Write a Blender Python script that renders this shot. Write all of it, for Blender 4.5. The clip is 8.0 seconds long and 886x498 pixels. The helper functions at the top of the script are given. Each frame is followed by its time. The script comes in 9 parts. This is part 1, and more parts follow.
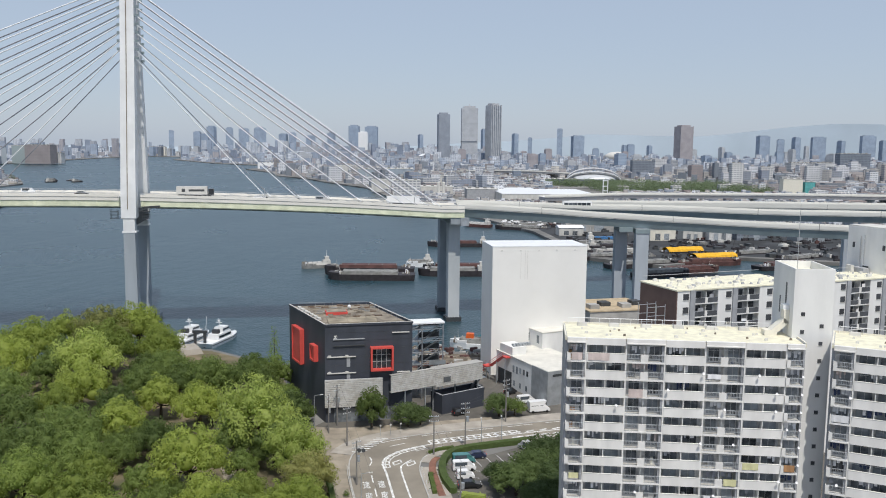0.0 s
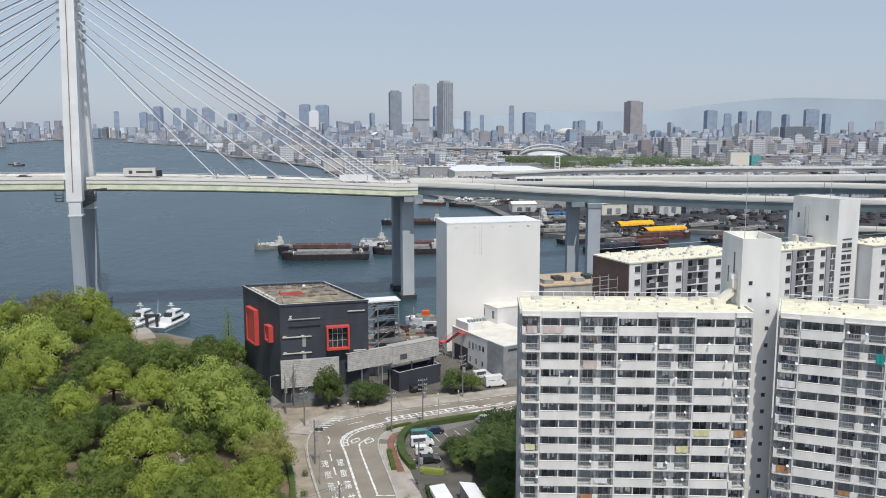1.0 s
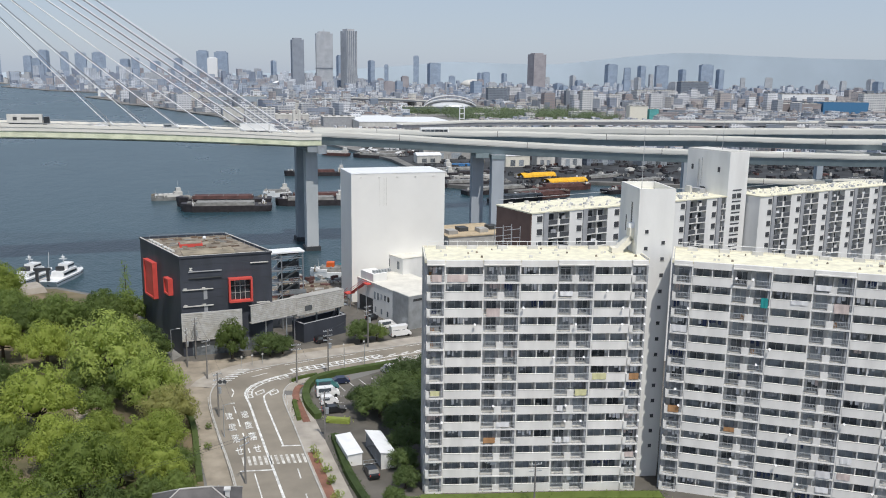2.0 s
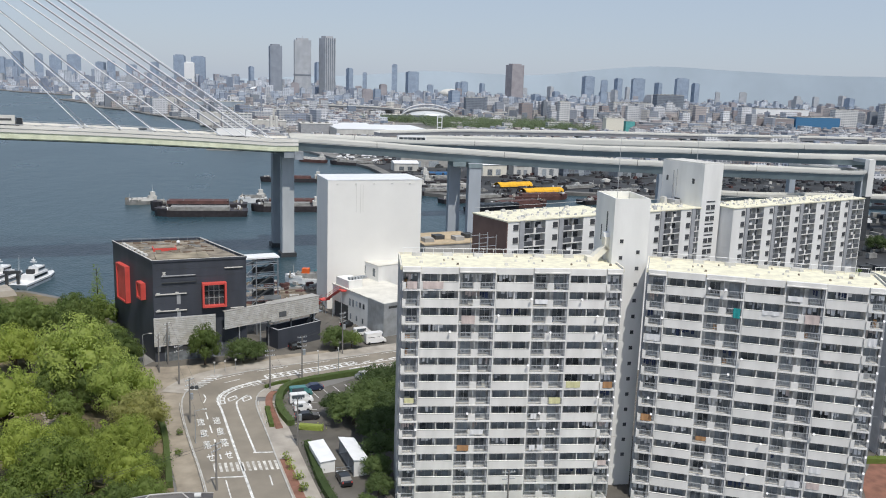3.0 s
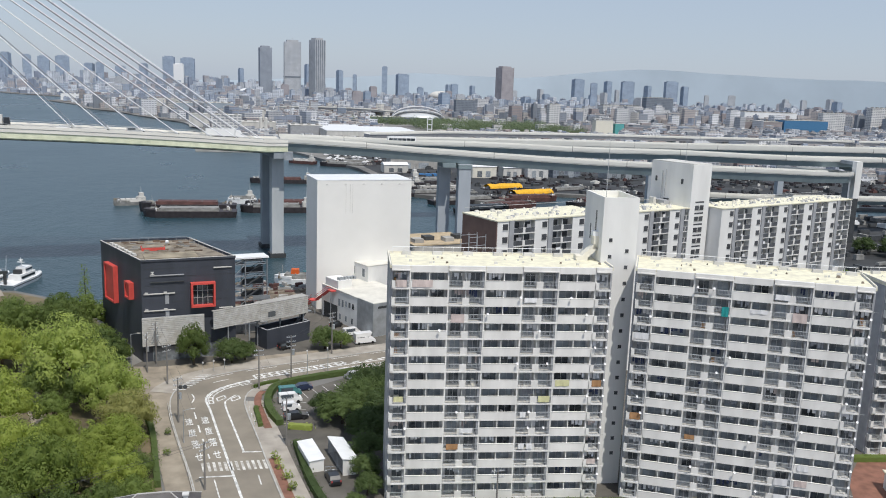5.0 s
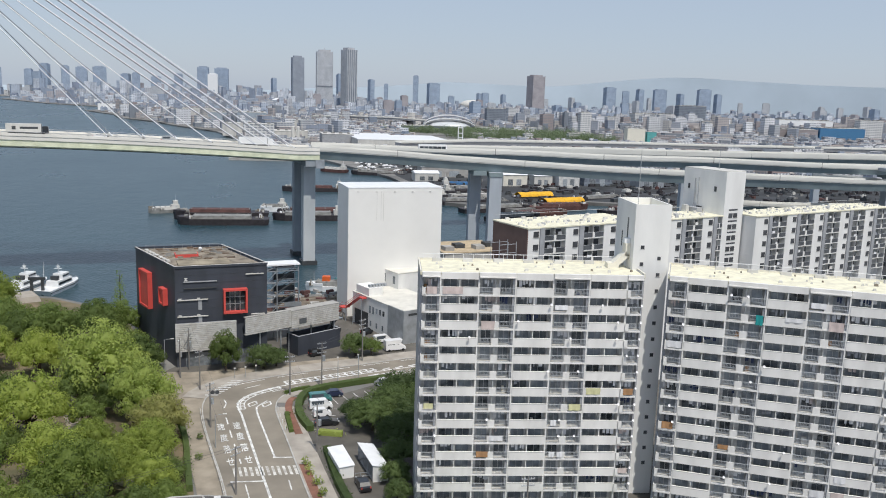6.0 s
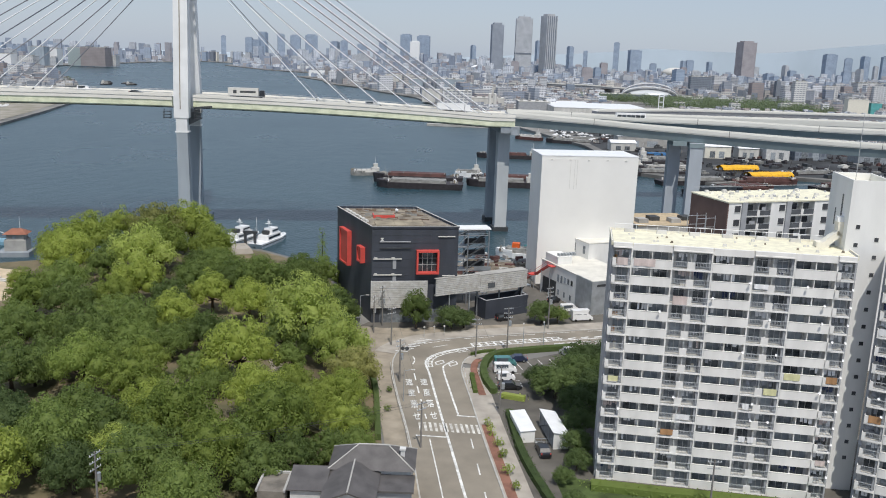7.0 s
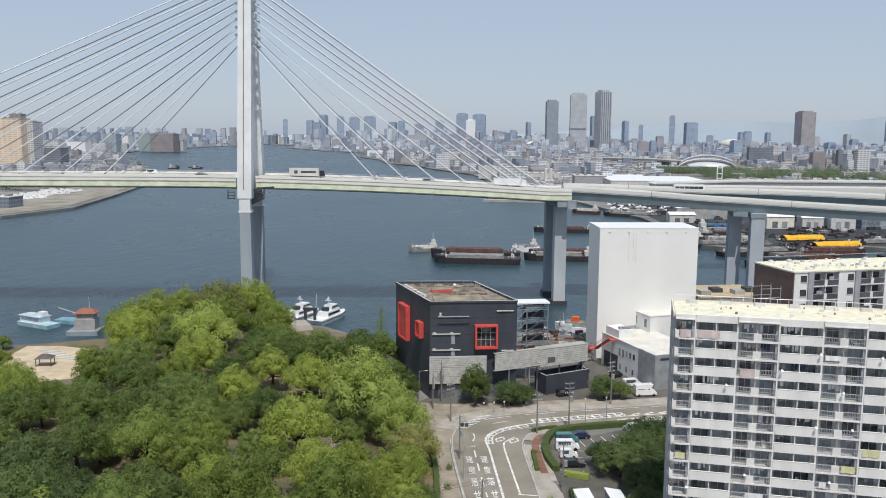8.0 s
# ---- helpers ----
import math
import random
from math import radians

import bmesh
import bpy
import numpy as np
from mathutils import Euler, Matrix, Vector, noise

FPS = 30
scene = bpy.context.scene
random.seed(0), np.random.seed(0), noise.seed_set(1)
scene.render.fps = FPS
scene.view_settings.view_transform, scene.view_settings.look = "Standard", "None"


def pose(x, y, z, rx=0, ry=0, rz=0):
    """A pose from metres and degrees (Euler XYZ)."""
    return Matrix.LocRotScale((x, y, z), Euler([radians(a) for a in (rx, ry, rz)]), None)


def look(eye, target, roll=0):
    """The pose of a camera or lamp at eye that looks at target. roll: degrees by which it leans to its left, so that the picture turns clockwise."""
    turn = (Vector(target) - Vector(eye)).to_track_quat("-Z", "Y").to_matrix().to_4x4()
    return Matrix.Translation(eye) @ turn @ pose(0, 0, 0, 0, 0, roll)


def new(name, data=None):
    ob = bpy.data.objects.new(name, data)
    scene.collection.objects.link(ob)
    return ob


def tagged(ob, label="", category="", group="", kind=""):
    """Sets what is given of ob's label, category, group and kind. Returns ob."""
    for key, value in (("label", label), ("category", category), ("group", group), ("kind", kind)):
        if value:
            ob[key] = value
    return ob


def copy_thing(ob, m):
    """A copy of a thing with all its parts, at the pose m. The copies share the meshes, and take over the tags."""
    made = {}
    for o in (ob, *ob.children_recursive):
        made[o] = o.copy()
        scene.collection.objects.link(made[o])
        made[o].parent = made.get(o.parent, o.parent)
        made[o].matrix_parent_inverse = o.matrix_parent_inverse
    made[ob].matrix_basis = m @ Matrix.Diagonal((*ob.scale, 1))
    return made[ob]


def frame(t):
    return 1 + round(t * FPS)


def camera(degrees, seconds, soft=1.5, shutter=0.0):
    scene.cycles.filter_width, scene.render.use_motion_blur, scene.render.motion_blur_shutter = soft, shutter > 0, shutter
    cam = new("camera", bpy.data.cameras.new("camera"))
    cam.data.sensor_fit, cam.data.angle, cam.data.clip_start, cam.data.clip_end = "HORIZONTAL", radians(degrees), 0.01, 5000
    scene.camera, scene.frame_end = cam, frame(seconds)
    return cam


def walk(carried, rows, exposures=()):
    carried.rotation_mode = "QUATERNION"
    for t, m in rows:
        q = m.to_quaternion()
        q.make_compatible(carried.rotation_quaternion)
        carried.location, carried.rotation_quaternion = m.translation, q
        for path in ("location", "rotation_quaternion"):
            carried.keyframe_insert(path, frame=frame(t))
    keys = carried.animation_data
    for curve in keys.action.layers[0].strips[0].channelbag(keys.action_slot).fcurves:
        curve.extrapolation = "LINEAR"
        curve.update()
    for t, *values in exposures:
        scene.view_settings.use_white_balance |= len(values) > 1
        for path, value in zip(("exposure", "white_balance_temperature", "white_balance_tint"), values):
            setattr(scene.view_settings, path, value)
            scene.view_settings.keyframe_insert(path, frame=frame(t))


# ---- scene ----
cam = camera(55.03, 8.0, soft=1.0)
walk(cam, [
    (0.0, pose(-0.10, 0.21, 67.12, 82.93, -0.57, 0.24)),
    (0.5, pose(-0.09, 0.18, 66.98, 82.73, -0.21, -2.18)),
    (1.0, pose(-0.08, 0.16, 66.84, 81.49, 0.11, -2.96)),
    (1.5, pose(-0.07, 0.13, 66.70, 78.67, -1.89, -7.23)),
    (2.0, pose(-0.05, 0.10, 66.56, 78.28, -0.83, -9.28)),
    (2.2, pose(-0.05, 0.09, 66.50, 78.77, -1.20, -9.66)),
    (3.3, pose(-0.02, 0.04, 66.20, 78.88, -1.82, -10.92)),
    (3.5, pose(-0.01, 0.03, 66.14, 78.84, -1.81, -11.03)),
    (4.0, pose(0.00, 0.00, 66.00, 78.97, -1.85, -11.30)),
    (4.5, pose(0.01, -0.03, 65.86, 79.07, -2.04, -11.36)),
    (4.7, pose(0.02, -0.04, 65.80, 79.11, -2.05, -11.38)),
    (5.8, pose(0.05, -0.09, 65.50, 78.96, -1.83, -11.00)),
    (6.0, pose(0.05, -0.10, 65.44, 79.60, -1.82, -9.32)),
    (6.5, pose(0.07, -0.13, 65.30, 79.26, -3.12, -1.92)),
    (7.0, pose(0.08, -0.16, 65.16, 77.07, -1.81, 3.72)),
    (7.5, pose(0.09, -0.18, 65.02, 76.62, -0.34, 4.26)),
    (8.0, pose(0.10, -0.21, 64.88, 82.10, -0.36, 7.42)),
])

# ---- daylight ----
SUN = Vector((0.125, -0.455, 0.88)).normalized()
world = bpy.data.worlds.new("world")
scene.world = world
world.use_nodes = True
wn = world.node_tree.nodes
sky = wn.new("ShaderNodeTexSky")
sky.sky_type, sky.sun_disc = "NISHITA", False
sky.sun_elevation, sky.sun_rotation = math.asin(SUN.z), math.atan2(SUN.x, SUN.y)
sky.air_density, sky.dust_density, sky.ozone_density = 1.0, 0.7, 1.5
wl = world.node_tree.links
wl.new(sky.outputs[0], wn["Background"].inputs[0])
wn["Background"].inputs[1].default_value = 0.10
haze = wn.new("ShaderNodeBackground")  # even summer haze
haze.inputs[0].default_value, haze.inputs[1].default_value = (0.485, 0.57, 0.715, 1), 0.96
both = wn.new("ShaderNodeMixShader")
both.inputs[0].default_value = 0.72
wl.new(wn["Background"].outputs[0], both.inputs[1])
wl.new(haze.outputs[0], both.inputs[2])
wl.new(both.outputs[0], wn["World Output"].inputs["Surface"])
lamp = bpy.data.lights.new("sun", "SUN")
lamp.energy, lamp.angle, lamp.color = 3.5, radians(0.55), (1.0, 0.95, 0.87)
sun = new("sun", lamp)
sun.matrix_world = look(SUN * 300, (0, 0, 0))
scene.view_settings.exposure = 0.0


# ---- materials ----
def nodes_of(name):
    m = bpy.data.materials.new(name)
    m.use_nodes = True
    return m, m.node_tree.nodes, m.node_tree.links, m.node_tree.nodes["Principled BSDF"]


def mat(name, color, rough=0.7, metal=0.0, vary=0.12, scale=0.6, fine=8.0, bump=0.0, spread=0.0, second=None, streaks=0.0):
    """A surface with broad stains, fine grain and, by piece, a slight change of tone (spread)."""
    m, n, l, b = nodes_of(name)
    geo = n.new("ShaderNodeNewGeometry")
    big, small = n.new("ShaderNodeTexNoise"), n.new("ShaderNodeTexNoise")
    big.inputs["Scale"].default_value, big.inputs["Detail"].default_value = scale, 5
    small.inputs["Scale"].default_value, small.inputs["Detail"].default_value = fine, 3
    src = geo.outputs["Position"]
    if streaks:
        mp = n.new("ShaderNodeMapping")
        mp.inputs["Scale"].default_value = (1, 1, streaks)
        l.new(src, mp.inputs["Vector"])
        l.new(mp.outputs[0], big.inputs["Vector"])
    else:
        l.new(src, big.inputs["Vector"])
    l.new(src, small.inputs["Vector"])
    ramp = n.new("ShaderNodeValToRGB")
    c = Vector(color)
    dark = Vector(second) if second else c * (1 - 2.2 * vary)
    ramp.color_ramp.elements[0].position, ramp.color_ramp.elements[1].position = 0.32, 0.66
    ramp.color_ramp.elements[0].color, ramp.color_ramp.elements[1].color = (*dark, 1), (*(c * (1 + 0.4 * vary)), 1)
    l.new(big.outputs["Fac"], ramp.inputs[0])
    hsv = n.new("ShaderNodeHueSaturation")
    l.new(ramp.outputs[0], hsv.inputs["Color"])
    add = n.new("ShaderNodeMath")
    add.operation = "MULTIPLY_ADD"
    l.new(small.outputs["Fac"], add.inputs[0])
    add.inputs[1].default_value, add.inputs[2].default_value = vary, 1 - vary / 2
    val = add.outputs[0]
    if spread:
        info, isl = n.new("ShaderNodeObjectInfo"), n.new("ShaderNodeMath")
        isl.operation = "ADD"
        l.new(info.outputs["Random"], isl.inputs[0])
        l.new(geo.outputs["Random Per Island"], isl.inputs[1])
        sp = n.new("ShaderNodeMath")
        sp.operation = "MULTIPLY_ADD"
        l.new(isl.outputs[0], sp.inputs[0])
        sp.inputs[1].default_value, sp.inputs[2].default_value = spread, 1 - spread
        mul = n.new("ShaderNodeMath")
        mul.operation = "MULTIPLY"
        l.new(val, mul.inputs[0])
        l.new(sp.outputs[0], mul.inputs[1])
        val = mul.outputs[0]
    l.new(val, hsv.inputs["Value"])
    l.new(hsv.outputs[0], b.inputs["Base Color"])
    b.inputs["Roughness"].default_value, b.inputs["Metallic"].default_value = rough, metal
    if bump:
        bp = n.new("ShaderNodeBump")
        bp.inputs["Strength"].default_value, bp.inputs["Distance"].default_value = 0.6, bump
        l.new(small.outputs["Fac"], bp.inputs["Height"])
        l.new(bp.outputs[0], b.inputs["Normal"])
    return m


def water_mat():
    m, n, l, b = nodes_of("harbour water")
    geo = n.new("ShaderNodeNewGeometry")
    mp = n.new("ShaderNodeMapping")
    mp.inputs["Scale"].default_value = (1.0, 0.55, 1)
    mp.inputs["Rotation"].default_value = (0, 0, 0.5)
    l.new(geo.outputs["Position"], mp.inputs["Vector"])
    w1, w2, w3 = (n.new("ShaderNodeTexNoise") for _ in range(3))
    for w, s, d in ((w1, 0.9, 4), (w2, 0.12, 3), (w3, 0.012, 4)):
        w.inputs["Scale"].default_value, w.inputs["Detail"].default_value = s, d
        l.new(mp.outputs[0], w.inputs["Vector"])
    add = n.new("ShaderNodeMath")
    add.operation = "MULTIPLY_ADD"
    l.new(w2.outputs["Fac"], add.inputs[0])
    add.inputs[1].default_value = 2.0
    l.new(w1.outputs["Fac"], add.inputs[2])
    bp = n.new("ShaderNodeBump")
    bp.inputs["Strength"].default_value, bp.inputs["Distance"].default_value = 0.6, 0.5
    l.new(add.outputs[0], bp.inputs["Height"])
    l.new(bp.outputs[0], b.inputs["Normal"])
    ramp = n.new("ShaderNodeValToRGB")
    ramp.color_ramp.elements[0].position, ramp.color_ramp.elements[1].position = 0.35, 0.7
    ramp.color_ramp.elements[0].color, ramp.color_ramp.elements[1].color = (0.019, 0.049, 0.065, 1), (0.040, 0.074, 0.092, 1)
    l.new(w3.outputs["Fac"], ramp.inputs[0])
    l.new(ramp.outputs[0], b.inputs["Base Color"])
    rr = n.new("ShaderNodeMapRange")
    rr.inputs["To Min"].default_value, rr.inputs["To Max"].default_value = 0.20, 0.38
    l.new(w3.outputs["Fac"], rr.inputs["Value"])
    l.new(rr.outputs[0], b.inputs["Roughness"])
    b.inputs["IOR"].default_value = 1.33
    return m


def leaf_mat(name, a, c):
    """Foliage: two greens by tree and by leaf, light passing through."""
    m, n, l, b = nodes_of(name)
    geo, info = n.new("ShaderNodeNewGeometry"), n.new("ShaderNodeObjectInfo")
    noise_t = n.new("ShaderNodeTexNoise")
    noise_t.inputs["Scale"].default_value, noise_t.inputs["Detail"].default_value = 0.45, 4
    l.new(geo.outputs["Position"], noise_t.inputs["Vector"])
    s = n.new("ShaderNodeMath")
    s.operation = "MULTIPLY_ADD"
    l.new(geo.outputs["Random Per Island"], s.inputs[0])
    s.inputs[1].default_value = 0.05
    soft = n.new("ShaderNodeMath")
    soft.operation = "MULTIPLY_ADD"
    l.new(noise_t.outputs["Fac"], soft.inputs[0])
    soft.inputs[1].default_value, soft.inputs[2].default_value = 0.55, 0.20
    l.new(soft.outputs[0], s.inputs[2])
    s2 = n.new("ShaderNodeMath")
    s2.operation = "MULTIPLY_ADD"
    l.new(info.outputs["Random"], s2.inputs[0])
    s2.inputs[1].default_value = 0.6
    l.new(s.outputs[0], s2.inputs[2])
    ramp = n.new("ShaderNodeValToRGB")
    ramp.color_ramp.elements[0].position, ramp.color_ramp.elements[1].position = 0.40, 1.05
    ramp.color_ramp.elements[0].color, ramp.color_ramp.elements[1].color = (*a, 1), (*c, 1)
    l.new(s2.outputs[0], ramp.inputs[0])
    l.new(ramp.outputs[0], b.inputs["Base Color"])
    b.inputs["Roughness"].default_value = 0.6
    b.inputs["Specular IOR Level"].default_value = 0.25
    tr = n.new("ShaderNodeBsdfTranslucent")
    l.new(ramp.outputs[0], tr.inputs["Color"])
    mix = n.new("ShaderNodeMixShader")
    mix.inputs[0].default_value = 0.55
    l.new(b.outputs[0], mix.inputs[1])
    l.new(tr.outputs[0], mix.inputs[2])
    l.new(mix.outputs[0], n["Material Output"].inputs["Surface"])
    return m


ROOFTONES = [(0.40, 0.39, 0.37), (0.27, 0.27, 0.28), (0.54, 0.53, 0.51), (0.22, 0.20, 0.19), (0.34, 0.38, 0.42), (0.47, 0.44, 0.40), (0.30, 0.24, 0.21)]


def facade_mat(name, stops, glass, floor=3.2, bay=3.6, share=0.55):
    """Far facades: tones by building, rows of darker windows on the upright faces, plain roofs."""
    m, n, l, b = nodes_of(name)
    geo = n.new("ShaderNodeNewGeometry")
    ramp = n.new("ShaderNodeValToRGB")
    ramp.color_ramp.interpolation = "CONSTANT"
    els = ramp.color_ramp.elements
    while len(els) < len(stops):
        els.new(0.5)
    for i, c in enumerate(stops):
        els[i].position, els[i].color = i / len(stops), (*c, 1)
    l.new(geo.outputs["Random Per Island"], ramp.inputs[0])
    sep, nsep = n.new("ShaderNodeSeparateXYZ"), n.new("ShaderNodeSeparateXYZ")
    l.new(geo.outputs["Position"], sep.inputs[0])
    l.new(geo.outputs["Normal"], nsep.inputs[0])

    def op(kind, a, c, d=None):
        q = n.new("ShaderNodeMath")
        q.operation = kind
        for i, v in enumerate((a, c, d)):
            if v is None:
                continue
            if isinstance(v, (int, float)):
                q.inputs[i].default_value = v
            else:
                l.new(v, q.inputs[i])
        return q.outputs[0]

    along = op("SUBTRACT", op("MULTIPLY", sep.outputs["X"], nsep.outputs["Y"]), op("MULTIPLY", sep.outputs["Y"], nsep.outputs["X"]))
    row = op("GREATER_THAN", op("FRACT", op("DIVIDE", sep.outputs["Z"], floor), 0), 1 - share)
    col = op("GREATER_THAN", op("FRACT", op("DIVIDE", along, bay), 0), 0.3)
    upright = op("LESS_THAN", op("ABSOLUTE", nsep.outputs["Z"], 0), 0.5)
    fac = op("MULTIPLY", op("MULTIPLY", row, col), upright)
    mix = n.new("ShaderNodeMix")
    mix.data_type = "RGBA"
    l.new(op("MULTIPLY", fac, 0.85), mix.inputs["Factor"])
    l.new(ramp.outputs[0], mix.inputs["A"])
    mix.inputs["B"].default_value = (*glass, 1)
    tops = n.new("ShaderNodeValToRGB")
    tops.color_ramp.interpolation = "CONSTANT"
    te = tops.color_ramp.elements
    while len(te) < len(ROOFTONES):
        te.new(0.5)
    for i, c in enumerate(ROOFTONES):
        te[i].position, te[i].color = i / len(ROOFTONES), (*c, 1)
    l.new(op("FRACT", op("MULTIPLY", geo.outputs["Random Per Island"], 13.7), 0), tops.inputs[0])
    whole = n.new("ShaderNodeMix")
    whole.data_type = "RGBA"
    l.new(upright, whole.inputs["Factor"])
    l.new(tops.outputs[0], whole.inputs["A"])
    l.new(mix.outputs["Result"], whole.inputs["B"])
    grime = n.new("ShaderNodeTexNoise")
    grime.inputs["Scale"].default_value = 0.05
    l.new(geo.outputs["Position"], grime.inputs["Vector"])
    hsv = n.new("ShaderNodeHueSaturation")
    l.new(whole.outputs["Result"], hsv.inputs["Color"])
    l.new(op("MULTIPLY_ADD", grime.outputs["Fac"], 0.5, 0.75), hsv.inputs["Value"])
    l.new(hsv.outputs[0], b.inputs["Base Color"])
    b.inputs["Roughness"].default_value = 0.75
    return m


def glass_mat(name, tint, rough=0.12):
    m, n, l, b = nodes_of(name)
    geo, info = n.new("ShaderNodeNewGeometry"), n.new("ShaderNodeObjectInfo")
    ramp = n.new("ShaderNodeValToRGB")
    ramp.color_ramp.elements[0].color = (*(Vector(tint) * 0.45), 1)
    ramp.color_ramp.elements[1].color = (*(Vector(tint) * 4.2), 1)
    ramp.color_ramp.elements[1].position = 1.0
    ns = n.new("ShaderNodeTexNoise")
    ns.inputs["Scale"].default_value = 0.9
    l.new(geo.outputs["Position"], ns.inputs["Vector"])
    a = n.new("ShaderNodeMath")
    a.operation = "MULTIPLY_ADD"
    l.new(info.outputs["Random"], a.inputs[0])
    a.inputs[1].default_value = 0.8
    sub_n = n.new("ShaderNodeMath")
    sub_n.operation = "SUBTRACT"
    l.new(ns.outputs["Fac"], sub_n.inputs[0])
    sub_n.inputs[1].default_value = 0.4
    l.new(sub_n.outputs[0], a.inputs[2])
    l.new(a.outputs[0], ramp.inputs[0])
    l.new(ramp.outputs[0], b.inputs["Base Color"])
    b.inputs["Roughness"].default_value, b.inputs["IOR"].default_value = rough, 1.5
    return m


def car_paint(name, color):
    m, n, l, b = nodes_of(name)
    b.inputs["Base Color"].default_value = (*color, 1)
    b.inputs["Roughness"].default_value = 0.3
    b.inputs["Coat Weight"].default_value = 0.5
    ns = n.new("ShaderNodeTexNoise")
    ns.inputs["Scale"].default_value = 2.0
    rr = n.new("ShaderNodeMapRange")
    rr.inputs["To Min"].default_value, rr.inputs["To Max"].default_value = 0.2, 0.45
    l.new(ns.outputs["Fac"], rr.inputs["Value"])
    l.new(rr.outputs[0], b.inputs["Roughness"])
    return m


WHITE = mat("white facade paint", (0.80, 0.795, 0.775), 0.75, vary=0.05, scale=0.35, streaks=0.25)
PANEL = mat("white balcony panel", (0.80, 0.785, 0.755), 0.7, vary=0.06, scale=0.5, spread=0.03, streaks=0.3)
GREYWALL = mat("grey facade paint", (0.36, 0.37, 0.39), 0.8, vary=0.08)
CREAMROOF = mat("cream roof coating", (0.76, 0.73, 0.56), 0.85, vary=0.10, scale=0.8, second=(0.62, 0.59, 0.47))
CREAMWALL = mat("cream wall paint", (0.74, 0.71, 0.62), 0.8, vary=0.05)
RAIL = mat("pale balcony rail", (0.55, 0.57, 0.59), 0.5, metal=0.3, vary=0.08)
RAILGLASS = mat("dark balcony bars", (0.115, 0.125, 0.135), 0.5, vary=0.15, spread=0.15)
WINDOW = glass_mat("dark window glass", (0.10, 0.11, 0.12))
FRAME = mat("aluminium frame", (0.5, 0.51, 0.52), 0.45, metal=0.4, vary=0.05)
INNER = mat("balcony back wall", (0.78, 0.78, 0.77), 0.85, vary=0.15, scale=0.9)
BROWN = mat("brown gable wall", (0.17, 0.11, 0.095), 0.85, vary=0.06)
CONCRETE = mat("weathered concrete", (0.42, 0.41, 0.39), 0.85, vary=0.12, scale=0.25, bump=0.02)
PALECON = mat("pale concrete", (0.60, 0.59, 0.56), 0.85, vary=0.1, scale=0.3, streaks=0.2)
PARAPET = mat("pale parapet concrete", (0.64, 0.635, 0.60), 0.85, vary=0.035, scale=0.08, fine=1.5)
STEELGREY = mat("blue-grey girder steel", (0.23, 0.29, 0.31), 0.6, vary=0.08, scale=0.2)
GREENSTEEL = mat("pale green girder paint", (0.80, 0.82, 0.62), 0.6, vary=0.08, scale=0.3, second=(0.60, 0.63, 0.46))
TOWERWHITE = mat("off-white tower paint", (0.72, 0.73, 0.74), 0.55, vary=0.05, scale=0.2)
CABLE = mat("white cable sheath", (0.80, 0.81, 0.83), 0.5, vary=0.02)
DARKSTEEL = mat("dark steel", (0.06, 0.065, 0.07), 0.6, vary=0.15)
PIERGREY = mat("pier concrete", (0.30, 0.33, 0.36), 0.8, vary=0.1, scale=0.25, streaks=0.3, second=(0.22, 0.25, 0.28))
ASPHALT = mat("grey asphalt", (0.26, 0.23, 0.187), 0.9, vary=0.12, scale=0.15, fine=14, bump=0.01)
DARKASPHALT = mat("car park asphalt", (0.135, 0.125, 0.11), 0.9, vary=0.16, scale=0.2, fine=14)
PAVING = mat("pale pavement", (0.39, 0.355, 0.31), 0.9, vary=0.12, scale=0.3, fine=10)
BRICKRED = mat("reddish paving", (0.25, 0.12, 0.085), 0.9, vary=0.15, fine=12)
PAINT = mat("road paint", (0.74, 0.74, 0.72), 0.8, vary=0.22, scale=1.2, fine=16, second=(0.42, 0.42, 0.41))
KERB = mat("kerb stone", (0.46, 0.45, 0.43), 0.85, vary=0.12)
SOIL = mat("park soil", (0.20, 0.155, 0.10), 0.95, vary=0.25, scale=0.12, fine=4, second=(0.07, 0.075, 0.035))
BANK = mat("dry bank earth", (0.29, 0.265, 0.235), 0.95, vary=0.25, scale=0.06, fine=0.4, second=(0.19, 0.18, 0.13))
SAND = mat("pale sand", (0.55, 0.45, 0.32), 0.95, vary=0.12, scale=0.3)
GRASS = mat("rough grass", (0.085, 0.125, 0.035), 0.95, vary=0.3, scale=0.3, fine=5)
LAND = mat("city ground", (0.24, 0.235, 0.225), 0.95, vary=0.3, scale=0.02, fine=0.2)
WATER = water_mat()
LEAF_A = leaf_mat("camphor leaves", (0.150, 0.210, 0.050), (0.395, 0.465, 0.108))
LEAF_B = leaf_mat("fresh yellow-green leaves", (0.240, 0.320, 0.080), (0.470, 0.545, 0.155))
LEAF_C = leaf_mat("dark oak leaves", (0.104, 0.152, 0.050), (0.250, 0.328, 0.094))
LEAF_F = leaf_mat("deep evergreen leaves", (0.074, 0.114, 0.046), (0.175, 0.240, 0.086))
LEAF_D = leaf_mat("rusty flowering leaves", (0.190, 0.215, 0.072), (0.390, 0.390, 0.145))
BARK = mat("bark", (0.075, 0.058, 0.045), 0.95, vary=0.25, fine=6, bump=0.03)
BLACKWALL = mat("charcoal cladding", (0.052, 0.059, 0.077), 0.55, vary=0.12, scale=0.3, streaks=0.3)
REDPAINT = mat("vermilion paint", (0.63, 0.085, 0.07), 0.5, vary=0.06)
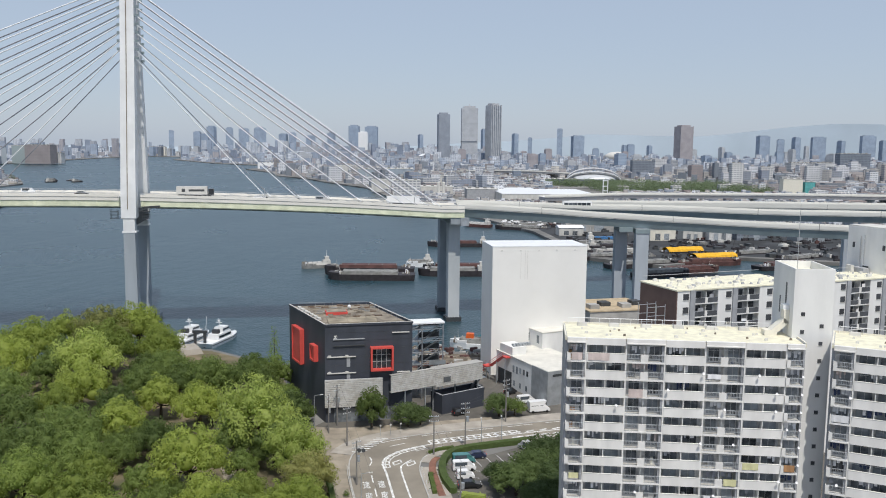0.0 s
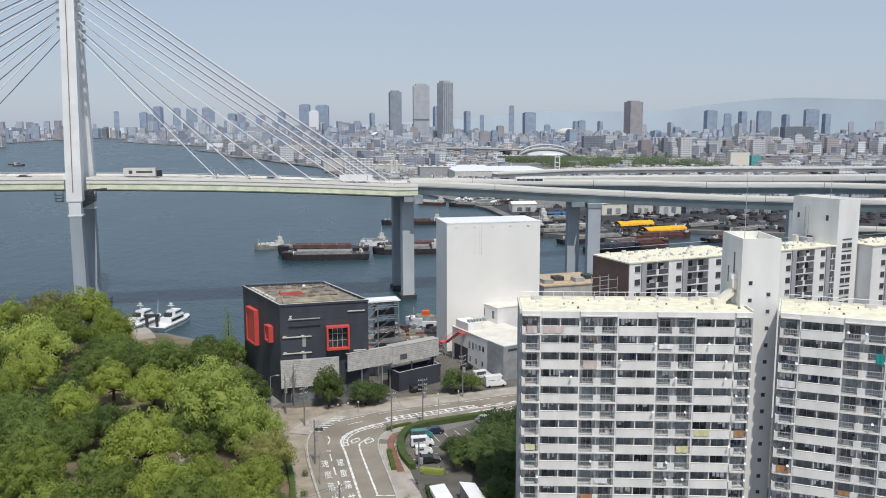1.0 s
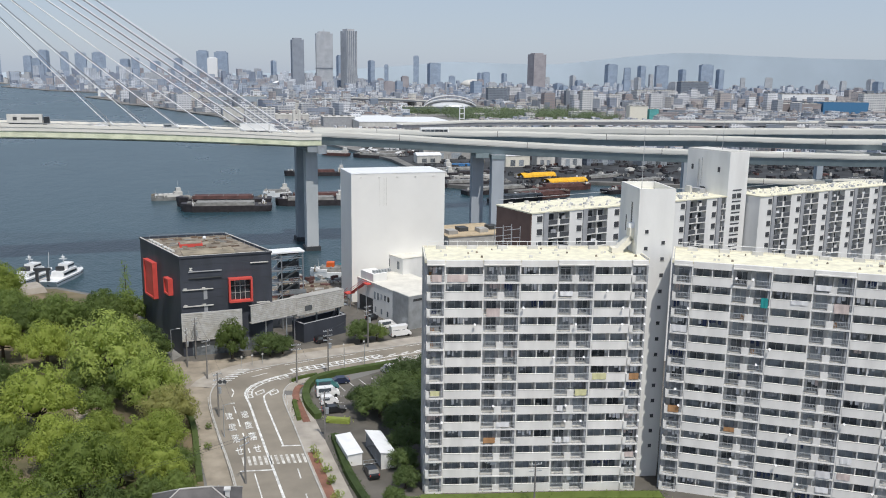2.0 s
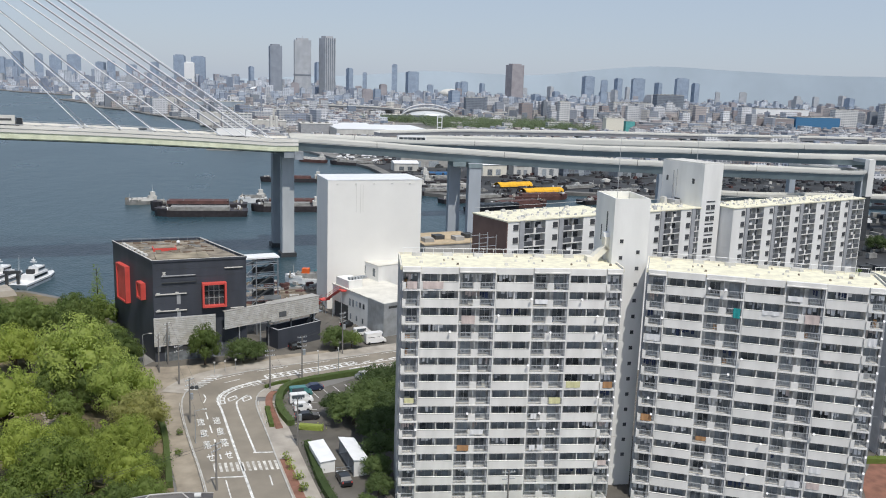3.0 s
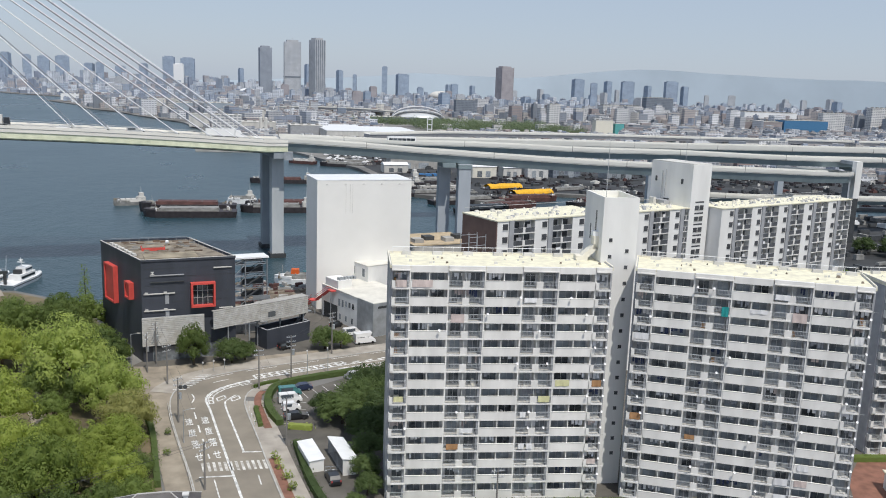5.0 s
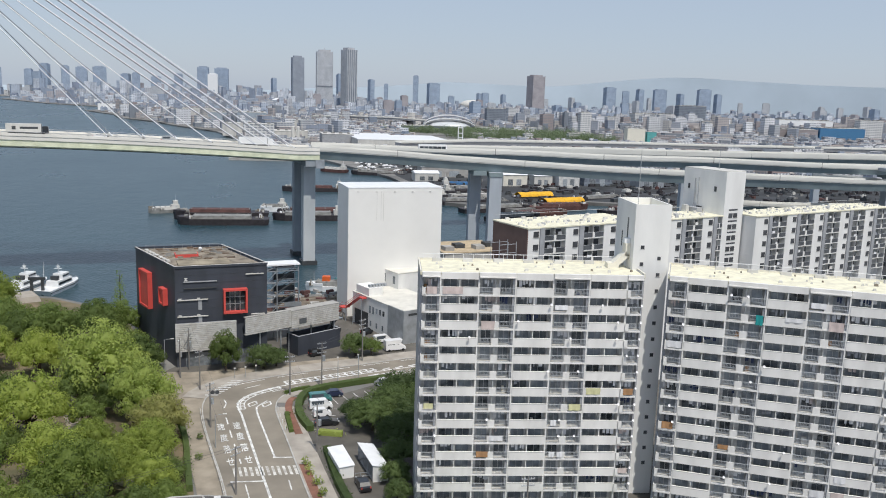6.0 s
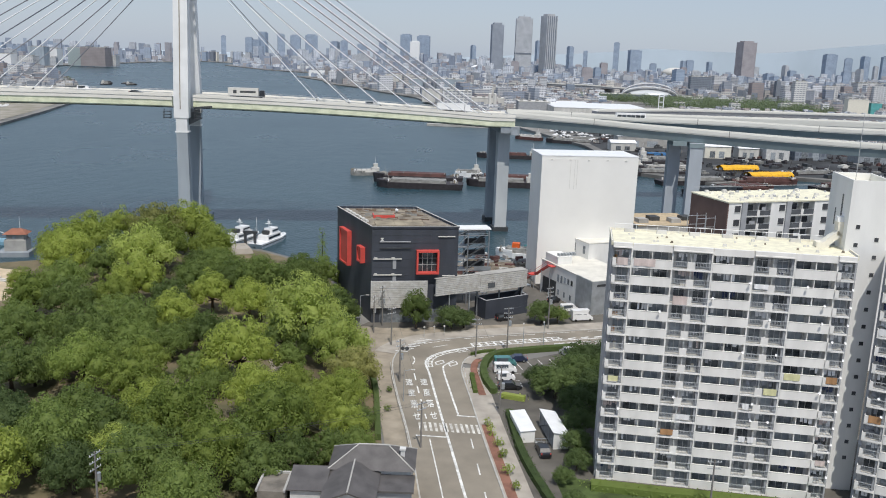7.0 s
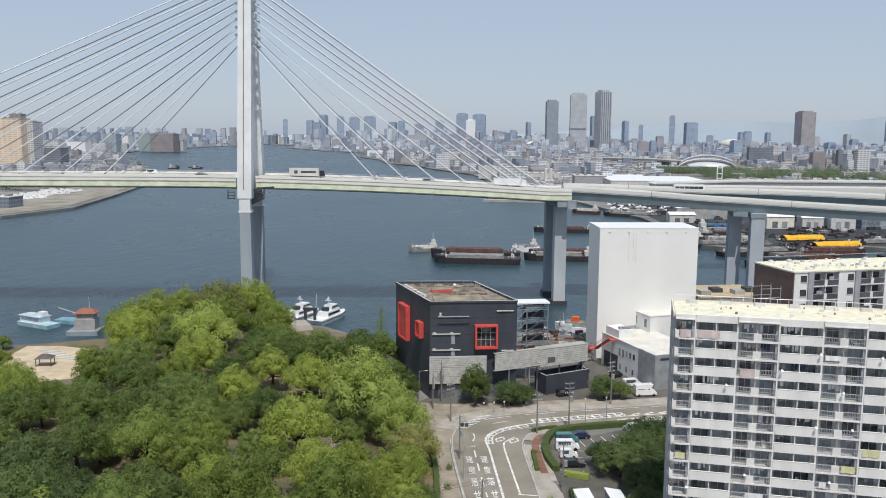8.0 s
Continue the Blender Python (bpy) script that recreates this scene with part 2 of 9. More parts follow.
LOUVRE = mat("grey louvre slats", (0.57, 0.565, 0.55), 0.7, vary=0.1, scale=0.9, second=(0.44, 0.42, 0.385))
ROOFDIRT = mat("stained flat roof", (0.27, 0.235, 0.185), 0.95, vary=0.3, scale=0.35, second=(0.12, 0.10, 0.08))
TANPAVE = mat("tan park pavement", (0.33, 0.285, 0.225), 0.9, vary=0.15, scale=0.3, fine=10)
TILE = mat("dark roof tiles", (0.105, 0.098, 0.098), 0.6, vary=0.15, scale=0.5)
PLASTER = mat("pale house wall", (0.62, 0.62, 0.61), 0.85, vary=0.1)
GALV = mat("galvanised steel", (0.50, 0.53, 0.56), 0.45, metal=0.6, vary=0.1)
POLE = mat("grey utility pole", (0.21, 0.20, 0.19), 0.85, vary=0.1)
CLOTH_W = mat("white laundry", (0.75, 0.75, 0.76), 0.9, vary=0.06, spread=0.15)
CLOTH_T = mat("teal cloth", (0.02, 0.30, 0.30), 0.9, vary=0.1)
CLOTH_O = mat("orange cloth", (0.45, 0.25, 0.12), 0.9, vary=0.1)
CLOTH_Y = mat("pale yellow cloth", (0.68, 0.66, 0.38), 0.9, vary=0.1)
CLOTH_B = mat("dark blue cloth", (0.045, 0.06, 0.12), 0.9, vary=0.1, spread=0.2)
CLOTH_P = mat("pinkish futon", (0.63, 0.53, 0.50), 0.9, vary=0.12)
RUBBER = mat("tyre rubber", (0.02, 0.02, 0.021), 0.9, vary=0.1)
CARGLASS = glass_mat("car window glass", (0.025, 0.03, 0.035), 0.05)
REDHULL = mat("oxide red steel", (0.115, 0.055, 0.05), 0.8, vary=0.2, scale=0.4)
BLACKHULL = mat("black hull paint", (0.042, 0.036, 0.040), 0.6, vary=0.2)
GREYDECK = mat("grey hatch steel", (0.27, 0.27, 0.26), 0.75, vary=0.2, scale=0.4)
BOATWHITE = mat("white boat paint", (0.8, 0.81, 0.82), 0.4, vary=0.04)
YELLOWTARP = mat("yellow tarpaulin", (0.80, 0.43, 0.02), 0.7, vary=0.12, scale=0.6)
BLUETARP = mat("blue tarpaulin", (0.04, 0.16, 0.36), 0.7, vary=0.15)
ORANGEPAINT = mat("orange paint", (0.75, 0.14, 0.03), 0.5, vary=0.1)
CITY = facade_mat("city facades", [(0.533, 0.550, 0.578), (0.349, 0.320, 0.310), (0.660, 0.670, 0.696), (0.242, 0.270, 0.321), (0.446, 0.420, 0.407), (0.718, 0.740, 0.781), (0.369, 0.410, 0.482), (0.272, 0.220, 0.214), (0.621, 0.590, 0.546), (0.213, 0.260, 0.332)], (0.19, 0.21, 0.25), 3.0, 3.4, 0.45)
# Wall and window tones drawn together and blued to imitate haze
CITYHAZE = facade_mat("distant facades paled for haze", [(0.446, 0.500, 0.589), (0.272, 0.320, 0.407), (0.601, 0.640, 0.706), (0.339, 0.400, 0.503), (0.233, 0.270, 0.353), (0.485, 0.500, 0.535), (0.407, 0.380, 0.396), (0.660, 0.690, 0.749)], (0.24, 0.28, 0.34), 4.0, 6.0, 0.5)
# Tower cladding and faint window tones hold the haze in their colours
TOWERBLUE = facade_mat("blue-grey haze-toned tower cladding", [(0.25, 0.33, 0.45), (0.31, 0.38, 0.48), (0.23, 0.31, 0.43)], (0.22, 0.28, 0.38), 4.0, 3.0, 0.5)
TOWERGREY = facade_mat("grey haze-toned tower cladding", [(0.42, 0.45, 0.49), (0.46, 0.48, 0.51), (0.39, 0.42, 0.47)], (0.27, 0.30, 0.35), 3.4, 4.0, 0.45)
TOWERSLATE = facade_mat("slate haze-toned tower cladding", [(0.30, 0.33, 0.385), (0.28, 0.315, 0.37)], (0.22, 0.245, 0.295), 3.4, 4.0, 0.45)
TOWERBROWN = facade_mat("brown haze-toned tower cladding", [(0.37, 0.345, 0.365), (0.35, 0.33, 0.35)], (0.27, 0.26, 0.285), 3.2, 4.0, 0.45)
# Pale blue in place of woodland green: distance haze put into the colour
HILLHAZE = mat("wooded hills tinted by haze", (0.455, 0.535, 0.61), 1.0, vary=0.05, scale=0.003, fine=0.02)
CLOTH_G = mat("faded grey laundry", (0.33, 0.34, 0.37), 0.9, vary=0.12, spread=0.25)
CLOTHS = [CLOTH_W, CLOTH_W, CLOTH_B, CLOTH_W, CLOTH_G, CLOTH_W, CLOTH_G, CLOTH_P]


# ---- mesh helpers ----
class Geo:
    """Corners and faces of one part, gathered from simple solids."""

    def __init__(self, m=None):
        self.v, self.f, self.m = [], [], m or Matrix()

    def put(self, verts, faces):
        k = len(self.v)
        self.v += [tuple(self.m @ Vector(p)) for p in verts]
        self.f += [tuple(i + k for i in q) for q in faces]
        return self

    def box(self, x0, y0, z0, x1, y1, z1, inset=0.0):
        i = inset
        return self.put([(x0, y0, z0), (x1, y0, z0), (x1, y1, z0), (x0, y1, z0), (x0 + i, y0 + i, z1), (x1 - i, y0 + i, z1), (x1 - i, y1 - i, z1), (x0 + i, y1 - i, z1)],
                        [(3, 2, 1, 0), (4, 5, 6, 7), (0, 1, 5, 4), (1, 2, 6, 5), (2, 3, 7, 6), (3, 0, 4, 7)])

    def prism(self, poly, z0, z1, inset=1.0):
        n = len(poly)
        cx, cy = sum(p[0] for p in poly) / n, sum(p[1] for p in poly) / n
        top = [(cx + (p[0] - cx) * inset, cy + (p[1] - cy) * inset, z1) for p in poly]
        return self.put([(p[0], p[1], z0) for p in poly] + top,
                        [tuple(range(n - 1, -1, -1)), tuple(range(n, 2 * n))] + [(i, (i + 1) % n, n + (i + 1) % n, n + i) for i in range(n)])

    def tube(self, a, b, r, r2=None, n=8):
        a, b = Vector(a), Vector(b)
        r2 = r if r2 is None else r2
        d = (b - a).normalized()
        s = d.orthogonal().normalized()
        t = d.cross(s)
        ring = [(math.cos(6.28319 * i / n), math.sin(6.28319 * i / n)) for i in range(n)]
        return self.put([a + (s * c + t * q) * r for c, q in ring] + [b + (s * c + t * q) * r2 for c, q in ring],
                        [tuple(range(n - 1, -1, -1)), tuple(range(n, 2 * n))] + [(i, (i + 1) % n, n + (i + 1) % n, n + i) for i in range(n)])

    def beam(self, a, b, w, h, up=(0, 0, 1)):
        """A straight bar of section w x h from a to b."""
        a, b = Vector(a), Vector(b)
        d = (b - a).normalized()
        s = d.cross(Vector(up))
        s = s.normalized() if s.length > 1e-5 else d.orthogonal().normalized()
        t = s.cross(d)
        c = [(-1, -1), (1, -1), (1, 1), (-1, 1)]
        return self.put([p + s * (w / 2 * i) + t * (h / 2 * j) for p in (a, b) for i, j in c],
                        [(3, 2, 1, 0), (4, 5, 6, 7), (0, 1, 5, 4), (1, 2, 6, 5), (2, 3, 7, 6), (3, 0, 4, 7)])

    def sweep(self, path, profile):
        """The profile (sideways, up) carried along a path of points."""
        n = len(profile)
        vs = []
        for i, p in enumerate(path):
            p = Vector(p)
            d = Vector(path[min(i + 1, len(path) - 1)]) - Vector(path[max(i - 1, 0)])
            d.z = 0
            d.normalize()
            s = Vector((d.y, -d.x, 0))
            vs += [p + s * a + Vector((0, 0, c)) for a, c in profile]
        fs = [tuple(range(n - 1, -1, -1)), tuple(range(len(vs) - n, len(vs)))]
        for i in range(len(path) - 1):
            for j in range(n):
                fs.append((i * n + j, i * n + (j + 1) % n, (i + 1) * n + (j + 1) % n, (i + 1) * n + j))
        return self.put(vs, fs)

    def ball(self, c, r, sz=1.0, n=8, k=5, jag=0.0):
        vs = [(c[0], c[1], c[2] - r * sz)]
        for i in range(1, k):
            a = math.pi * i / k
            for j in range(n):
                q = 1 + random.uniform(-jag, jag)
                b = 6.28319 * j / n
                vs.append((c[0] + r * q * math.sin(a) * math.cos(b), c[1] + r * q * math.sin(a) * math.sin(b), c[2] - r * q * sz * math.cos(a)))
        vs.append((c[0], c[1], c[2] + r * sz))
        fs = [(0, 1 + (j + 1) % n, 1 + j) for j in range(n)]
        for i in range(k - 2):
            for j in range(n):
                fs.append((1 + i * n + j, 1 + i * n + (j + 1) % n, 1 + (i + 1) * n + (j + 1) % n, 1 + (i + 1) * n + j))
        m = 1 + (k - 2) * n
        fs += [(m + j, m + (j + 1) % n, len(vs) - 1) for j in range(n)]
        return self.put(vs, fs)

    def mesh(self, name, material, smooth=False):
        me = bpy.data.meshes.new(name)
        me.from_pydata(self.v, [], self.f)
        if smooth:
            me.polygons.foreach_set("use_smooth", [True] * len(me.polygons))
        me.materials.append(material)
        me.update()
        return me


def part(name, geo, material, parent, label="", smooth=False, kind=""):
    """One mesh object under a thing or under a part."""
    ob = new(name, geo if isinstance(geo, bpy.types.Mesh) else geo.mesh(name, material, smooth))
    ob.parent = parent
    return tagged(ob, label, kind=kind)


def thing(name, label, category, m=None, group="", kind=""):
    ob = new(name)
    ob.empty_display_size = 0.3
    ob.matrix_world = m or Matrix()
    return tagged(ob, label, category, group, kind)


def piece(name, geo, material, label, category, group="", kind="", smooth=False, m=None):
    """A thing made of one mesh."""
    ob = new(name, geo if isinstance(geo, bpy.types.Mesh) else geo.mesh(name, material, smooth))
    if m:
        ob.matrix_world = m
    return tagged(ob, label, category, group, kind)


def sheet(name, poly, z, material, label, category, kind="structure", thick=0.0):
    g = Geo()
    if thick:
        g.prism(poly, z - thick, z)
    else:
        g.put([(x, y, z) for x, y in poly], [tuple(range(len(poly)))])
    return piece(name, g, material, label, category, kind=kind)


def lerp(a, b, t):
    return a + (b - a) * t


def turned(x, y, z, deg):
    return pose(x, y, z, 0, 0, deg)


G0 = 3.0  # level of the near land


def smooth_path(pts, step=2.0):
    """A rounded line through the points."""
    out = []
    p = [Vector(q) for q in pts]
    p = [p[0] * 2 - p[1]] + p + [p[-1] * 2 - p[-2]]
    for i in range(1, len(p) - 2):
        a, b, c, d = p[i - 1:i + 3]
        n = max(2, int((c - b).length / step))
        for k in range(n):
            t = k / n
            out.append(0.5 * ((2 * b) + (c - a) * t + (2 * a - 5 * b + 4 * c - d) * t * t + (3 * b - a - 3 * c + d) * t ** 3))
    out.append(p[-2])
    return out


def shifted(path, s):
    """The line moved sideways by s, to the right of its way."""
    out = []
    for i, p in enumerate(path):
        d = path[min(i + 1, len(path) - 1)] - path[max(i - 1, 0)]
        d = d.normalized()
        out.append(p + Vector((d.y, -d.x)) * s)
    return out


def ribbon(g, left, right, z):
    n = min(len(left), len(right))
    vs = [(p.x, p.y, z) for p in left[:n]] + [(p.x, p.y, z) for p in right[:n]]
    g.put(vs, [(i, n + i, n + i + 1, i + 1) for i in range(n - 1)])
    return g


def stripe(g, path, w, z, dash=0.0, gap=0.0):
    """A painted line along a path, whole or dashed."""
    if not dash:
        return ribbon(g, shifted(path, -w / 2), shifted(path, w / 2), z)
    run, on, left = [path[0]], True, dash
    for a, b in zip(path, path[1:]):
        while (b - a).length > left:
            a = a + (b - a).normalized() * left
            if on:
                run.append(a)
                if len(run) > 1:
                    ribbon(g, shifted(run, -w / 2), shifted(run, w / 2), z)
            run, on = [a], not on
            left = dash if on else gap
        left -= (b - a).length
        if on:
            run.append(b)
    if on and len(run) > 1 and (run[-1] - run[0]).length > 0.3:
        ribbon(g, shifted(run, -w / 2), shifted(run, w / 2), z)
    return g


# ---- water and land ----
piece("water", Geo().put([(-4900, -400, 0), (4900, -400, 0), (4900, 4900, 0), (-4900, 4900, 0)], [(0, 1, 2, 3)]), WATER,
      "slate-blue rippled harbour water under the bridge", "water", kind="structure")
NEAR = [(-420, 190), (-172, 206), (-150, 222), (-138, 224), (-128, 236), (-112, 252), (-98, 262), (-72, 258), (-52, 243), (-30, 238), (-5, 256), (30, 266), (44, 272), (46, 308), (76, 315), (84, 294), (110, 296),
        (200, 308), (250, 345), (300, 402), (420, 428), (420, -300), (-420, -300)]
sheet("ground", NEAR[::-1], G0, LAND, "grey paved ground of the near shore", "ground", thick=5)
FAR_R = [(4900, 380), (900, 420), (420, 430), (235, 478), (172, 500), (120, 462), (84, 492), (66, 640), (20, 790), (-60, 800), (-66, 840), (-72, 1050), (-118, 1252), (-205, 1429),
         (-250, 1540), (-334, 1672), (-378, 1840), (-480, 2040), (-430, 2300), (-700, 2570), (-960, 3000), (-1035, 3400), (-1100, 4900), (4900, 4900)]
sheet("far_shore", FAR_R, 2.0, LAND, "flat grey built-up ground of the far harbour shore", "ground", thick=4)
FAR_L = [(-420, 540), (-395, 566), (-383, 640), (-416, 763), (-463, 923), (-560, 985), (-622, 1180), (-628, 1262), (-700, 1400), (-790, 1530), (-880, 1690), (-1010, 1900), (-1180, 2250), (-1260, 3000), (-1300, 3700), (-1500, 4900), (-4900, 4900), (-4900, 300), (-700, 420)]
sheet("left_shore", FAR_L[::-1], 2.0, LAND, "flat grey ground of the opposite harbour bank", "ground", thick=4)
sheet("sandy_bank", [(-700, 440), (-425, 545), (-402, 570), (-391, 640), (-424, 763), (-470, 915), (-520, 930), (-500, 760), (-490, 640), (-520, 560), (-700, 500)][::-1], 2.3, BANK, "sandy bare bank along the opposite shore", "bank")
sheet("rocky_point", [(-830, 1190), (-640, 1195), (-636, 1260), (-706, 1396), (-796, 1526), (-900, 1600)], 2.3, BANK, "pale rubble point on the opposite bank", "bank")
sheet("paved_yard", [(-30, 186), (-20, 205), (-4, 250), (30, 262), (60, 262), (130, 280), (420, 340), (420, 60), (22, 60), (6, 110), (2, 146), (-1, 163), (20, 178), (45, 187), (45, 200), (20, 194), (-10, 182)][::-1],
      G0 + 0.02, DARKASPHALT, "dark worn asphalt yard round the blocks", "yard")
sheet("sand_square", [(-148.5, 220.5), (-139, 221.8), (-129, 220), (-122, 206), (-117, 193), (-128, 186), (-137, 189), (-146, 203)][::-1], G0 + 0.03, SAND, "pale sandy square beside the water", "square")

# ---- the road with its bend ----
LEFT = smooth_path([(3, 44), (-2.6, 78), (-7.6, 106), (-11.8, 129), (-15.4, 145), (-17.9, 157), (-19.0, 166), (-18.2, 171.5), (-15.6, 175.6), (-12.4, 178.3), (-8, 180.6), (-3, 182.8), (4, 185.3), (12, 188), (23, 191.8), (46, 199), (85, 210), (140, 224)])
RIGHT = smooth_path([(15, 44), (9.3, 78), (4.6, 106), (0.5, 129), (-2.3, 146), (-4.2, 157), (-4.9, 163), (-4.3, 168), (-2.2, 171), (2.6, 174), (8, 176.4), (14, 178.8), (22, 181.6), (46, 189), (85, 199.5), (140, 213.5)])


def even(path, n):
    s = [0]
    for a, b in zip(path, path[1:]):
        s.append(s[-1] + (b - a).length)
    out, j = [], 0
    for i in range(n):
        d = s[-1] * i / (n - 1)
        while j < len(s) - 2 and s[j + 1] < d:
            j += 1
        out.append(path[j].lerp(path[j + 1], (d - s[j]) / max(1e-6, s[j + 1] - s[j])))
    return out


piece("road", ribbon(Geo(), even(LEFT, 160), even(RIGHT, 160), G0 + 0.05), ASPHALT, "grey asphalt road bending past the park", "road", kind="structure")
g = Geo()
for path, s in ((LEFT, -1), (RIGHT, 1)):
    p = [(q.x, q.y, G0) for q in shifted(path, s * 0.1)]
    g.sweep(p, [(-0.12, 0), (0.12, 0), (0.12, 0.17), (-0.12, 0.17)])
piece("kerb", g, KERB, "pale stone kerb along the road", "kerb", kind="structure")
W = G0 + 0.13
lw = [q for q in LEFT if q.y < 170]
piece("pavement_left", ribbon(Geo(), shifted(lw, -4.3), shifted(lw, -0.22), W), TANPAVE, "pale brown pavement beside the park", "pavement", kind="structure")
lc = [q for q in LEFT if q.y >= 168]
piece("pavement_corner", ribbon(Geo(), shifted(lc, -5.0), shifted(lc, -0.22), W - 0.01), PAVING, "pale pavement along the outside of the bend", "pavement", kind="structure")
rw = [q for q in RIGHT if q.y < 164]
piece("pavement_right", ribbon(Geo(), shifted(rw, 0.22), shifted(rw, 4.3), W), PAVING, "pale pavement along the road by the car park", "pavement", kind="structure")
red = [q for q in RIGHT if 146 < q.y < 170]
piece("red_paving", ribbon(Geo(), shifted(red, 1.9), shifted(red, 3.3), W + 0.006), BRICKRED, "reddish brick strip in the pavement", "pavement", kind="structure")
red = [q for q in RIGHT if 100 < q.y < 137]
piece("red_paving", ribbon(Geo(), shifted(red, 0.5), shifted(red, 2.0), W + 0.006), BRICKRED, "reddish planting strip beside the road", "pavement", kind="structure")
rc = [q for q in RIGHT if q.y >= 165 and q.x < 60]
piece("pavement_inner", ribbon(Geo(), shifted(rc, 0.22), shifted(rc, 2.0), W - 0.008), PAVING, "narrow pavement along the inside of the bend", "pavement", kind="structure")
sheet("forecourt", [(-31, 187), (-27, 170), (-21, 168), (-18, 180), (-10, 184.0), (2, 188.6), (12, 192), (11, 195), (-2, 191.5), (-14, 188), (-24, 186)], G0 + 0.04, TANPAVE, "tan paved forecourt before the hall", "forecourt")

# painted lines
Z = G0 + 0.062
CLINE = smooth_path([(6.6, 70), (-0.5, 104), (-5.3, 128.8), (-6.8, 136.4), (-9.0, 148), (-11.2, 159.8), (-12.2, 164.2), (-12.0, 167.6), (-9.8, 171.3), (-4.6, 175.2), (2, 178.0), (10, 181), (22, 185.4), (46, 193), (85, 204)])
paint = [stripe(Geo(), CLINE, 0.42, Z)]
paint.append(stripe(Geo(), shifted([q for q in CLINE if 162 < q.y < 177 and q.x < -3.5], 1.25), 0.3, Z))
paint.append(stripe(Geo(), smooth_path([(-4.3, 139.6), (-6.3, 150), (-8.4, 161.4), (-8.2, 164.3), (-6.6, 167.0)]), 0.34, Z))
paint.append(stripe(Geo(), smooth_path([(-14.0, 158.6), (-12.3, 149.5), (-9.8, 137.5)]), 0.26, Z, 3.6, 2.9))
paint.append(stripe(Geo(), smooth_path([(-15.2, 168.2), (-14.6, 166), (-14.8, 163.6)]), 0.25, Z))
paint.append(stripe(Geo(), smooth_path([(-11.5, 174.6), (-8.4, 176.6)]), 0.25, Z))
paint.append(stripe(Geo(), smooth_path([(-1.8, 130.5), (1.6, 108), (6, 84)]), 0.22, Z, 3.6, 5.2))
paint.append(stripe(Geo(), smooth_path([(-8.6, 129.6), (-5.4, 112), (-2, 92), (0, 80)]), 0.2, Z))
paint.append(stripe(Geo(), smooth_path([(-5.9, 172.0), (-3.4, 173.6), (0, 175.3)]), 0.2, Z, 3.0, 2.2))
paint.append(stripe(Geo(), shifted([q for q in CLINE if q.x > -2 and q.y > 176], 3.4), 0.2, Z, 4.0, 4.0))
paint.append(stripe(Geo(), shifted([q for q in LEFT if q.y > 176], 0.7), 0.2, Z, 7.0, 3.0))
g = Geo()
for a, b in (((-4.6, 139.5), (-1.2, 139.3)), ((-11.0, 130.7), (-5.9, 130.6))):
    stripe(g, [Vector(a), Vector(b)], 0.4, Z)
paint.append(g)
g = Geo()  # zebra crossing
for i in range(12):
    x = -10.6 + i * 0.9
    g.put([(x - 0.24 + 0.3, 132.6, Z), (x + 0.22 + 0.3, 132.6, Z), (x + 0.22 - 0.3, 136.0, Z), (x - 0.24 - 0.3, 136.0, Z)], [(0, 1, 2, 3)])
WORNPAINT = mat("worn road paint", (0.62, 0.61, 0.58), 0.85, vary=0.3, scale=0.9, fine=10, second=(0.32, 0.30, 0.27))
piece("road_marking", g, WORNPAINT, "worn white zebra crossing stripes", "marking", kind="structure", group="road markings")
g = Geo()  # hatched island in the bend
bend = [q for q in CLINE if 162 < q.y < 177 and q.x < -3.5]
inner, outer = shifted(bend, 1.25), shifted(bend, -0.3)
for i in range(0, len(inner), 1):
    stripe(g, [inner[i], outer[i]], 0.35, Z + 0.004)
stripe(g, shifted(bend, 0.45), 0.25, Z + 0.008)
paint.append(g)
g = Geo()  # diamonds
for cx, cy, a in ((-9.4, 165.4, 0.9), (-6.6, 165.0, 0.9)):
    d = [Vector((cx, cy - 1.5)), Vector((cx + a, cy)), Vector((cx, cy + 1.5)), Vector((cx - a, cy))]
    sk = [Vector((q.x + (q.y - cy) * 0.35, q.y)) for q in d]
    for i in range(4):
        stripe(g, [sk[i], sk[(i + 1) % 4]], 0.32, Z + 0.002 * i)
paint.append(g)
g = Geo()  # second crossing and hatching beyond the bend
for i in range(9):
    a = Vector((-19.2 + i * 0.55, 171.0 + i * 1.05))
    stripe(g, [a, a + Vector((2.6, -0.2))], 0.42, Z + 0.09)
far = even([q for q in CLINE if -4 < q.x < 17 and q.y > 170], 13)
edge = shifted(far, -2.3)
stripe(g, far, 0.35, Z + 0.003)
stripe(g, edge, 0.35, Z + 0.003)
stripe(g, shifted(far, -1.15), 0.3, Z + 0.006)
for a, b in list(zip(far, edge))[::1]:
    stripe(g, [a, b], 0.5, Z)
far = even([q for q in CLINE if 14 < q.x < 60 and q.y > 170], 15)
for a, b in zip(far, far[1:]):
    stripe(g, [a + Vector((0.4, 0.9)), b + Vector((-0.9, 0.9))], 0.55, Z)
    stripe(g, [a + Vector((0.0, -2.1)), b + Vector((-0.6, -2.1))], 0.55, Z)
far = even([q for q in CLINE if 6 < q.x < 30 and q.y > 170], 10)
for a, b in zip(far, far[1:]):
    stripe(g, [a + Vector((0.9, -3.0)), b + Vector((-0.4, -3.1))], 0.4, Z)
paint.append(g)
for g in paint:
    piece("road_marking", g, PAINT, "worn white painted road marking", "marking", kind="structure", group="road markings")
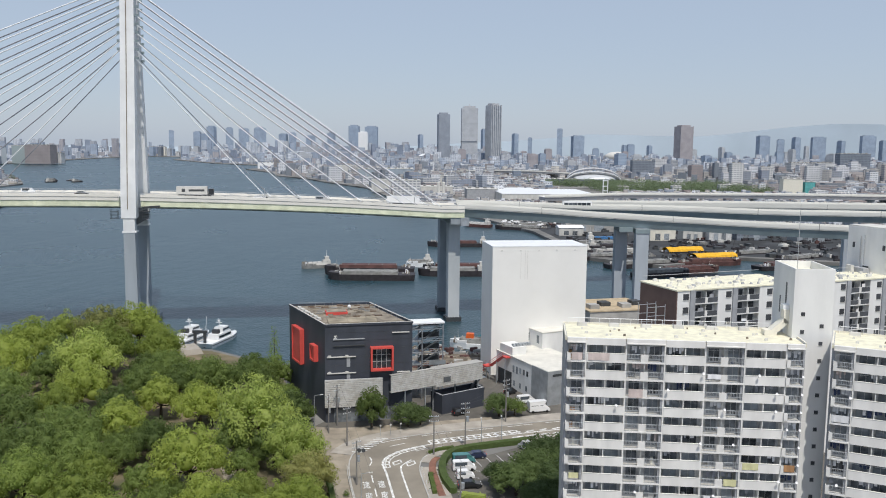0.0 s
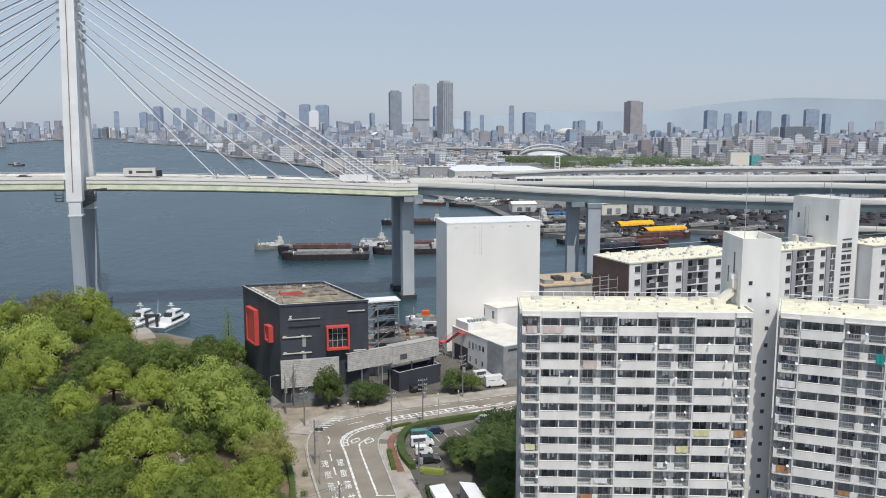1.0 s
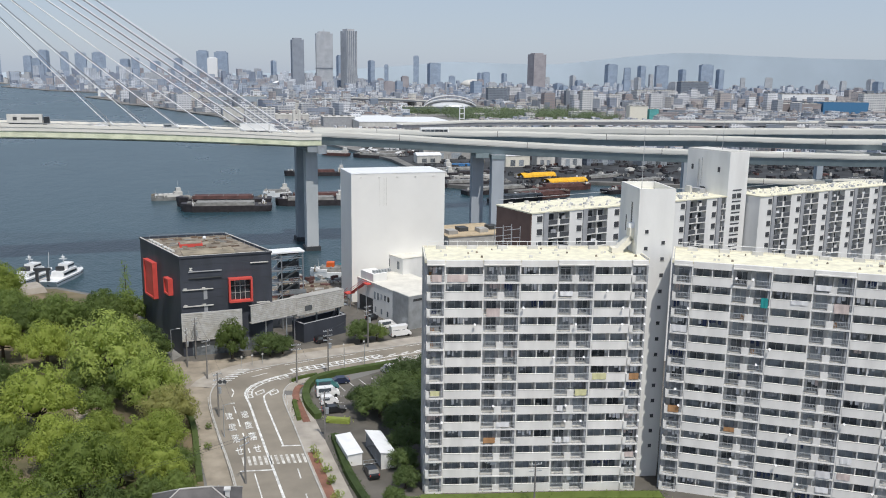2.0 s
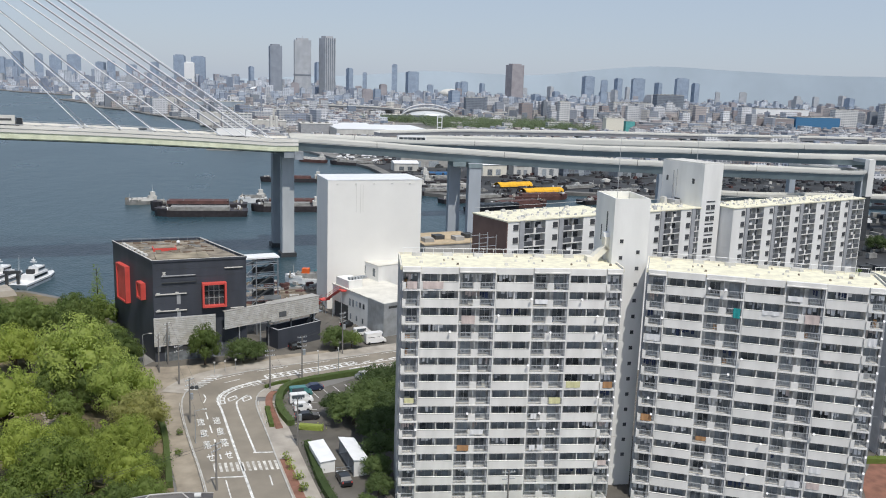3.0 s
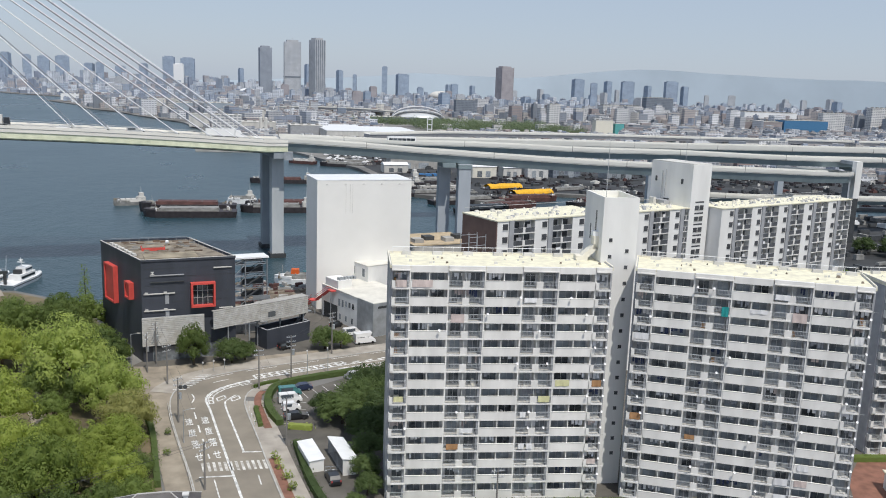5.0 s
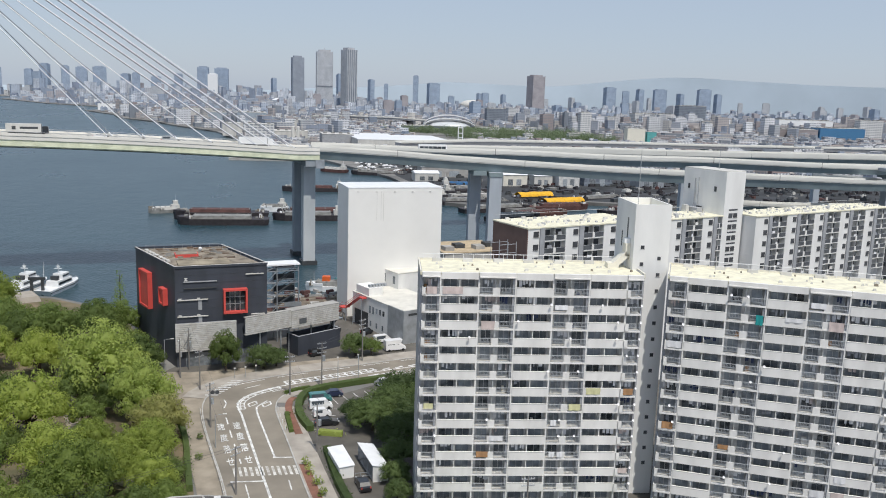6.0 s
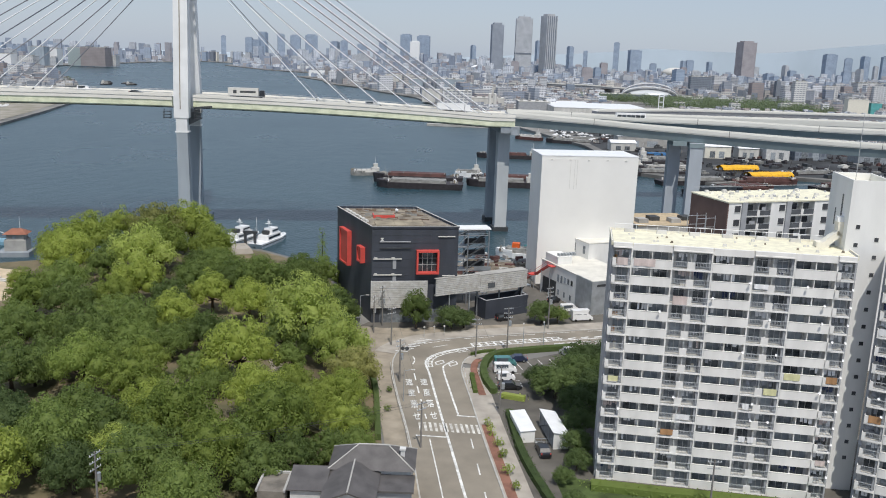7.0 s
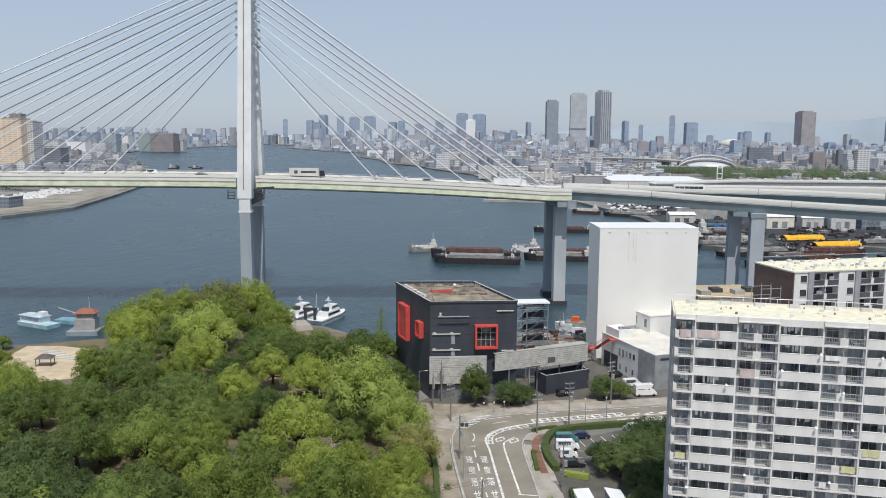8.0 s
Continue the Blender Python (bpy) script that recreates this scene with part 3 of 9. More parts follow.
for col, (x0, y0, x1, y1) in enumerate(((-14.5, 153.6, -11.5, 138.1), (-11.7, 154.1, -8.6, 138.8))):
    for k, ch in enumerate("速度落せ"):
        cu = bpy.data.curves.new("letter", "FONT")
        cu.body, cu.size, cu.align_x, cu.align_y = ch, 1.5, "CENTER", "CENTER"
        cu.bevel_depth, cu.bevel_resolution = 0.03, 0
        ob = new("road_letter", cu)
        t = k / 3
        ob.matrix_world = pose(lerp(x0, x1, t), lerp(y0, y1, t), Z, 0, 0, 10) @ Matrix.Diagonal((0.92, 2.4, 1, 1))
        cu.materials.append(PAINT)
        tagged(ob, "white painted character on the asphalt", "lettering", "road lettering", "structure")
# car park lines
g = Geo()
for i in range(6):
    stripe(g, [Vector((6.0 + i * 2.45, 168.6 + i * 0.85)), Vector((7.6 + i * 2.45, 164.0 + i * 0.85))], 0.14, G0 + 0.035)
for i in range(4):
    stripe(g, [Vector((1.6 + i * 0.25, 151.5 + i * 3.6)), Vector((6.4 + i * 0.25, 150.6 + i * 3.6))], 0.14, G0 + 0.035)
for i in range(9):
    stripe(g, [Vector((19.5 + i * 2.6, 106.4 - i * 0.15)), Vector((19.6 + i * 2.6, 111.4 - i * 0.15))], 0.14, G0 + 0.035)
piece("bay_lines", g, PAINT, "white parking bay lines on asphalt", "marking", kind="structure")

# ---- cable-stayed bridge ----
U, N = Vector((0.9837, 0.18, 0)).normalized(), Vector((-0.18, 0.9837, 0)).normalized()
PIER = Vector((1.0, 322.0, 0))
TS = -113.0  # the tower's place along the axis


def on(s, off, z):
    return PIER + U * s + N * off + Vector((0, 0, z))


def deck_z(s):
    """Underside of the deck along the axis."""
    t = min(1.0, max(0.0, (-s - 4) / 150))
    return 40.1 + 4.9 * (1 - (1 - t) ** 2)


DECKEDGE = mat("cream deck edge paint", (0.78, 0.755, 0.70), 0.7, vary=0.05, scale=0.15)
PIERLIGHT = mat("blue-grey column concrete", (0.40, 0.44, 0.49), 0.8, vary=0.06, scale=0.2, streaks=0.3)
PIERLIT = mat("lit pier concrete", (0.52, 0.54, 0.55), 0.8, vary=0.14, scale=0.12, streaks=0.35, second=(0.36, 0.39, 0.41))
bridge = thing("cable_stayed_bridge", "cable-stayed road bridge with pale tower and pale green girder", "bridge")
HALF = 10.5
spans = [(-330, TS - 3.8, "main"), (TS + 3.2, 4.0, "side")]
for s0, s1, _ in spans:
    n = max(2, int((s1 - s0) / 8))
    path = [on(lerp(s0, s1, i / n), 0, deck_z(lerp(s0, s1, i / n))) for i in range(n + 1)]
    part("girder", Geo().sweep(path, [(-HALF + 0.7, -0.4), (HALF - 0.7, -0.4), (HALF - 0.2, 0.0), (HALF - 0.2, 2.9), (-HALF + 0.2, 2.9), (-HALF + 0.2, 0.0)]), GREENSTEEL, bridge, "pale green steel box girder")
    # dark strip below the girder stands in for the shade there
    part("girder_underside", Geo().sweep(path, [(-HALF + 2.2, -0.75), (HALF - 2.2, -0.75), (HALF - 2.2, -0.42), (-HALF + 2.2, -0.42)]), DARKSTEEL, bridge, "dark strip painting the shade under the girder")
    part("road_deck", Geo().sweep(path, [(-HALF, 2.92), (HALF, 2.92), (HALF, 3.2), (-HALF, 3.2)]), PARAPET, bridge, "pale concrete road deck")
    for side in (1, -1):
        part("barrier", Geo().sweep(path, [(side * HALF - 0.15, 3.2), (side * HALF + 0.15, 3.2), (side * HALF + 0.12, 4.1), (side * HALF - 0.12, 4.1)]), DECKEDGE, bridge, "pale barrier wall")
        part("edge_beam", Geo().sweep(path, [(side * HALF - 0.16, 1.95), (side * HALF + 0.05, 1.95), (side * HALF + 0.05, 2.91), (side * HALF - 0.16, 2.91)]), DECKEDGE, bridge, "cream deck edge beam")
        part("hand_rail", Geo().sweep(path, [(side * HALF - 0.06, 4.45), (side * HALF + 0.06, 4.45), (side * HALF + 0.06, 4.6), (side * HALF - 0.06, 4.6)]), FRAME, bridge)
    part("median", Geo().sweep(path, [(-0.3, 3.2), (0.3, 3.2), (0.2, 4.0), (-0.2, 4.0)]), PALECON, bridge, "pale central barrier")
    k = int((s1 - s0) / 6.5)
    for i in range(k + 1):
        s = lerp(s0 + 0.6, s1 - 0.6, i / k)
        part("girder_joint", Geo().box(-0.12, -0.1, 0, 0.12, 0.1, 1.9), GREENSTEEL, bridge).matrix_world = Matrix.Translation(on(s, -HALF + 0.16, deck_z(s) + 0.02)) @ pose(0, 0, 0, 0, 0, 10.37)
    for i in range(k):
        s = lerp(s0 + 1, s1 - 1, (i + 0.5) / k)
        part("rail_post", Geo().box(-0.05, -0.05, 0, 0.05, 0.05, 0.5), FRAME, bridge).matrix_world = Matrix.Translation(on(s, -HALF, deck_z(s) + 4.1)) @ pose(0, 0, 0, 0, 0, 10.37)


LEGGREY = mat("blue-grey leg concrete", (0.36, 0.40, 0.44), 0.8, vary=0.06, scale=0.2, streaks=0.3)


def leg(side):
    """One raking leg: below the deck upright and wider, above it leaning in to the crown."""
    g = Geo()
    rings = [(36.4, 13.0, 1.9, 2.3), (40.5, 13.0, 1.9, 2.3), (41, 13.0, 2.45, 2.5), (48, 12.6, 2.45, 2.4), (100, 5.2, 2.3, 2.3), (124, 2.3, 2.25, 2.2), (150, 2.3, 2.1, 2.2)]
    vs = []
    for z, off, a, b in rings:
        vs += [on(TS + i * a, side * off + j * b, z) for i, j in ((-1, -1), (1, -1), (1, 1), (-1, 1))]
    fs = [(3, 2, 1, 0), tuple(range(len(vs) - 4, len(vs)))]
    for r in range(len(rings) - 1):
        fs += [(r * 4 + j, r * 4 + (j + 1) % 4, r * 4 + 4 + (j + 1) % 4, r * 4 + 4 + j) for j in range(4)]
    return g.put(vs, fs)


for side in (-1, 1):
    part("tower_leg", leg(side), TOWERWHITE, bridge, "tall off-white raking tower leg")
    g = Geo()
    for z0, z1, o0, o1 in ((44, 48, 12.9, 12.6), (48, 100, 12.6, 5.2), (100, 124, 5.2, 2.3)):
        g.beam(on(TS - 0.25, side * (o0 + 2.42), z0), on(TS - 0.25, side * (o1 + 2.35), z1), 0.45, 0.25, up=tuple(U))
    part("inspection_rail", g, ROOFDIRT, bridge, "rust-stained ladder rail up the tower leg")
    part("lower_leg", Geo().put([on(TS + i * a, side * o + j * b, z) for z, o, a, b in ((-3, 12.2, 2.1, 2.6), (36.1, 13.0, 1.85, 2.3)) for i, j in ((-1, -1), (1, -1), (1, 1), (-1, 1))], [(3, 2, 1, 0), (4, 5, 6, 7)] + [(j, (j + 1) % 4, 4 + (j + 1) % 4, 4 + j) for j in range(4)]), LEGGREY, bridge, "blue-grey concrete lower leg")
    part("leg_footing", Geo().prism([on(TS + i * 5, side * 13 + j * 6, 0)[:2] for i, j in ((-1, -1), (1, -1), (1, 1), (-1, 1))], -3, 2.2), PIERGREY, bridge, "grey concrete pier footing")
    part("leg_collar", Geo().prism([on(TS + i * 2.3, side * 13 + j * 2.4, 0)[:2] for i, j in ((-1, -1), (1, -1), (1, 1), (-1, 1))], 36.0, 36.4), BOATWHITE, bridge)
part("crown_beam", Geo().prism([on(TS + i * 2.2, j * 3, 0)[:2] for i, j in ((-1, -1), (1, -1), (1, 1), (-1, 1))], 120, 151), TOWERWHITE, bridge, "off-white head of the tower")
part("cross_beam", Geo().prism([on(TS + i * 2.2, j * 12, 0)[:2] for i, j in ((-1, -1), (1, -1), (1, 1), (-1, 1))], 38.5, 42.5), DARKSTEEL, bridge, "dark cross beam under the deck")
for s in (-5.4, 5.0):
    at = Matrix.Translation(on(TS + s, -HALF - 0.6, 42.8)) @ pose(0, 0, 0, 0, 0, 10.37)
    cage = part("inspection_cage", Geo().box(-1.2, -1.0, -2.2, 1.2, 1.0, -2.05), DARKSTEEL, bridge, "dark steel inspection platform")
    cage.matrix_world = at
    for k in range(2):
        part("cage_floor", Geo().box(-1.2, -1.0, -k * 1.1, 1.2, 1.0, -k * 1.1 + 0.12), DARKSTEEL, cage)
    for i in (-1.15, 1.15):
        for j in (-0.95, 0.95):
            part("cage_post", Geo().box(i - 0.06, j - 0.06, -2.4, i + 0.06, j + 0.06, 1.0), DARKSTEEL, cage)
part("access_ramp", Geo().beam(on(TS + 4, -HALF - 0.5, 44.2), on(TS + 9.5, -HALF + 1, 44.6), 1.6, 0.7), DARKSTEEL, bridge)
# stay cables, a near and a far fan; far fan's shade is in its colour
CABLESHADE = mat("cable sheath greyed for shade", (0.24, 0.25, 0.28), 0.6, vary=0.05)
for side in (-1, 1):
    for i in range(9):
        z = 94.8 + i * 2.7
        off = side * lerp(6.2, 2.4, min(1, (z - 93) / 31))
        right = (-66.1, -54.8, -43.4, -32.1, -21.0, -16.4, -12.2, -8.0, -3.2)[i]
        left = TS - 50.7 - i * 14.92
        for s, e, zz, droop in ((right, 2.2, 95.2 + i * 2.9, 0.004), (left, -2.2, 98.1 + i * 2.747, 0.004)):
            a, b = on(TS + e, off, zz), on(s, side * (HALF - 0.6), deck_z(s) + 3.0)
            n = 12
            sag = droop * (a - b).length
            line = [a.lerp(b, k / n) - Vector((0, 0, sag * 4 * (k / n) * (1 - k / n))) for k in range(n + 1)]
            part("stay_cable", Geo().sweep(line, [(-0.2, 0.0), (-0.1, -0.21), (0.1, -0.21), (0.2, 0.0), (0.1, 0.21), (-0.1, 0.21)]), CABLE if side < 0 else CABLESHADE, bridge, "sheathed stay cable")
            d = (line[-2] - b).normalized()
            part("cable_anchor", Geo().tube(b - d * 0.4, b + d * 2.2, 0.26, n=6), DARKSTEEL if side < 0 else CABLE, bridge, "dark anchor socket of the cable")
        for e, zb in ((2.6, 95.2 + i * 2.9), (-2.6, 98.1 + i * 2.747)):
            if z < 121:
                part("cable_bracket", Geo().box(-0.9, -0.35, -0.5, 0.9, 0.35, 0.3), STEELGREY, bridge).matrix_world = Matrix.Translation(on(TS + e, off, zb)) @ pose(0, 0, 0, 0, 0, 10.37)
# end pier: two columns with a portal cap, lit and shaded by their colours
for side, m in ((-1.7, PIERLIT), (17.8, PIERGREY)):
    part("pier_column", Geo().prism([on(1.5 + i * 2.2, side + j * 2.3, 0)[:2] for i, j in ((-1, -1), (1, -1), (1, 1), (-1, 1))], -3, 38.2), m, bridge, "tall concrete pier column")
    part("pier_fender", Geo().prism([on(1.5 + i * 2.9, side + j * 3.2, 0)[:2] for i, j in ((-1, -1), (1, -1), (1, 1), (-1, 1))], -2, 1.6), DARKSTEEL, bridge, "dark fender round the pier foot")
part("pier_cap", Geo().prism([on(1.5 + i * 2.6, 6 + j * 16, 0)[:2] for i, j in ((-1, -1), (1, -1), (1, 1), (-1, 1))], 37.6, 40.2), PIERGREY, bridge, "grey cap beam of the pier")
part("end_bracket", Geo().prism([on(4.2 + i * 1.6, -9.8 + j * 0.6, 0)[:2] for i, j in ((-1, -1), (1, -1), (1, 1), (-1, 1))], 37.0, 40.0), GALV, bridge)
for s in range(-320, 5, 42):
    if abs(s - TS) > 12:
        part("lamp_post", Geo().tube(on(s, -HALF + 0.4, deck_z(s) + 3.2), on(s, -HALF + 0.4, deck_z(s) + 7.5), 0.09, 0.06, 6), FRAME, bridge)

# ---- viaducts behind the blocks ----
def viaduct(name, pts, half, depth, label, girder, posts=(), wall=1.25):
    v = thing(name, label, "viaduct")
    path = []
    for q in smooth_path([(p[0], p[1]) for p in pts], 8):
        d = [(Vector((p[0], p[1])) - q).length for p in pts]
        w = [1 / (e + 1) ** 3 for e in d]
        path.append(Vector((q.x, q.y, sum(a * p[2] for a, p in zip(w, pts)) / sum(w))))
    zs = [p.z for p in path]
    for _ in range(6):
        zs = [zs[0]] + [(a + b + c) / 3 for a, b, c in zip(zs, zs[1:], zs[2:])] + [zs[-1]]
    for p, z in zip(path, zs):
        p.z = z
    part("girder", Geo().sweep(path, [(-half + 1.2, -depth), (half - 1.2, -depth), (half - 0.3, 0), (-half + 0.3, 0)]), girder, v, "blue-grey steel girder")
    part("road_deck", Geo().sweep(path, [(-half, 0.01), (half, 0.01), (half, 0.4), (-half, 0.4)]), PARAPET, v, "pale concrete deck edge")
    for s in (-1, 1):
        part("parapet", Geo().sweep(path, [(s * half - 0.14, 0.4), (s * half + 0.14, 0.4), (s * half + 0.14, 0.4 + wall), (s * half - 0.14, 0.4 + wall)]), PARAPET, v, "pale concrete parapet wall")
    for i, p in enumerate(path):
        if i % 6 == 3:
            part("sign_post", Geo().box(p.x - 0.07, p.y - half - 0.2, p.z, p.x + 0.07, p.y - half - 0.06, p.z + 2.3), DARKSTEEL, v)
    for x, y, off, w, z0 in posts:
        q = min(path, key=lambda p: (p.xy - Vector((x, y))).length)
        part("column", Geo().box(x - w, y - w * 0.9, z0, x + w, y + w * 0.9, q.z - depth + 0.05), PIERLIGHT, v, "grey viaduct column")
        part("column_cap", Geo().box(x - w - 0.3, min(y, q.y - half * 0.6) - w, q.z - depth - 1.6, x + w + 0.3, max(y, q.y + half * 0.6), q.z - depth + 0.02), STEELGREY, v)
    return v


viaduct("harbour_viaduct", [(4.5, 323, 42.9), (36, 325, 41.2), (70, 326, 38.8), (130, 322, 36.6), (180, 319, 35.4), (222, 320, 34.6), (241, 326, 33.6), (249, 338, 32.6), (251, 360, 31.6), (252, 380, 31.0)], 5.2, 3.0,
        "grey curved viaduct ramp with pale parapets leading off the bridge", STEELGREY, [(68.2, 331, 0, 2.3, -2), (74.2, 321.5, 0, 2.4, -2), (158, 322, 0, 2.4, 0)])
viaduct("upper_viaduct", [(4.5, 334, 43.2), (70, 341, 41.6), (150, 345, 39.8), (250, 347, 38.0), (340, 347, 37.4), (460, 345, 37.0)], 5.6, 2.4,
        "grey upper viaduct with pale parapets behind the ramp", STEELGREY, [(262, 345, 0, 2.3, 2), (330, 347, 0, 2.2, 2), (420, 346, 0, 2.2, 2)])
viaduct("far_viaduct", [(60, 400, 38.2), (130, 415, 37.6), (220, 425, 36.8), (320, 430, 36.6), (480, 430, 36.0)], 7.0, 2.2,
        "grey far viaduct with metal noise barriers", STEELGREY, [(200, 423, 0, 1.8, 2), (280, 428, 0, 1.8, 2), (370, 430, 0, 1.8, 2), (450, 430, 0, 1.8, 2)], 2.2)
viaduct("low_ramp", [(186, 368, 19), (240, 370, 17), (330, 385, 15), (450, 395, 14)], 4.5, 2.0,
        "low grey slip road under the viaducts", STEELGREY, [(200, 368, 0, 1.4, 2), (290, 379, 0, 1.4, 2), (380, 390, 0, 1.4, 2)])
portal = thing("portal_column", "tall pale concrete portal column beside the ramp", "column", turned(254, 331, G0, 0))
part("column", Geo().box(-1.5, -1.4, 20.0, 1.5, 1.4, 36.2), WHITE, portal, "pale concrete column")
part("cap", Geo().box(-1.2, 1.4, 34.6, 1.2, 13.5, 36.0), PIERGREY, portal)
part("lower_shaft", Geo().box(-1.3, -1.2, 0, 1.3, 1.2, 20.0), DARKSTEEL, portal, "dark lower shaft")

# ---- front apartment blocks ----
FL, NF, BASE = 2.5585, 14, 0.21  # storey height, storeys, plinth
FLR = 2.614  # storey height of the rear blocks
TOP = 36.6
BAYS = [("end", 0.0, 2.7), ("wide", 2.7, 8.35), ("rail", 8.35, 13.8), ("wide", 13.8, 19.4), ("rail", 19.4, 24.85), ("wide", 24.85, 30.45), ("end", 30.45, 32.85)]
LEN, DEEP, REC = 32.85, 9.6, 1.5


def window_mesh(w, h):
    return Geo().box(0, -0.03, 0, w, 0.03, h).mesh("window", WINDOW)


def frame_mesh(w, h):
    g = Geo()
    for a in (0, w / 2 - 0.03, w - 0.06):
        g.box(a, -0.07, 0, a + 0.06, -0.032, h)
    for a in (0, h - 0.06):
        g.box(0.06, -0.07, a, w - 0.06, -0.032, a + 0.06)
    return g.mesh("window_frame", FRAME)


def balcony_block(m):
    b = thing("apartment_block", "white fourteen-storey apartment block with full-width balconies and a cream roof", "apartment block", m, "front apartment blocks")

    def add(name, geo, material, label=""):
        o = part(name, geo, material, b, label)
        return o

    add("core_wall", Geo().box(0.02, REC, 0, LEN - 0.02, DEEP, TOP - 0.3), INNER, "shaded wall behind the balconies")
    add("gable_wall", Geo().box(-0.25, 0.5, 0, 0.0, DEEP + 0.02, TOP + 0.2), GREYWALL, "grey end wall")
    add("gable_wall", Geo().box(LEN, 0.5, 0, LEN + 0.25, DEEP + 0.02, TOP + 0.2), GREYWALL, "grey end wall")
    add("roof", Geo().box(-0.3, 0.25, TOP - 0.28, LEN + 0.3, DEEP + 0.25, TOP + 0.12), CREAMROOF, "cream-coated flat roof with patches")
    g = Geo()
    g.box(-0.3, DEEP + 0.05, TOP + 0.12, LEN + 0.3, DEEP + 0.25, TOP + 0.42)
    g.box(-0.3, 0.3, TOP + 0.12, -0.12, DEEP + 0.05, TOP + 0.4)
    g.box(LEN + 0.12, 0.3, TOP + 0.12, LEN + 0.3, DEEP + 0.05, TOP + 0.4)
    add("roof_kerb", g, CREAMWALL)
    g = Geo().tube((0.4, DEEP - 0.1, TOP + 1.15), (LEN - 0.4, DEEP - 0.1, TOP + 1.15), 0.05, n=5)
    for i in range(22):
        g.tube((0.5 + i * 1.58, DEEP - 0.1, TOP + 0.1), (0.5 + i * 1.58, DEEP - 0.1, TOP + 1.15), 0.035, n=4)
    add("roof_rail", g, BOATWHITE, "white pipe rail along the roof edge")
    rnd = random.Random(4)
    for i in range(26):
        x, y = rnd.uniform(1, LEN - 1), rnd.uniform(1.5, DEEP - 0.6)
        s = rnd.uniform(0.12, 0.3)
        add("roof_vent", Geo().box(x - s, y - s * 0.7, TOP + 0.1, x + s, y + s * 0.7, TOP + 0.3 + s * 0.6, 0.05), ROOFDIRT if i % 3 == 0 else PALECON)
    for i in range(7):
        x = 2.6 + i * 4.8
        add("roof_fan", Geo().box(x - 0.8, DEEP - 1.3, TOP + 0.1, x + 0.8, DEEP - 0.5, TOP + 0.62, 0.1), PALECON, "grey roof ventilator box")
    # fascia in steps above the bays
    for kind, x0, x1 in BAYS:
        if kind == "wide":
            add("fascia", Geo().box(x0 + 0.1, -0.1, TOP - 0.8, x1 - 0.1, 0.25, TOP + 0.18), PANEL, "white roof fascia")
        else:
            add("fascia", Geo().box(x0 + 0.02, -0.3, TOP - 0.34, x1 - 0.02, 0.25, TOP + 0.22), PANEL, "white roof fascia standing proud")
            add("fascia_lip", Geo().box(x0 + 0.02, -0.42, TOP - 0.5, x1 - 0.02, 0.1, TOP - 0.35), PANEL)
    for x in [q[1] for q in BAYS[1:]]:
        add("fin_wall", Geo().box(x - 0.1, -0.04, 0, x + 0.1, REC, TOP - 0.2), PANEL, "white dividing wall between balconies")
    for x in (2.7, 13.8, 24.85):
        add("pipe_shaft", Geo().box(x - 0.42, 0.1, 0, x - 0.12, REC, TOP - 0.3), GREYWALL, "grey downpipe shaft")
    add("end_fin", Geo().box(-0.02, 0.5, 0, 0.18, REC, TOP - 0.3), GREYWALL)
    slab = Geo().box(0.15, 0.06, -0.16, LEN - 0.15, REC, 0.0).mesh("balcony_slab", PALECON)
    parapet = {}
    midpost = Geo().box(-0.06, -0.02, 1.19, 0.06, 0.05, FL - 0.28).mesh("mid_post", PANEL)
    partition = Geo().box(-0.03, 0.05, 0, 0.03, REC, FL - 0.16).mesh("partition", INNER)

    def rail(w):
        """Slim upright bars between a top, a middle and a bottom rail."""
        n = max(4, int(w / 0.2))
        xs = [e for i in range(n + 1) for e in ((w - 0.035) * i / n, (w - 0.035) * i / n + 0.035)]
        zs = (0.03, 0.09, 0.5, 0.55, 1.05, 1.14)
        g = Geo()
        nz = len(zs)
        k = len(xs) * nz
        g.v = [(x, y, z) for y in (-0.03, 0.03) for x in xs for z in zs]
        for i in range(len(xs) - 1):
            for j in range(nz - 1):
                if i % 2 == 0 or j % 2 == 0:
                    q = (i * nz + j, (i + 1) * nz + j, (i + 1) * nz + j + 1, i * nz + j + 1)
                    g.f += [q, tuple(k + e for e in reversed(q))]
            t = i * nz + nz - 1
            g.f.append((t, t + nz, k + t + nz, k + t))
        return g.mesh("railing", RAIL)

    rails = {}
    mid = Geo().box(-0.52, -0.06, -0.22, 0.52, 0.05, 1.12).mesh("rail_panel", PANEL)
    edge = {}
    win, frm = window_mesh(2.0, 1.95), frame_mesh(2.0, 1.95)
    win2, frm2 = window_mesh(1.55, 1.95), frame_mesh(1.55, 1.95)

    def at(name, me, x, y, z, label=""):
        o = part(name, me, None, b, label)
        o.matrix_basis = Matrix.Translation((x, y, z))
        return o

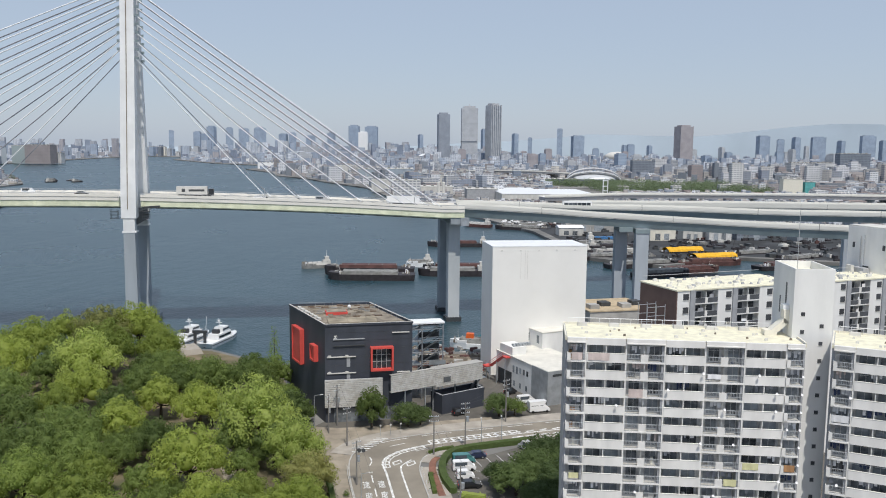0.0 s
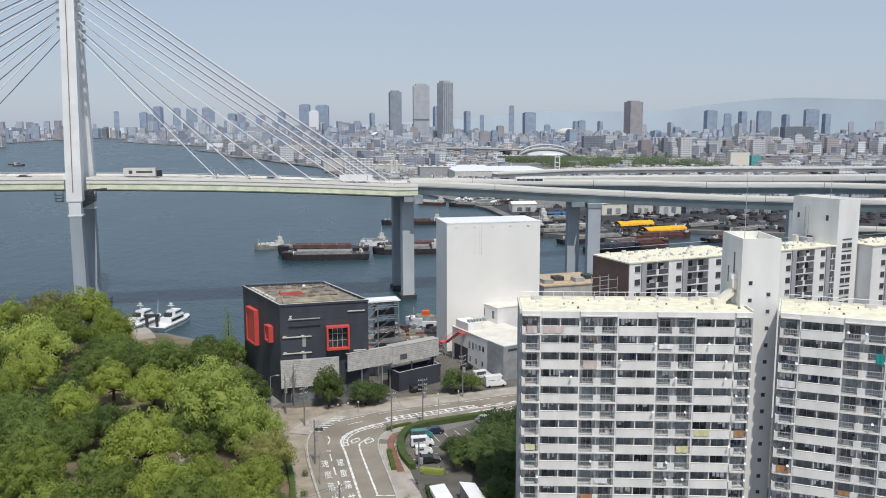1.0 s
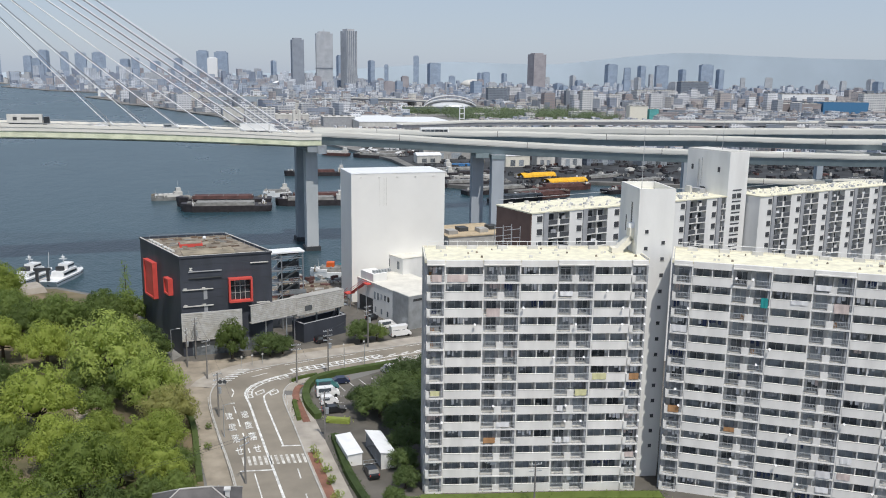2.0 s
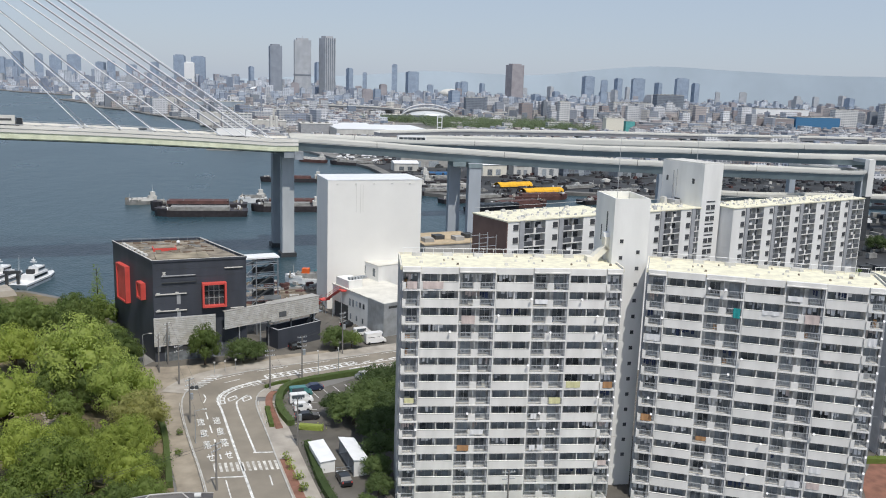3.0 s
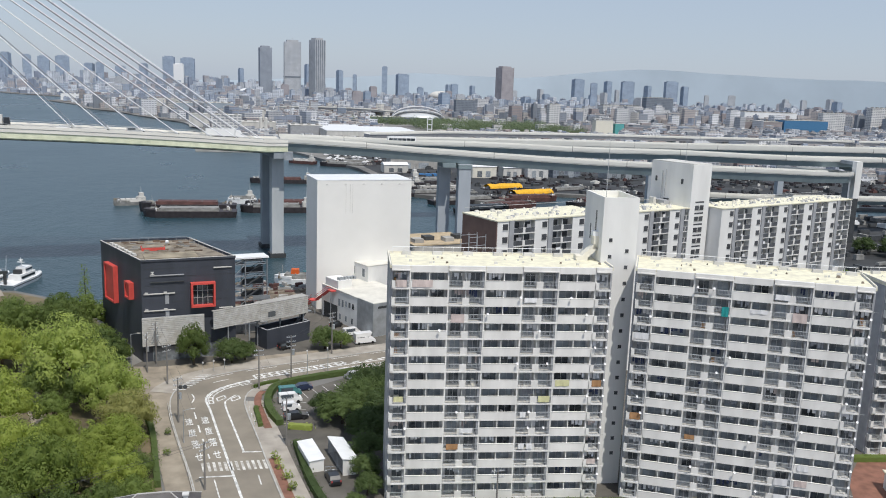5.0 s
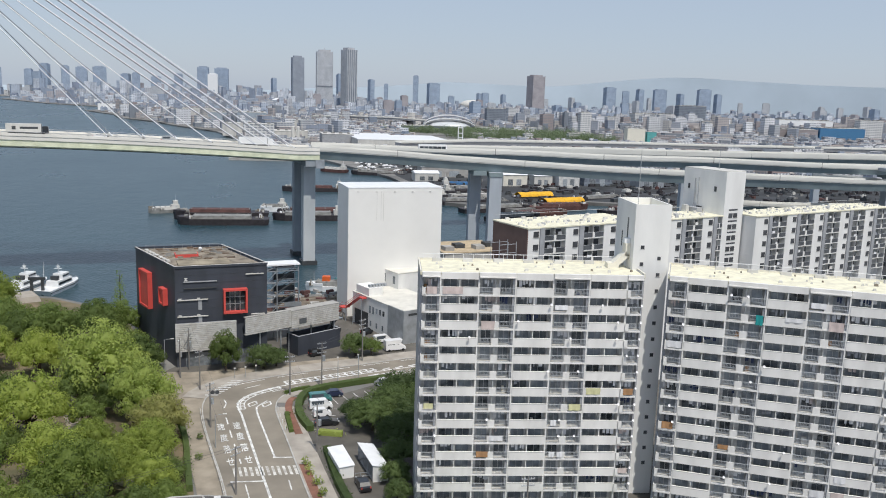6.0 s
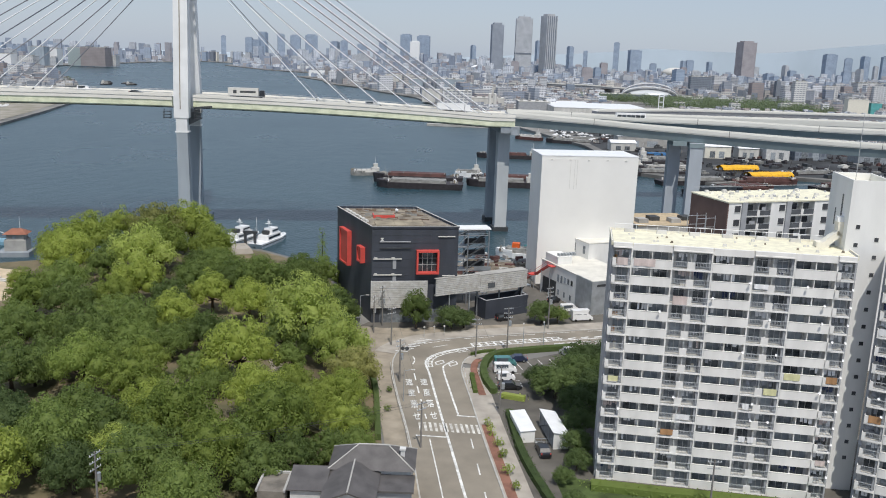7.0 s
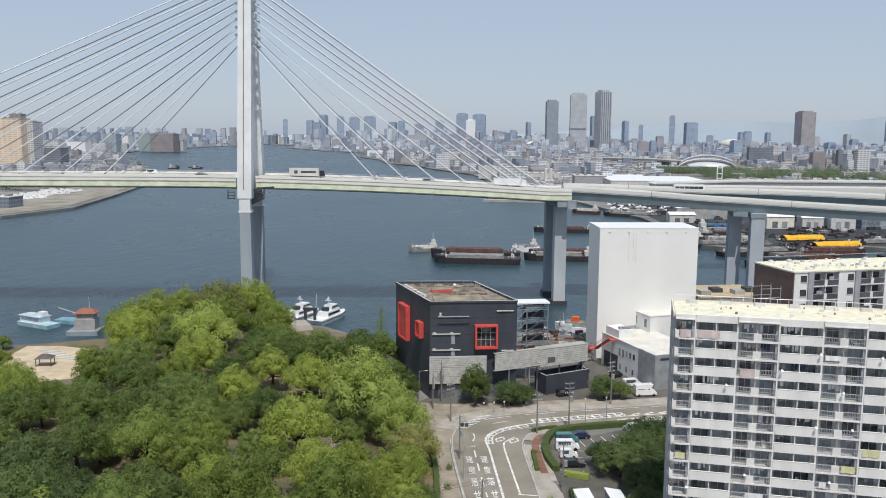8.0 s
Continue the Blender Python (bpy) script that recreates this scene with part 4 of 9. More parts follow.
    for k in range(NF):
        z = BASE + k * FL
        at("balcony_slab", slab, 0, 0, z)
        for kind, x0, x1 in BAYS:
            w = round(x1 - x0, 2)
            if kind == "wide":
                if w not in parapet:
                    parapet[w] = Geo().box(0.1, -0.12, -0.2, w - 0.1, 0.05, 1.14).box(0.1, -0.16, 1.14, w - 0.1, 0.09, 1.19).mesh("parapet", PANEL)
                at("parapet", parapet[w], x0, 0, z, "white solid balcony parapet")
                at("mid_post", midpost, (x0 + x1) / 2, 0, z)
                at("partition", partition, (x0 + x1) / 2, 0, z)
                for c in (x0 + w * 0.27, x0 + w * 0.74):
                    o = at("window", win, c - 1.0, REC - 0.04, z + 0.12)
                    f = part("window_frame", frm, None, o)
            elif kind == "rail":
                h = round((w - 1.3) / 2, 2)
                if h not in rails:
                    rails[h] = rail(h)
                    edge[w] = Geo().box(0.1, -0.1, -0.2, w - 0.1, 0.07, 0.03).mesh("slab_edge", PANEL)
                at("slab_edge", edge[w], x0, 0, z, "white slab edge")
                for a in (x0 + 0.12, x1 - 0.12 - h):
                    at("railing", rails[h], a, 0.0, z, "grey barred balcony rail")
                at("rail_panel", mid, (x0 + x1) / 2 - 0.1, 0, z, "white panel in the rail")
                at("partition", partition, (x0 + x1) / 2 - 0.1, 0, z)
                for c in (x0 + w * 0.26, x0 + w * 0.76):
                    o = at("window", win2, c - 0.78, REC - 0.04, z + 0.12)
                    part("window_frame", frm2, None, o)
            else:
                h = round(w - 0.75, 2)
                if ("e", h) not in rails:
                    rails[("e", h)] = rail(h)
                    edge[("e", w)] = Geo().box(0.05, -0.3, -0.2, w - 0.1, 0.07, 0.03).mesh("slab_edge", PANEL)
                    edge[("p", w)] = Geo().box(0, -0.3, -0.2, 0.5, -0.2, 1.12).box(0, -0.2, -0.2, 0.1, 0.6, 1.12).mesh("rail_panel", PANEL)
                at("slab_edge", edge[("e", w)], x0, 0, z, "white slab edge")
                at("railing", rails[("e", h)], x0 + 0.56, -0.2, z, "grey barred balcony rail")
                at("rail_panel", edge[("p", w)], x0 + 0.02, 0, z, "white corner panel of the balcony")
                o = at("window", win2, x0 + w / 2 - 0.6, REC - 0.04, z + 0.12)
                part("window_frame", frm2, None, o)
    return b


POSE_A = turned(17.5, 119.62, G0, -5.6)
POSE_B = turned(54.14, 116.2, G0, -25.4)
block_a = balcony_block(POSE_A)
copy_thing(block_a, POSE_B)
copy_thing(block_a, turned(105.5, 125.5, G0 - 5.2, -8))

# the white lift tower between them
DARKWIN = mat("unlit window opening", (0.07, 0.074, 0.082), 0.4, vary=0.2, spread=0.3)
TW, TD, TH = 5.6, 9.2, 46.85
stair = thing("stair_tower", "tall plain white lift and stair tower between the blocks", "stair tower", turned(50.0, 120.75, G0, -3.5))
for a in ((0, 0, TW, 0.25), (0, TD - 0.25, TW, TD), (0, 0.25, 0.25, TD - 0.25), (TW - 0.25, 0.25, TW, TD - 0.25)):
    part("shaft_wall", Geo().box(a[0], a[1], 0, a[2], a[3], TH), WHITE, stair, "plain white shaft wall")
part("shaft_roof", Geo().box(0.25, 0.25, TH - 1.3, TW - 0.25, TD - 0.25, TH - 1.1), CREAMROOF, stair, "sunk cream roof")
part("slit_window", Geo().box(-0.04, 3.0, 39.0, 0.02, 3.5, 44.4), DARKWIN, stair)
part("slit_window", Geo().box(-0.04, 5.6, 39.5, 0.02, 6.0, 42.0), DARKWIN, stair)
part("duct", Geo().beam((-2.3, 2.2, 37.1), (-0.3, 2.2, 39.0), 1.5, 0.9).box(-0.75, 1.45, 38.6, -0.02, 2.95, 40.6).box(-3.4, 1.4, 36.6, -1.6, 3.0, 37.5), CREAMWALL, stair, "cream roof duct against the tower")
part("wall_unit", Geo().box(-0.9, 1.6, 40.6, -0.02, 2.8, 41.3), BOATWHITE, stair)
pane = Geo().box(0, -0.03, 0, 0.55, 0.05, 0.55).mesh("small_window", DARKWIN)
tower_sill = Geo().box(-0.05, -0.06, -0.07, 0.6, 0.02, -0.005).mesh("window_sill", PALECON)
for x, z in [(1.15, 40.0), (1.15, 37.4)] + [(3.85, 38.3 - k * FL) for k in range(14)]:
    o = part("small_window", pane, None, stair)
    o.matrix_basis = Matrix.Translation((x, 0, z))
    part("window_sill", tower_sill, None, o)
part("mast", Geo().tube((1.6, 4.0, TH - 1.1), (1.6, 4.0, 56.0), 0.06, 0.03, 6), FRAME, stair)


# ---- rear apartment blocks ----
REARBARS = mat("dark rear balcony bars", (0.10, 0.107, 0.118), 0.5, vary=0.15, spread=0.1)


def rear_block(m, length, floors, period, first, gable, label, bal=6.0, deep=9.0, skip=8):
    b = thing("rear_apartment_block", label, "apartment block", m, "rear apartment blocks")
    h = floors * FLR
    RD = 1.3
    part("core_wall", Geo().box(0.02, RD, 0, length - 0.02, deep, h - 0.02), INNER, b, "wall behind the balconies")
    part("end_wall", Geo().box(length, 0.0, 0, length + 0.14, deep, h), WHITE, b, "white end wall")
    part("gable_wall", Geo().box(-0.2, 0.02, 0, 0.0, deep, h + 0.2), gable, b, "gable wall")
    part("roof", Geo().box(-0.3, -0.15, h, length + 0.15, deep + 0.2, h + 0.25), CREAMROOF, b, "cream roof with many small hoods")
    rnd = random.Random(int(length * 10))
    for i in range(int(length * 2.2)):
        x, y, s = rnd.uniform(0.6, length - 0.6), rnd.uniform(0.6, deep - 0.6), rnd.uniform(0.2, 0.55)
        part("roof_hood", Geo().box(x - s, y - s * 0.6, h + 0.2, x + s, y + s * 0.6, h + 0.45 + s * 0.5, 0.12), (CREAMWALL, PALECON, GREYWALL, PALECON)[i % 4], b)
    g = Geo().tube((0.2, deep, h + 1.2), (length - 0.2, deep, h + 1.2), 0.05, n=5)
    part("roof_rail", g, FRAME, b)
    win = Geo().box(0, -0.03, 0, 1.3, 0.05, 1.2).mesh("window", DARKWIN)
    sill = Geo().box(-0.06, -0.1, -0.1, 1.36, -0.035, -0.02).mesh("window_sill", PALECON)
    door = Geo().box(0, RD - 0.06, 0, bal * 0.38, RD - 0.02, 1.95).mesh("balcony_window", DARKWIN)
    deck = Geo().box(0, -0.04, -0.14, bal, RD, 0.02).mesh("balcony_slab", PANEL)
    rail = Geo().box(0, 0.0, 1.05, bal, 0.05, 1.11).box(0, 0.01, 0.05, bal, 0.04, 0.09).mesh("railing", RAIL)
    scr = Geo().box(0.02, 0.045, 0.06, bal - 0.02, 0.06, 1.04).mesh("rail_screen", REARBARS)
    mid = Geo().box(bal / 2 - 0.3, -0.03, 0.0, bal / 2 + 0.3, 0.04, 1.15).mesh("rail_panel", PANEL)
    split = Geo().box(bal / 2 - 0.04, 0.06, 0.02, bal / 2 + 0.04, RD, FLR - 0.16).mesh("partition", INNER)
    x, walls = first, [(0.0, first - 1.2)]
    while x + 1.4 < length:
        wide = min(bal, length - x) / bal
        part("fin", Geo().box(x - 1.2, -0.3, 0, x - 0.05, RD, h + 0.1), GREYWALL, b, "grey vertical shaft")
        walls.append((x + bal, min(length, x + period - 1.2) if x + period + 1.4 < length else length))
        for k in range(skip, floors):
            z = k * FLR
            for nm, me, dx, dz in (("balcony_window", door, 0.25, 0.1), ("balcony_window", door, bal * 0.56, 0.1), ("balcony_slab", deck, 0, 0), ("railing", rail, 0, 0), ("rail_screen", scr, 0, 0), ("rail_panel", mid, 0, 0), ("partition", split, 0, 0)):
                o = part(nm, me, None, b)
                o.matrix_basis = Matrix.Translation((x + dx * wide, 0, z + dz)) @ Matrix.Diagonal((wide, 1, 1, 1))
            if rnd.random() < 0.7 and wide > 0.6:
                w, q = rnd.uniform(0.5, 1.3), x + rnd.uniform(0.3, bal - 1.8)
                part("washing", Geo().box(q, 0.1, z + 0.9 - rnd.uniform(0, 0.3), q + w, 0.14, z + rnd.uniform(1.5, 1.8)), rnd.choice((BOATWHITE, BOATWHITE, PANEL, GREYWALL)), b)
        x += period
    for i, (x0, x1) in enumerate(walls):
        if x1 - x0 < 0.1:
            continue
        part("facade", Geo().box(x0, 0, 0, x1, RD, h), WHITE, b, "white facade wall")
        if x1 - x0 > 1.6:
            for k in range(skip, floors):
                o = part("window", win, None, b)
                o.matrix_basis = Matrix.Translation((x1 - 1.5, 0, k * FLR + 0.85))
                part("window_sill", sill, None, o)
    return b


rear_block(turned(44.2, 160.0, G0, 21.5), 30.0, 14, 10.1, 4.0, BROWN, "white rear apartment block with a dark brown gable end", 5.5, 12.0)
rear_block(turned(79.8, 173.6, G0, 22.0), 16.9, 14, 10.1, 5.0, WHITE, "white rear apartment block beside its lift tower", 5.5)
rear_block(turned(103.6, 179.3, G0, 21.8), 52.2, 14, 10.3, 5.4, WHITE, "long white rear apartment block with grey balcony shafts", 5.5, 8.4)
rt = thing("stair_tower", "white lift tower of the rear apartment blocks", "stair tower", turned(79.8, 173.6, G0, 22.0) @ Matrix.Translation((17.06, 0.0, 0.0)))
part("shaft", Geo().box(0, 0, 0, 6.5, 12.6, 46.8), WHITE, rt, "white shaft walls")
part("shaft_roof", Geo().box(0.1, 0.1, 46.8, 6.4, 12.5, 46.95), PALECON, rt)
for k in range(8):
    z = 18.2 + k * FLR
    for x in (1.7, 3.3):
        part("stair_window", Geo().box(x, -0.05, z - 0.35, x + 1.35, 0.02, z + 0.75), DARKWIN, rt)
    part("stair_window", Geo().box(1.7, -0.05, z + 1.35, 4.65, 0.02, z + 1.7), DARKWIN, rt)
    part("window_sill", Geo().box(1.6, -0.1, z - 0.45, 4.75, -0.02, z - 0.36), PALECON, rt)
part("side_window", Geo().box(-0.05, 2.6, 42.0, 0.02, 3.3, 43.2), DARKWIN, rt)
part("side_window", Geo().box(-0.05, 10.6, 42.0, 0.02, 11.2, 43.2), DARKWIN, rt)
part("side_window", Geo().box(-0.05, 6.6, 37.0, 0.02, 8.2, 38.2), DARKWIN, rt)
part("pipe", Geo().tube((-0.15, 8.9, 36.9), (-0.15, 8.9, 44.6), 0.12, n=6), GREYWALL, rt, "grey pipe on the shaft")
part("pipe", Geo().tube((-0.15, 7.9, 38.6), (-0.15, 7.9, 45.0), 0.09, n=6), GREYWALL, rt, "grey pipe on the shaft")
part("roof_unit", Geo().box(-2.2, 6.0, 36.85, -0.3, 9.4, 37.9, 0.1), GREYWALL, rt, "grey machine on the roof beside the shaft")
part("roof_unit", Geo().box(-3.6, 8.0, 36.85, -2.6, 9.6, 38.4, 0.1), PALECON, rt, "pale machine on the roof beside the shaft")
part("mast", Geo().tube((3, 5, 46.9), (3, 5, 56), 0.07, 0.03, 6), FRAME, rt)

# ---- charcoal hall by the water ----
FA = 12.5
black = thing("charcoal_hall", "charcoal-clad hall with vermilion framed windows and a stained flat roof", "building", turned(-27.3, 189.6, G0, FA))
BW, BD, BH = 20.2, 26.0, 22.6
plan = [(0, 0), (BW, 0), (13.4, 25.5), (-7.0, BD)]
part("hall_wall", Geo().prism(plan, 0, BH), BLACKWALL, black, "charcoal panel cladding")
part("flat_roof", Geo().prism([(0.45, 0.6), (BW - 0.8, 0.6), (12.9, 24.8), (-6.2, 25.3)], BH, BH + 0.1), ROOFDIRT, black, "brown stained flat roof")
g = Geo()
for i in range(4):
    a, b = Vector((*plan[i], BH + 0.28)), Vector((*plan[(i + 1) % 4], BH + 0.28))
    g.beam(a, b, 0.4, 0.44)
part("roof_edge", g, BLACKWALL, black, "dark roof upstand with a pale cap")
g = Geo()
for i in (0, 1, 3):
    a, b = Vector((*plan[i], BH + 0.54)), Vector((*plan[(i + 1) % 4], BH + 0.54))
    g.beam(a, b, 0.3, 0.05)
part("roof_cap", g, PALECON, black, "pale metal cap of the roof edge")
part("roof_box", Geo().box(1.2, 12, BH + 0.1, 6.4, 15.5, BH + 0.8), REDPAINT, black, "low red plant room")
part("roof_box", Geo().box(1.4, 12.2, BH + 0.8, 6.2, 15.3, BH + 0.95), ROOFDIRT, black)
part("roof_patch", Geo().box(1.0, 2.0, BH + 0.1, 12.5, 8.0, BH + 0.35), mat("tan roof sheet", (0.33, 0.285, 0.21), 0.9, vary=0.2, scale=0.3), black, "tan roof covering")
part("roof_dish", Geo().ball((7.6, 19.5, BH + 0.7), 0.45), BOATWHITE, black, "white round dish")
rnd = random.Random(8)
ROOFRUST = mat("rusty roof goods", (0.17, 0.115, 0.08), 0.9, vary=0.25, scale=0.8, second=(0.10, 0.075, 0.06))
for i in range(90):
    x, y = rnd.uniform(-3.0, BW - 7.0), rnd.uniform(8.4, BD - 2.6)
    part("roof_clutter", Geo().box(x, y, BH + 0.1, x + rnd.uniform(0.4, 2.0), y + rnd.uniform(0.2, 0.6), BH + rnd.uniform(0.2, 0.5)), rnd.choice((ROOFDIRT, ROOFRUST, ROOFDIRT, ROOFRUST, GREYDECK, ROOFDIRT)), black)
for i in range(7):
    u = 0.3 + 0.09 * i
    a = Vector(plan[0]).lerp(Vector(plan[3]), u)
    part("roof_skylight", Geo(Matrix.Translation((a.x + 1.3, a.y, BH + 0.1)) @ pose(0, 0, 0, 0, 0, 15)).box(-0.4, -0.75, 0, 0.4, 0.75, 0.45, 0.06), PALECON, black, "small pale roof light")
for i in range(6):
    part("roof_joint", Geo().box(1.0 + i * 2.3, 1.9, BH + 0.35, 1.06 + i * 2.3, 8.0, BH + 0.4), ROOFDIRT, black)
g = Geo()
for a, b in (((BW - 2.2, 3.0), (12.4, 23.6)), ((12.4, 23.6), (-4.8, 24.2))):
    g.tube((*a, BH + 1.1), (*b, BH + 1.1), 0.04, n=4)
    for k in range(9):
        q = Vector(a).lerp(Vector(b), k / 8)
        g.tube((q.x, q.y, BH + 0.1), (q.x, q.y, BH + 1.1), 0.03, n=4)
part("roof_rail", g, FRAME, black, "thin grey pipe rail on the roof")
for j in range(11):
    part("cladding_joint", Geo().box(0.02, -0.03, 2 + j * 1.9, BW - 0.02, -0.004, 2.035 + j * 1.9), DARKSTEEL, black)
for i in range(1, 9):
    part("cladding_joint", Geo().box(i * 2.3, -0.034, 9, i * 2.3 + 0.04, -0.008, BH), DARKSTEEL, black)


def red_frame(m, w, h, dep, panes, closed=False):
    e = 0.42
    f = part("red_window", Geo(m).box(0, -dep, 0, e, 0.02, h).box(w - e, -dep, 0, w, 0.02, h).box(e, -dep, 0, w - e, 0.02, e).box(e, -dep, h - e, w - e, 0.02, h), REDPAINT, black, "vermilion box window frame")
    if closed:
        part("shutter", Geo(m).box(e, -dep + 0.25, e, w - e, -dep + 0.4, h - e), REDPAINT, f, "closed vermilion shutter")
        return
    part("pane", Geo(m).box(e, -0.12, e, w - e, -0.06, h - e), CARGLASS, f)
    for i in range(1, panes):
        x = e + (w - 2 * e) * i / panes
        part("mullion", Geo(m).box(x - 0.06, -0.24, e, x + 0.06, -0.125, h - e), FRAME, f)
    for i in (1, 2):
        z = e + (h - 2 * e) * i / 3
        part("transom", Geo(m).box(e, -0.2, z - 0.05, w - e, -0.128, z + 0.05), FRAME, f)


red_frame(Matrix.Translation((10.3, 0, 12.0)), 5.3, 5.6, 1.5, 4)
side = math.degrees(math.atan2(plan[0][1] - plan[3][1], plan[0][0] - plan[3][0]))
sl = (Vector(plan[0]) - Vector(plan[3])).length
LS = Matrix.Translation((*plan[3], 0)) @ pose(0, 0, 0, 0, 0, side)
red_frame(LS @ Matrix.Translation((sl - 21.8, 0, 10.2)), 6.6, 8.7, 1.1, 3, True)
red_frame(LS @ Matrix.Translation((sl - 8.0, 0, 13.3)), 3.2, 3.8, 1.1, 2, True)
for x0, x1, z, m in ((0.4, 7.0, 15.3, PALECON), (0.4, 7.0, 11.5, PALECON), (1.8, 9.0, 19.4, GREYWALL), (1.8, 9.0, 17.9, DARKSTEEL), (15.4, 19.4, 20.6, PALECON), (16.6, 19.6, 11.2, PALECON)):
    part("ledge", Geo().box(x0, -0.3, z, x1, 0.02, z + 0.2), m, black, "narrow metal ledge")
part("vent_grille", Geo().box(1.8, -0.06, 18.1, 9.0, 0.0, 19.4), BLACKWALL, black, "dark vent grille")
for z in (15.5, 11.7):
    for x in (0.6, 4.6):
        part("bracket", Geo().box(x, -0.3, z, x + 0.7, -0.02, z + 0.3), PALECON, black)
for z in (13.0, 9.4):
    part("wall_panel", Geo().box(4.9, -0.08, z, 5.7, 0.0, z + 2.2), GREYWALL, black)
part("emblem", Geo().box(2.0, -0.08, 20.2, 2.7, -0.01, 20.4).box(2.2, -0.08, 19.9, 2.5, -0.01, 20.2).box(2.0, -0.08, 19.7, 2.7, -0.01, 19.9), PALECON, black, "small pale emblem")
part("entrance", Geo().box(2, -0.05, 0, BW - 2, 0.0, 3.2), WINDOW, black, "dark glazed ground floor")
# louvred screens: one on the hall, one on the raised walkway
def louvres(parent, x0, x1, z0, z1):
    """A run of flat slats on a backing frame."""
    part("screen_frame", Geo().box(x0, 0.12, z0, x1, 0.3, z1), GREYWALL, parent)
    n = int((z1 - z0) / 0.42)
    slat = Geo().box(x0, -0.05, 0.0, x1, 0.118, 0.35).mesh("slat", LOUVRE)
    for i in range(n):
        part("slat", slat, None, parent).matrix_basis = Matrix.Translation((0, 0, z0 + i * (z1 - z0) / n))


screen = thing("louvre_screen", "grey louvred screen wall along the front of the hall", "screen", turned(-27.6, 188.6, G0, FA))
louvres(screen, 0.3, 13.6, 3.8, 10.3)
WALK = turned(-12.24, 190.47, G0, 34.0)
walkway = thing("raised_walkway", "grey louvred raised walkway box on slim posts", "walkway", WALK @ Matrix.Translation((12.25, 0.0, 0.0)))
louvres(walkway, 0.0, 13.8, 6.5, 10.7)
part("box", Geo().box(0.05, 0.31, 6.5, 13.7, 2.6, 10.6), LOUVRE, walkway, "pale grey louvred box")
part("roof_slab", Geo().box(0.0, -0.1, 10.7, 13.9, 2.7, 10.82), CONCRETE, walkway)
part("wall_grid", Geo().box(2.2, -0.14, 7.3, 4.2, -0.06, 8.6), RAILGLASS, walkway, "dark grille in the slats")
for x, y in ((0.6, 1.9), (7.0, 1.9), (12.9, 1.9), (12.9, 0.6)):
    part("post", Geo().box(x - 0.15, y, 0, x + 0.15, y + 0.3, 6.5), GALV, walkway)
for z in (6.6, 7.9, 9.2):
    part("landing_rail", Geo().box(13.8, 0.4, z + 1, 15.3, 0.46, z + 1.06).box(13.8, 2.2, z + 1, 15.3, 2.26, z + 1.06).box(15.24, 0.46, z + 1, 15.3, 2.2, z + 1.06), GALV, walkway)
part("landing_floor", Geo().box(13.8, 0.4, 6.5, 15.3, 2.26, 6.65), GALV, walkway)
part("stair_flight", Geo().beam((14.6, 2.0, 6.4), (8.4, 2.0, 0.6), 1.1, 0.3), DARKSTEEL, walkway)
link = thing("covered_link", "grey louvred link between the hall and the walkway", "walkway", WALK)
louvres(link, 0.0, 12.2, 6.95, 11.0)
part("roof_slab", Geo().box(0.0, -0.04, 11.0, 12.1, 1.0, 11.1), CONCRETE, link, "pale flat roof")
part("floor_slab", Geo().box(0.0, 0.31, 6.95, 12.2, 0.9, 7.1), CONCRETE, link)
for x in (4.0, 9.6):
    part("post", Geo().box(x - 0.12, 0.4, 0, x + 0.12, 0.64, 6.95), GALV, link)
# open steel stair tower at the hall's flank
sc = thing("steel_stair", "galvanised open steel stair tower with a pale top deck", "stair", turned(-8.6, 207.6, G0, FA + 3))
STAIRSTEEL = mat("weathered stair steel", (0.34, 0.36, 0.39), 0.5, metal=0.4, vary=0.12)
for i in (0, 3.0, 8.4):
    for j in (0, 4.0):
        part("post", Geo().box(i - 0.13, j - 0.13, 0, i + 0.13, j + 0.13, 19.4), STAIRSTEEL, sc)
for k in range(1, 7):
    z = k * 3.0
    part("landing", Geo().box(-0.1, -0.1, z - 0.12, 8.5, 0.25, z + 0.06).box(-0.1, 3.75, z - 0.12, 8.5, 4.1, z + 0.06).box(-0.1, 0.25, z - 0.06, 3.0, 3.75, z), STAIRSTEEL, sc)
    part("brace", Geo().beam((0, -0.05, z), (3.0, -0.05, z + (3.0 if k < 6 else 1.3)), 0.16, 0.16), GALV, sc)
    part("brace", Geo().beam((3.0, 4.05, z), (8.4, 4.05, z + (3.0 if k < 6 else 1.3)), 0.14, 0.14), DARKSTEEL, sc)
    # dark panel added behind the flights to make the inside look dim
    part("mesh_panel", Geo().box(3.1, 3.7, z + 0.1, 8.3, 3.74, z + 1.5), DARKSTEEL, sc, "dark back panel for the dim inside")
    if k < 6:
        part("flight", Geo().beam((3.3, 1.5, z), (8.1, 1.5, z + 3.0), 1.2, 0.2), DARKSTEEL, sc)
    for q in (0.45, 0.95):
        part("guard", Geo().box(3.0, -0.12, z + q, 8.4, -0.06, z + q + 0.08), GALV, sc)
part("side_landing", Geo().box(4.6, -0.9, 9.0, 8.9, -0.1, 9.15).box(4.6, -0.95, 9.15, 8.9, -0.9, 10.1), GALV, sc, "grey side landing")
part("top_deck", Geo().box(-0.4, -0.4, 19.4, 8.8, 4.4, 19.75), BOATWHITE, sc, "white top deck")
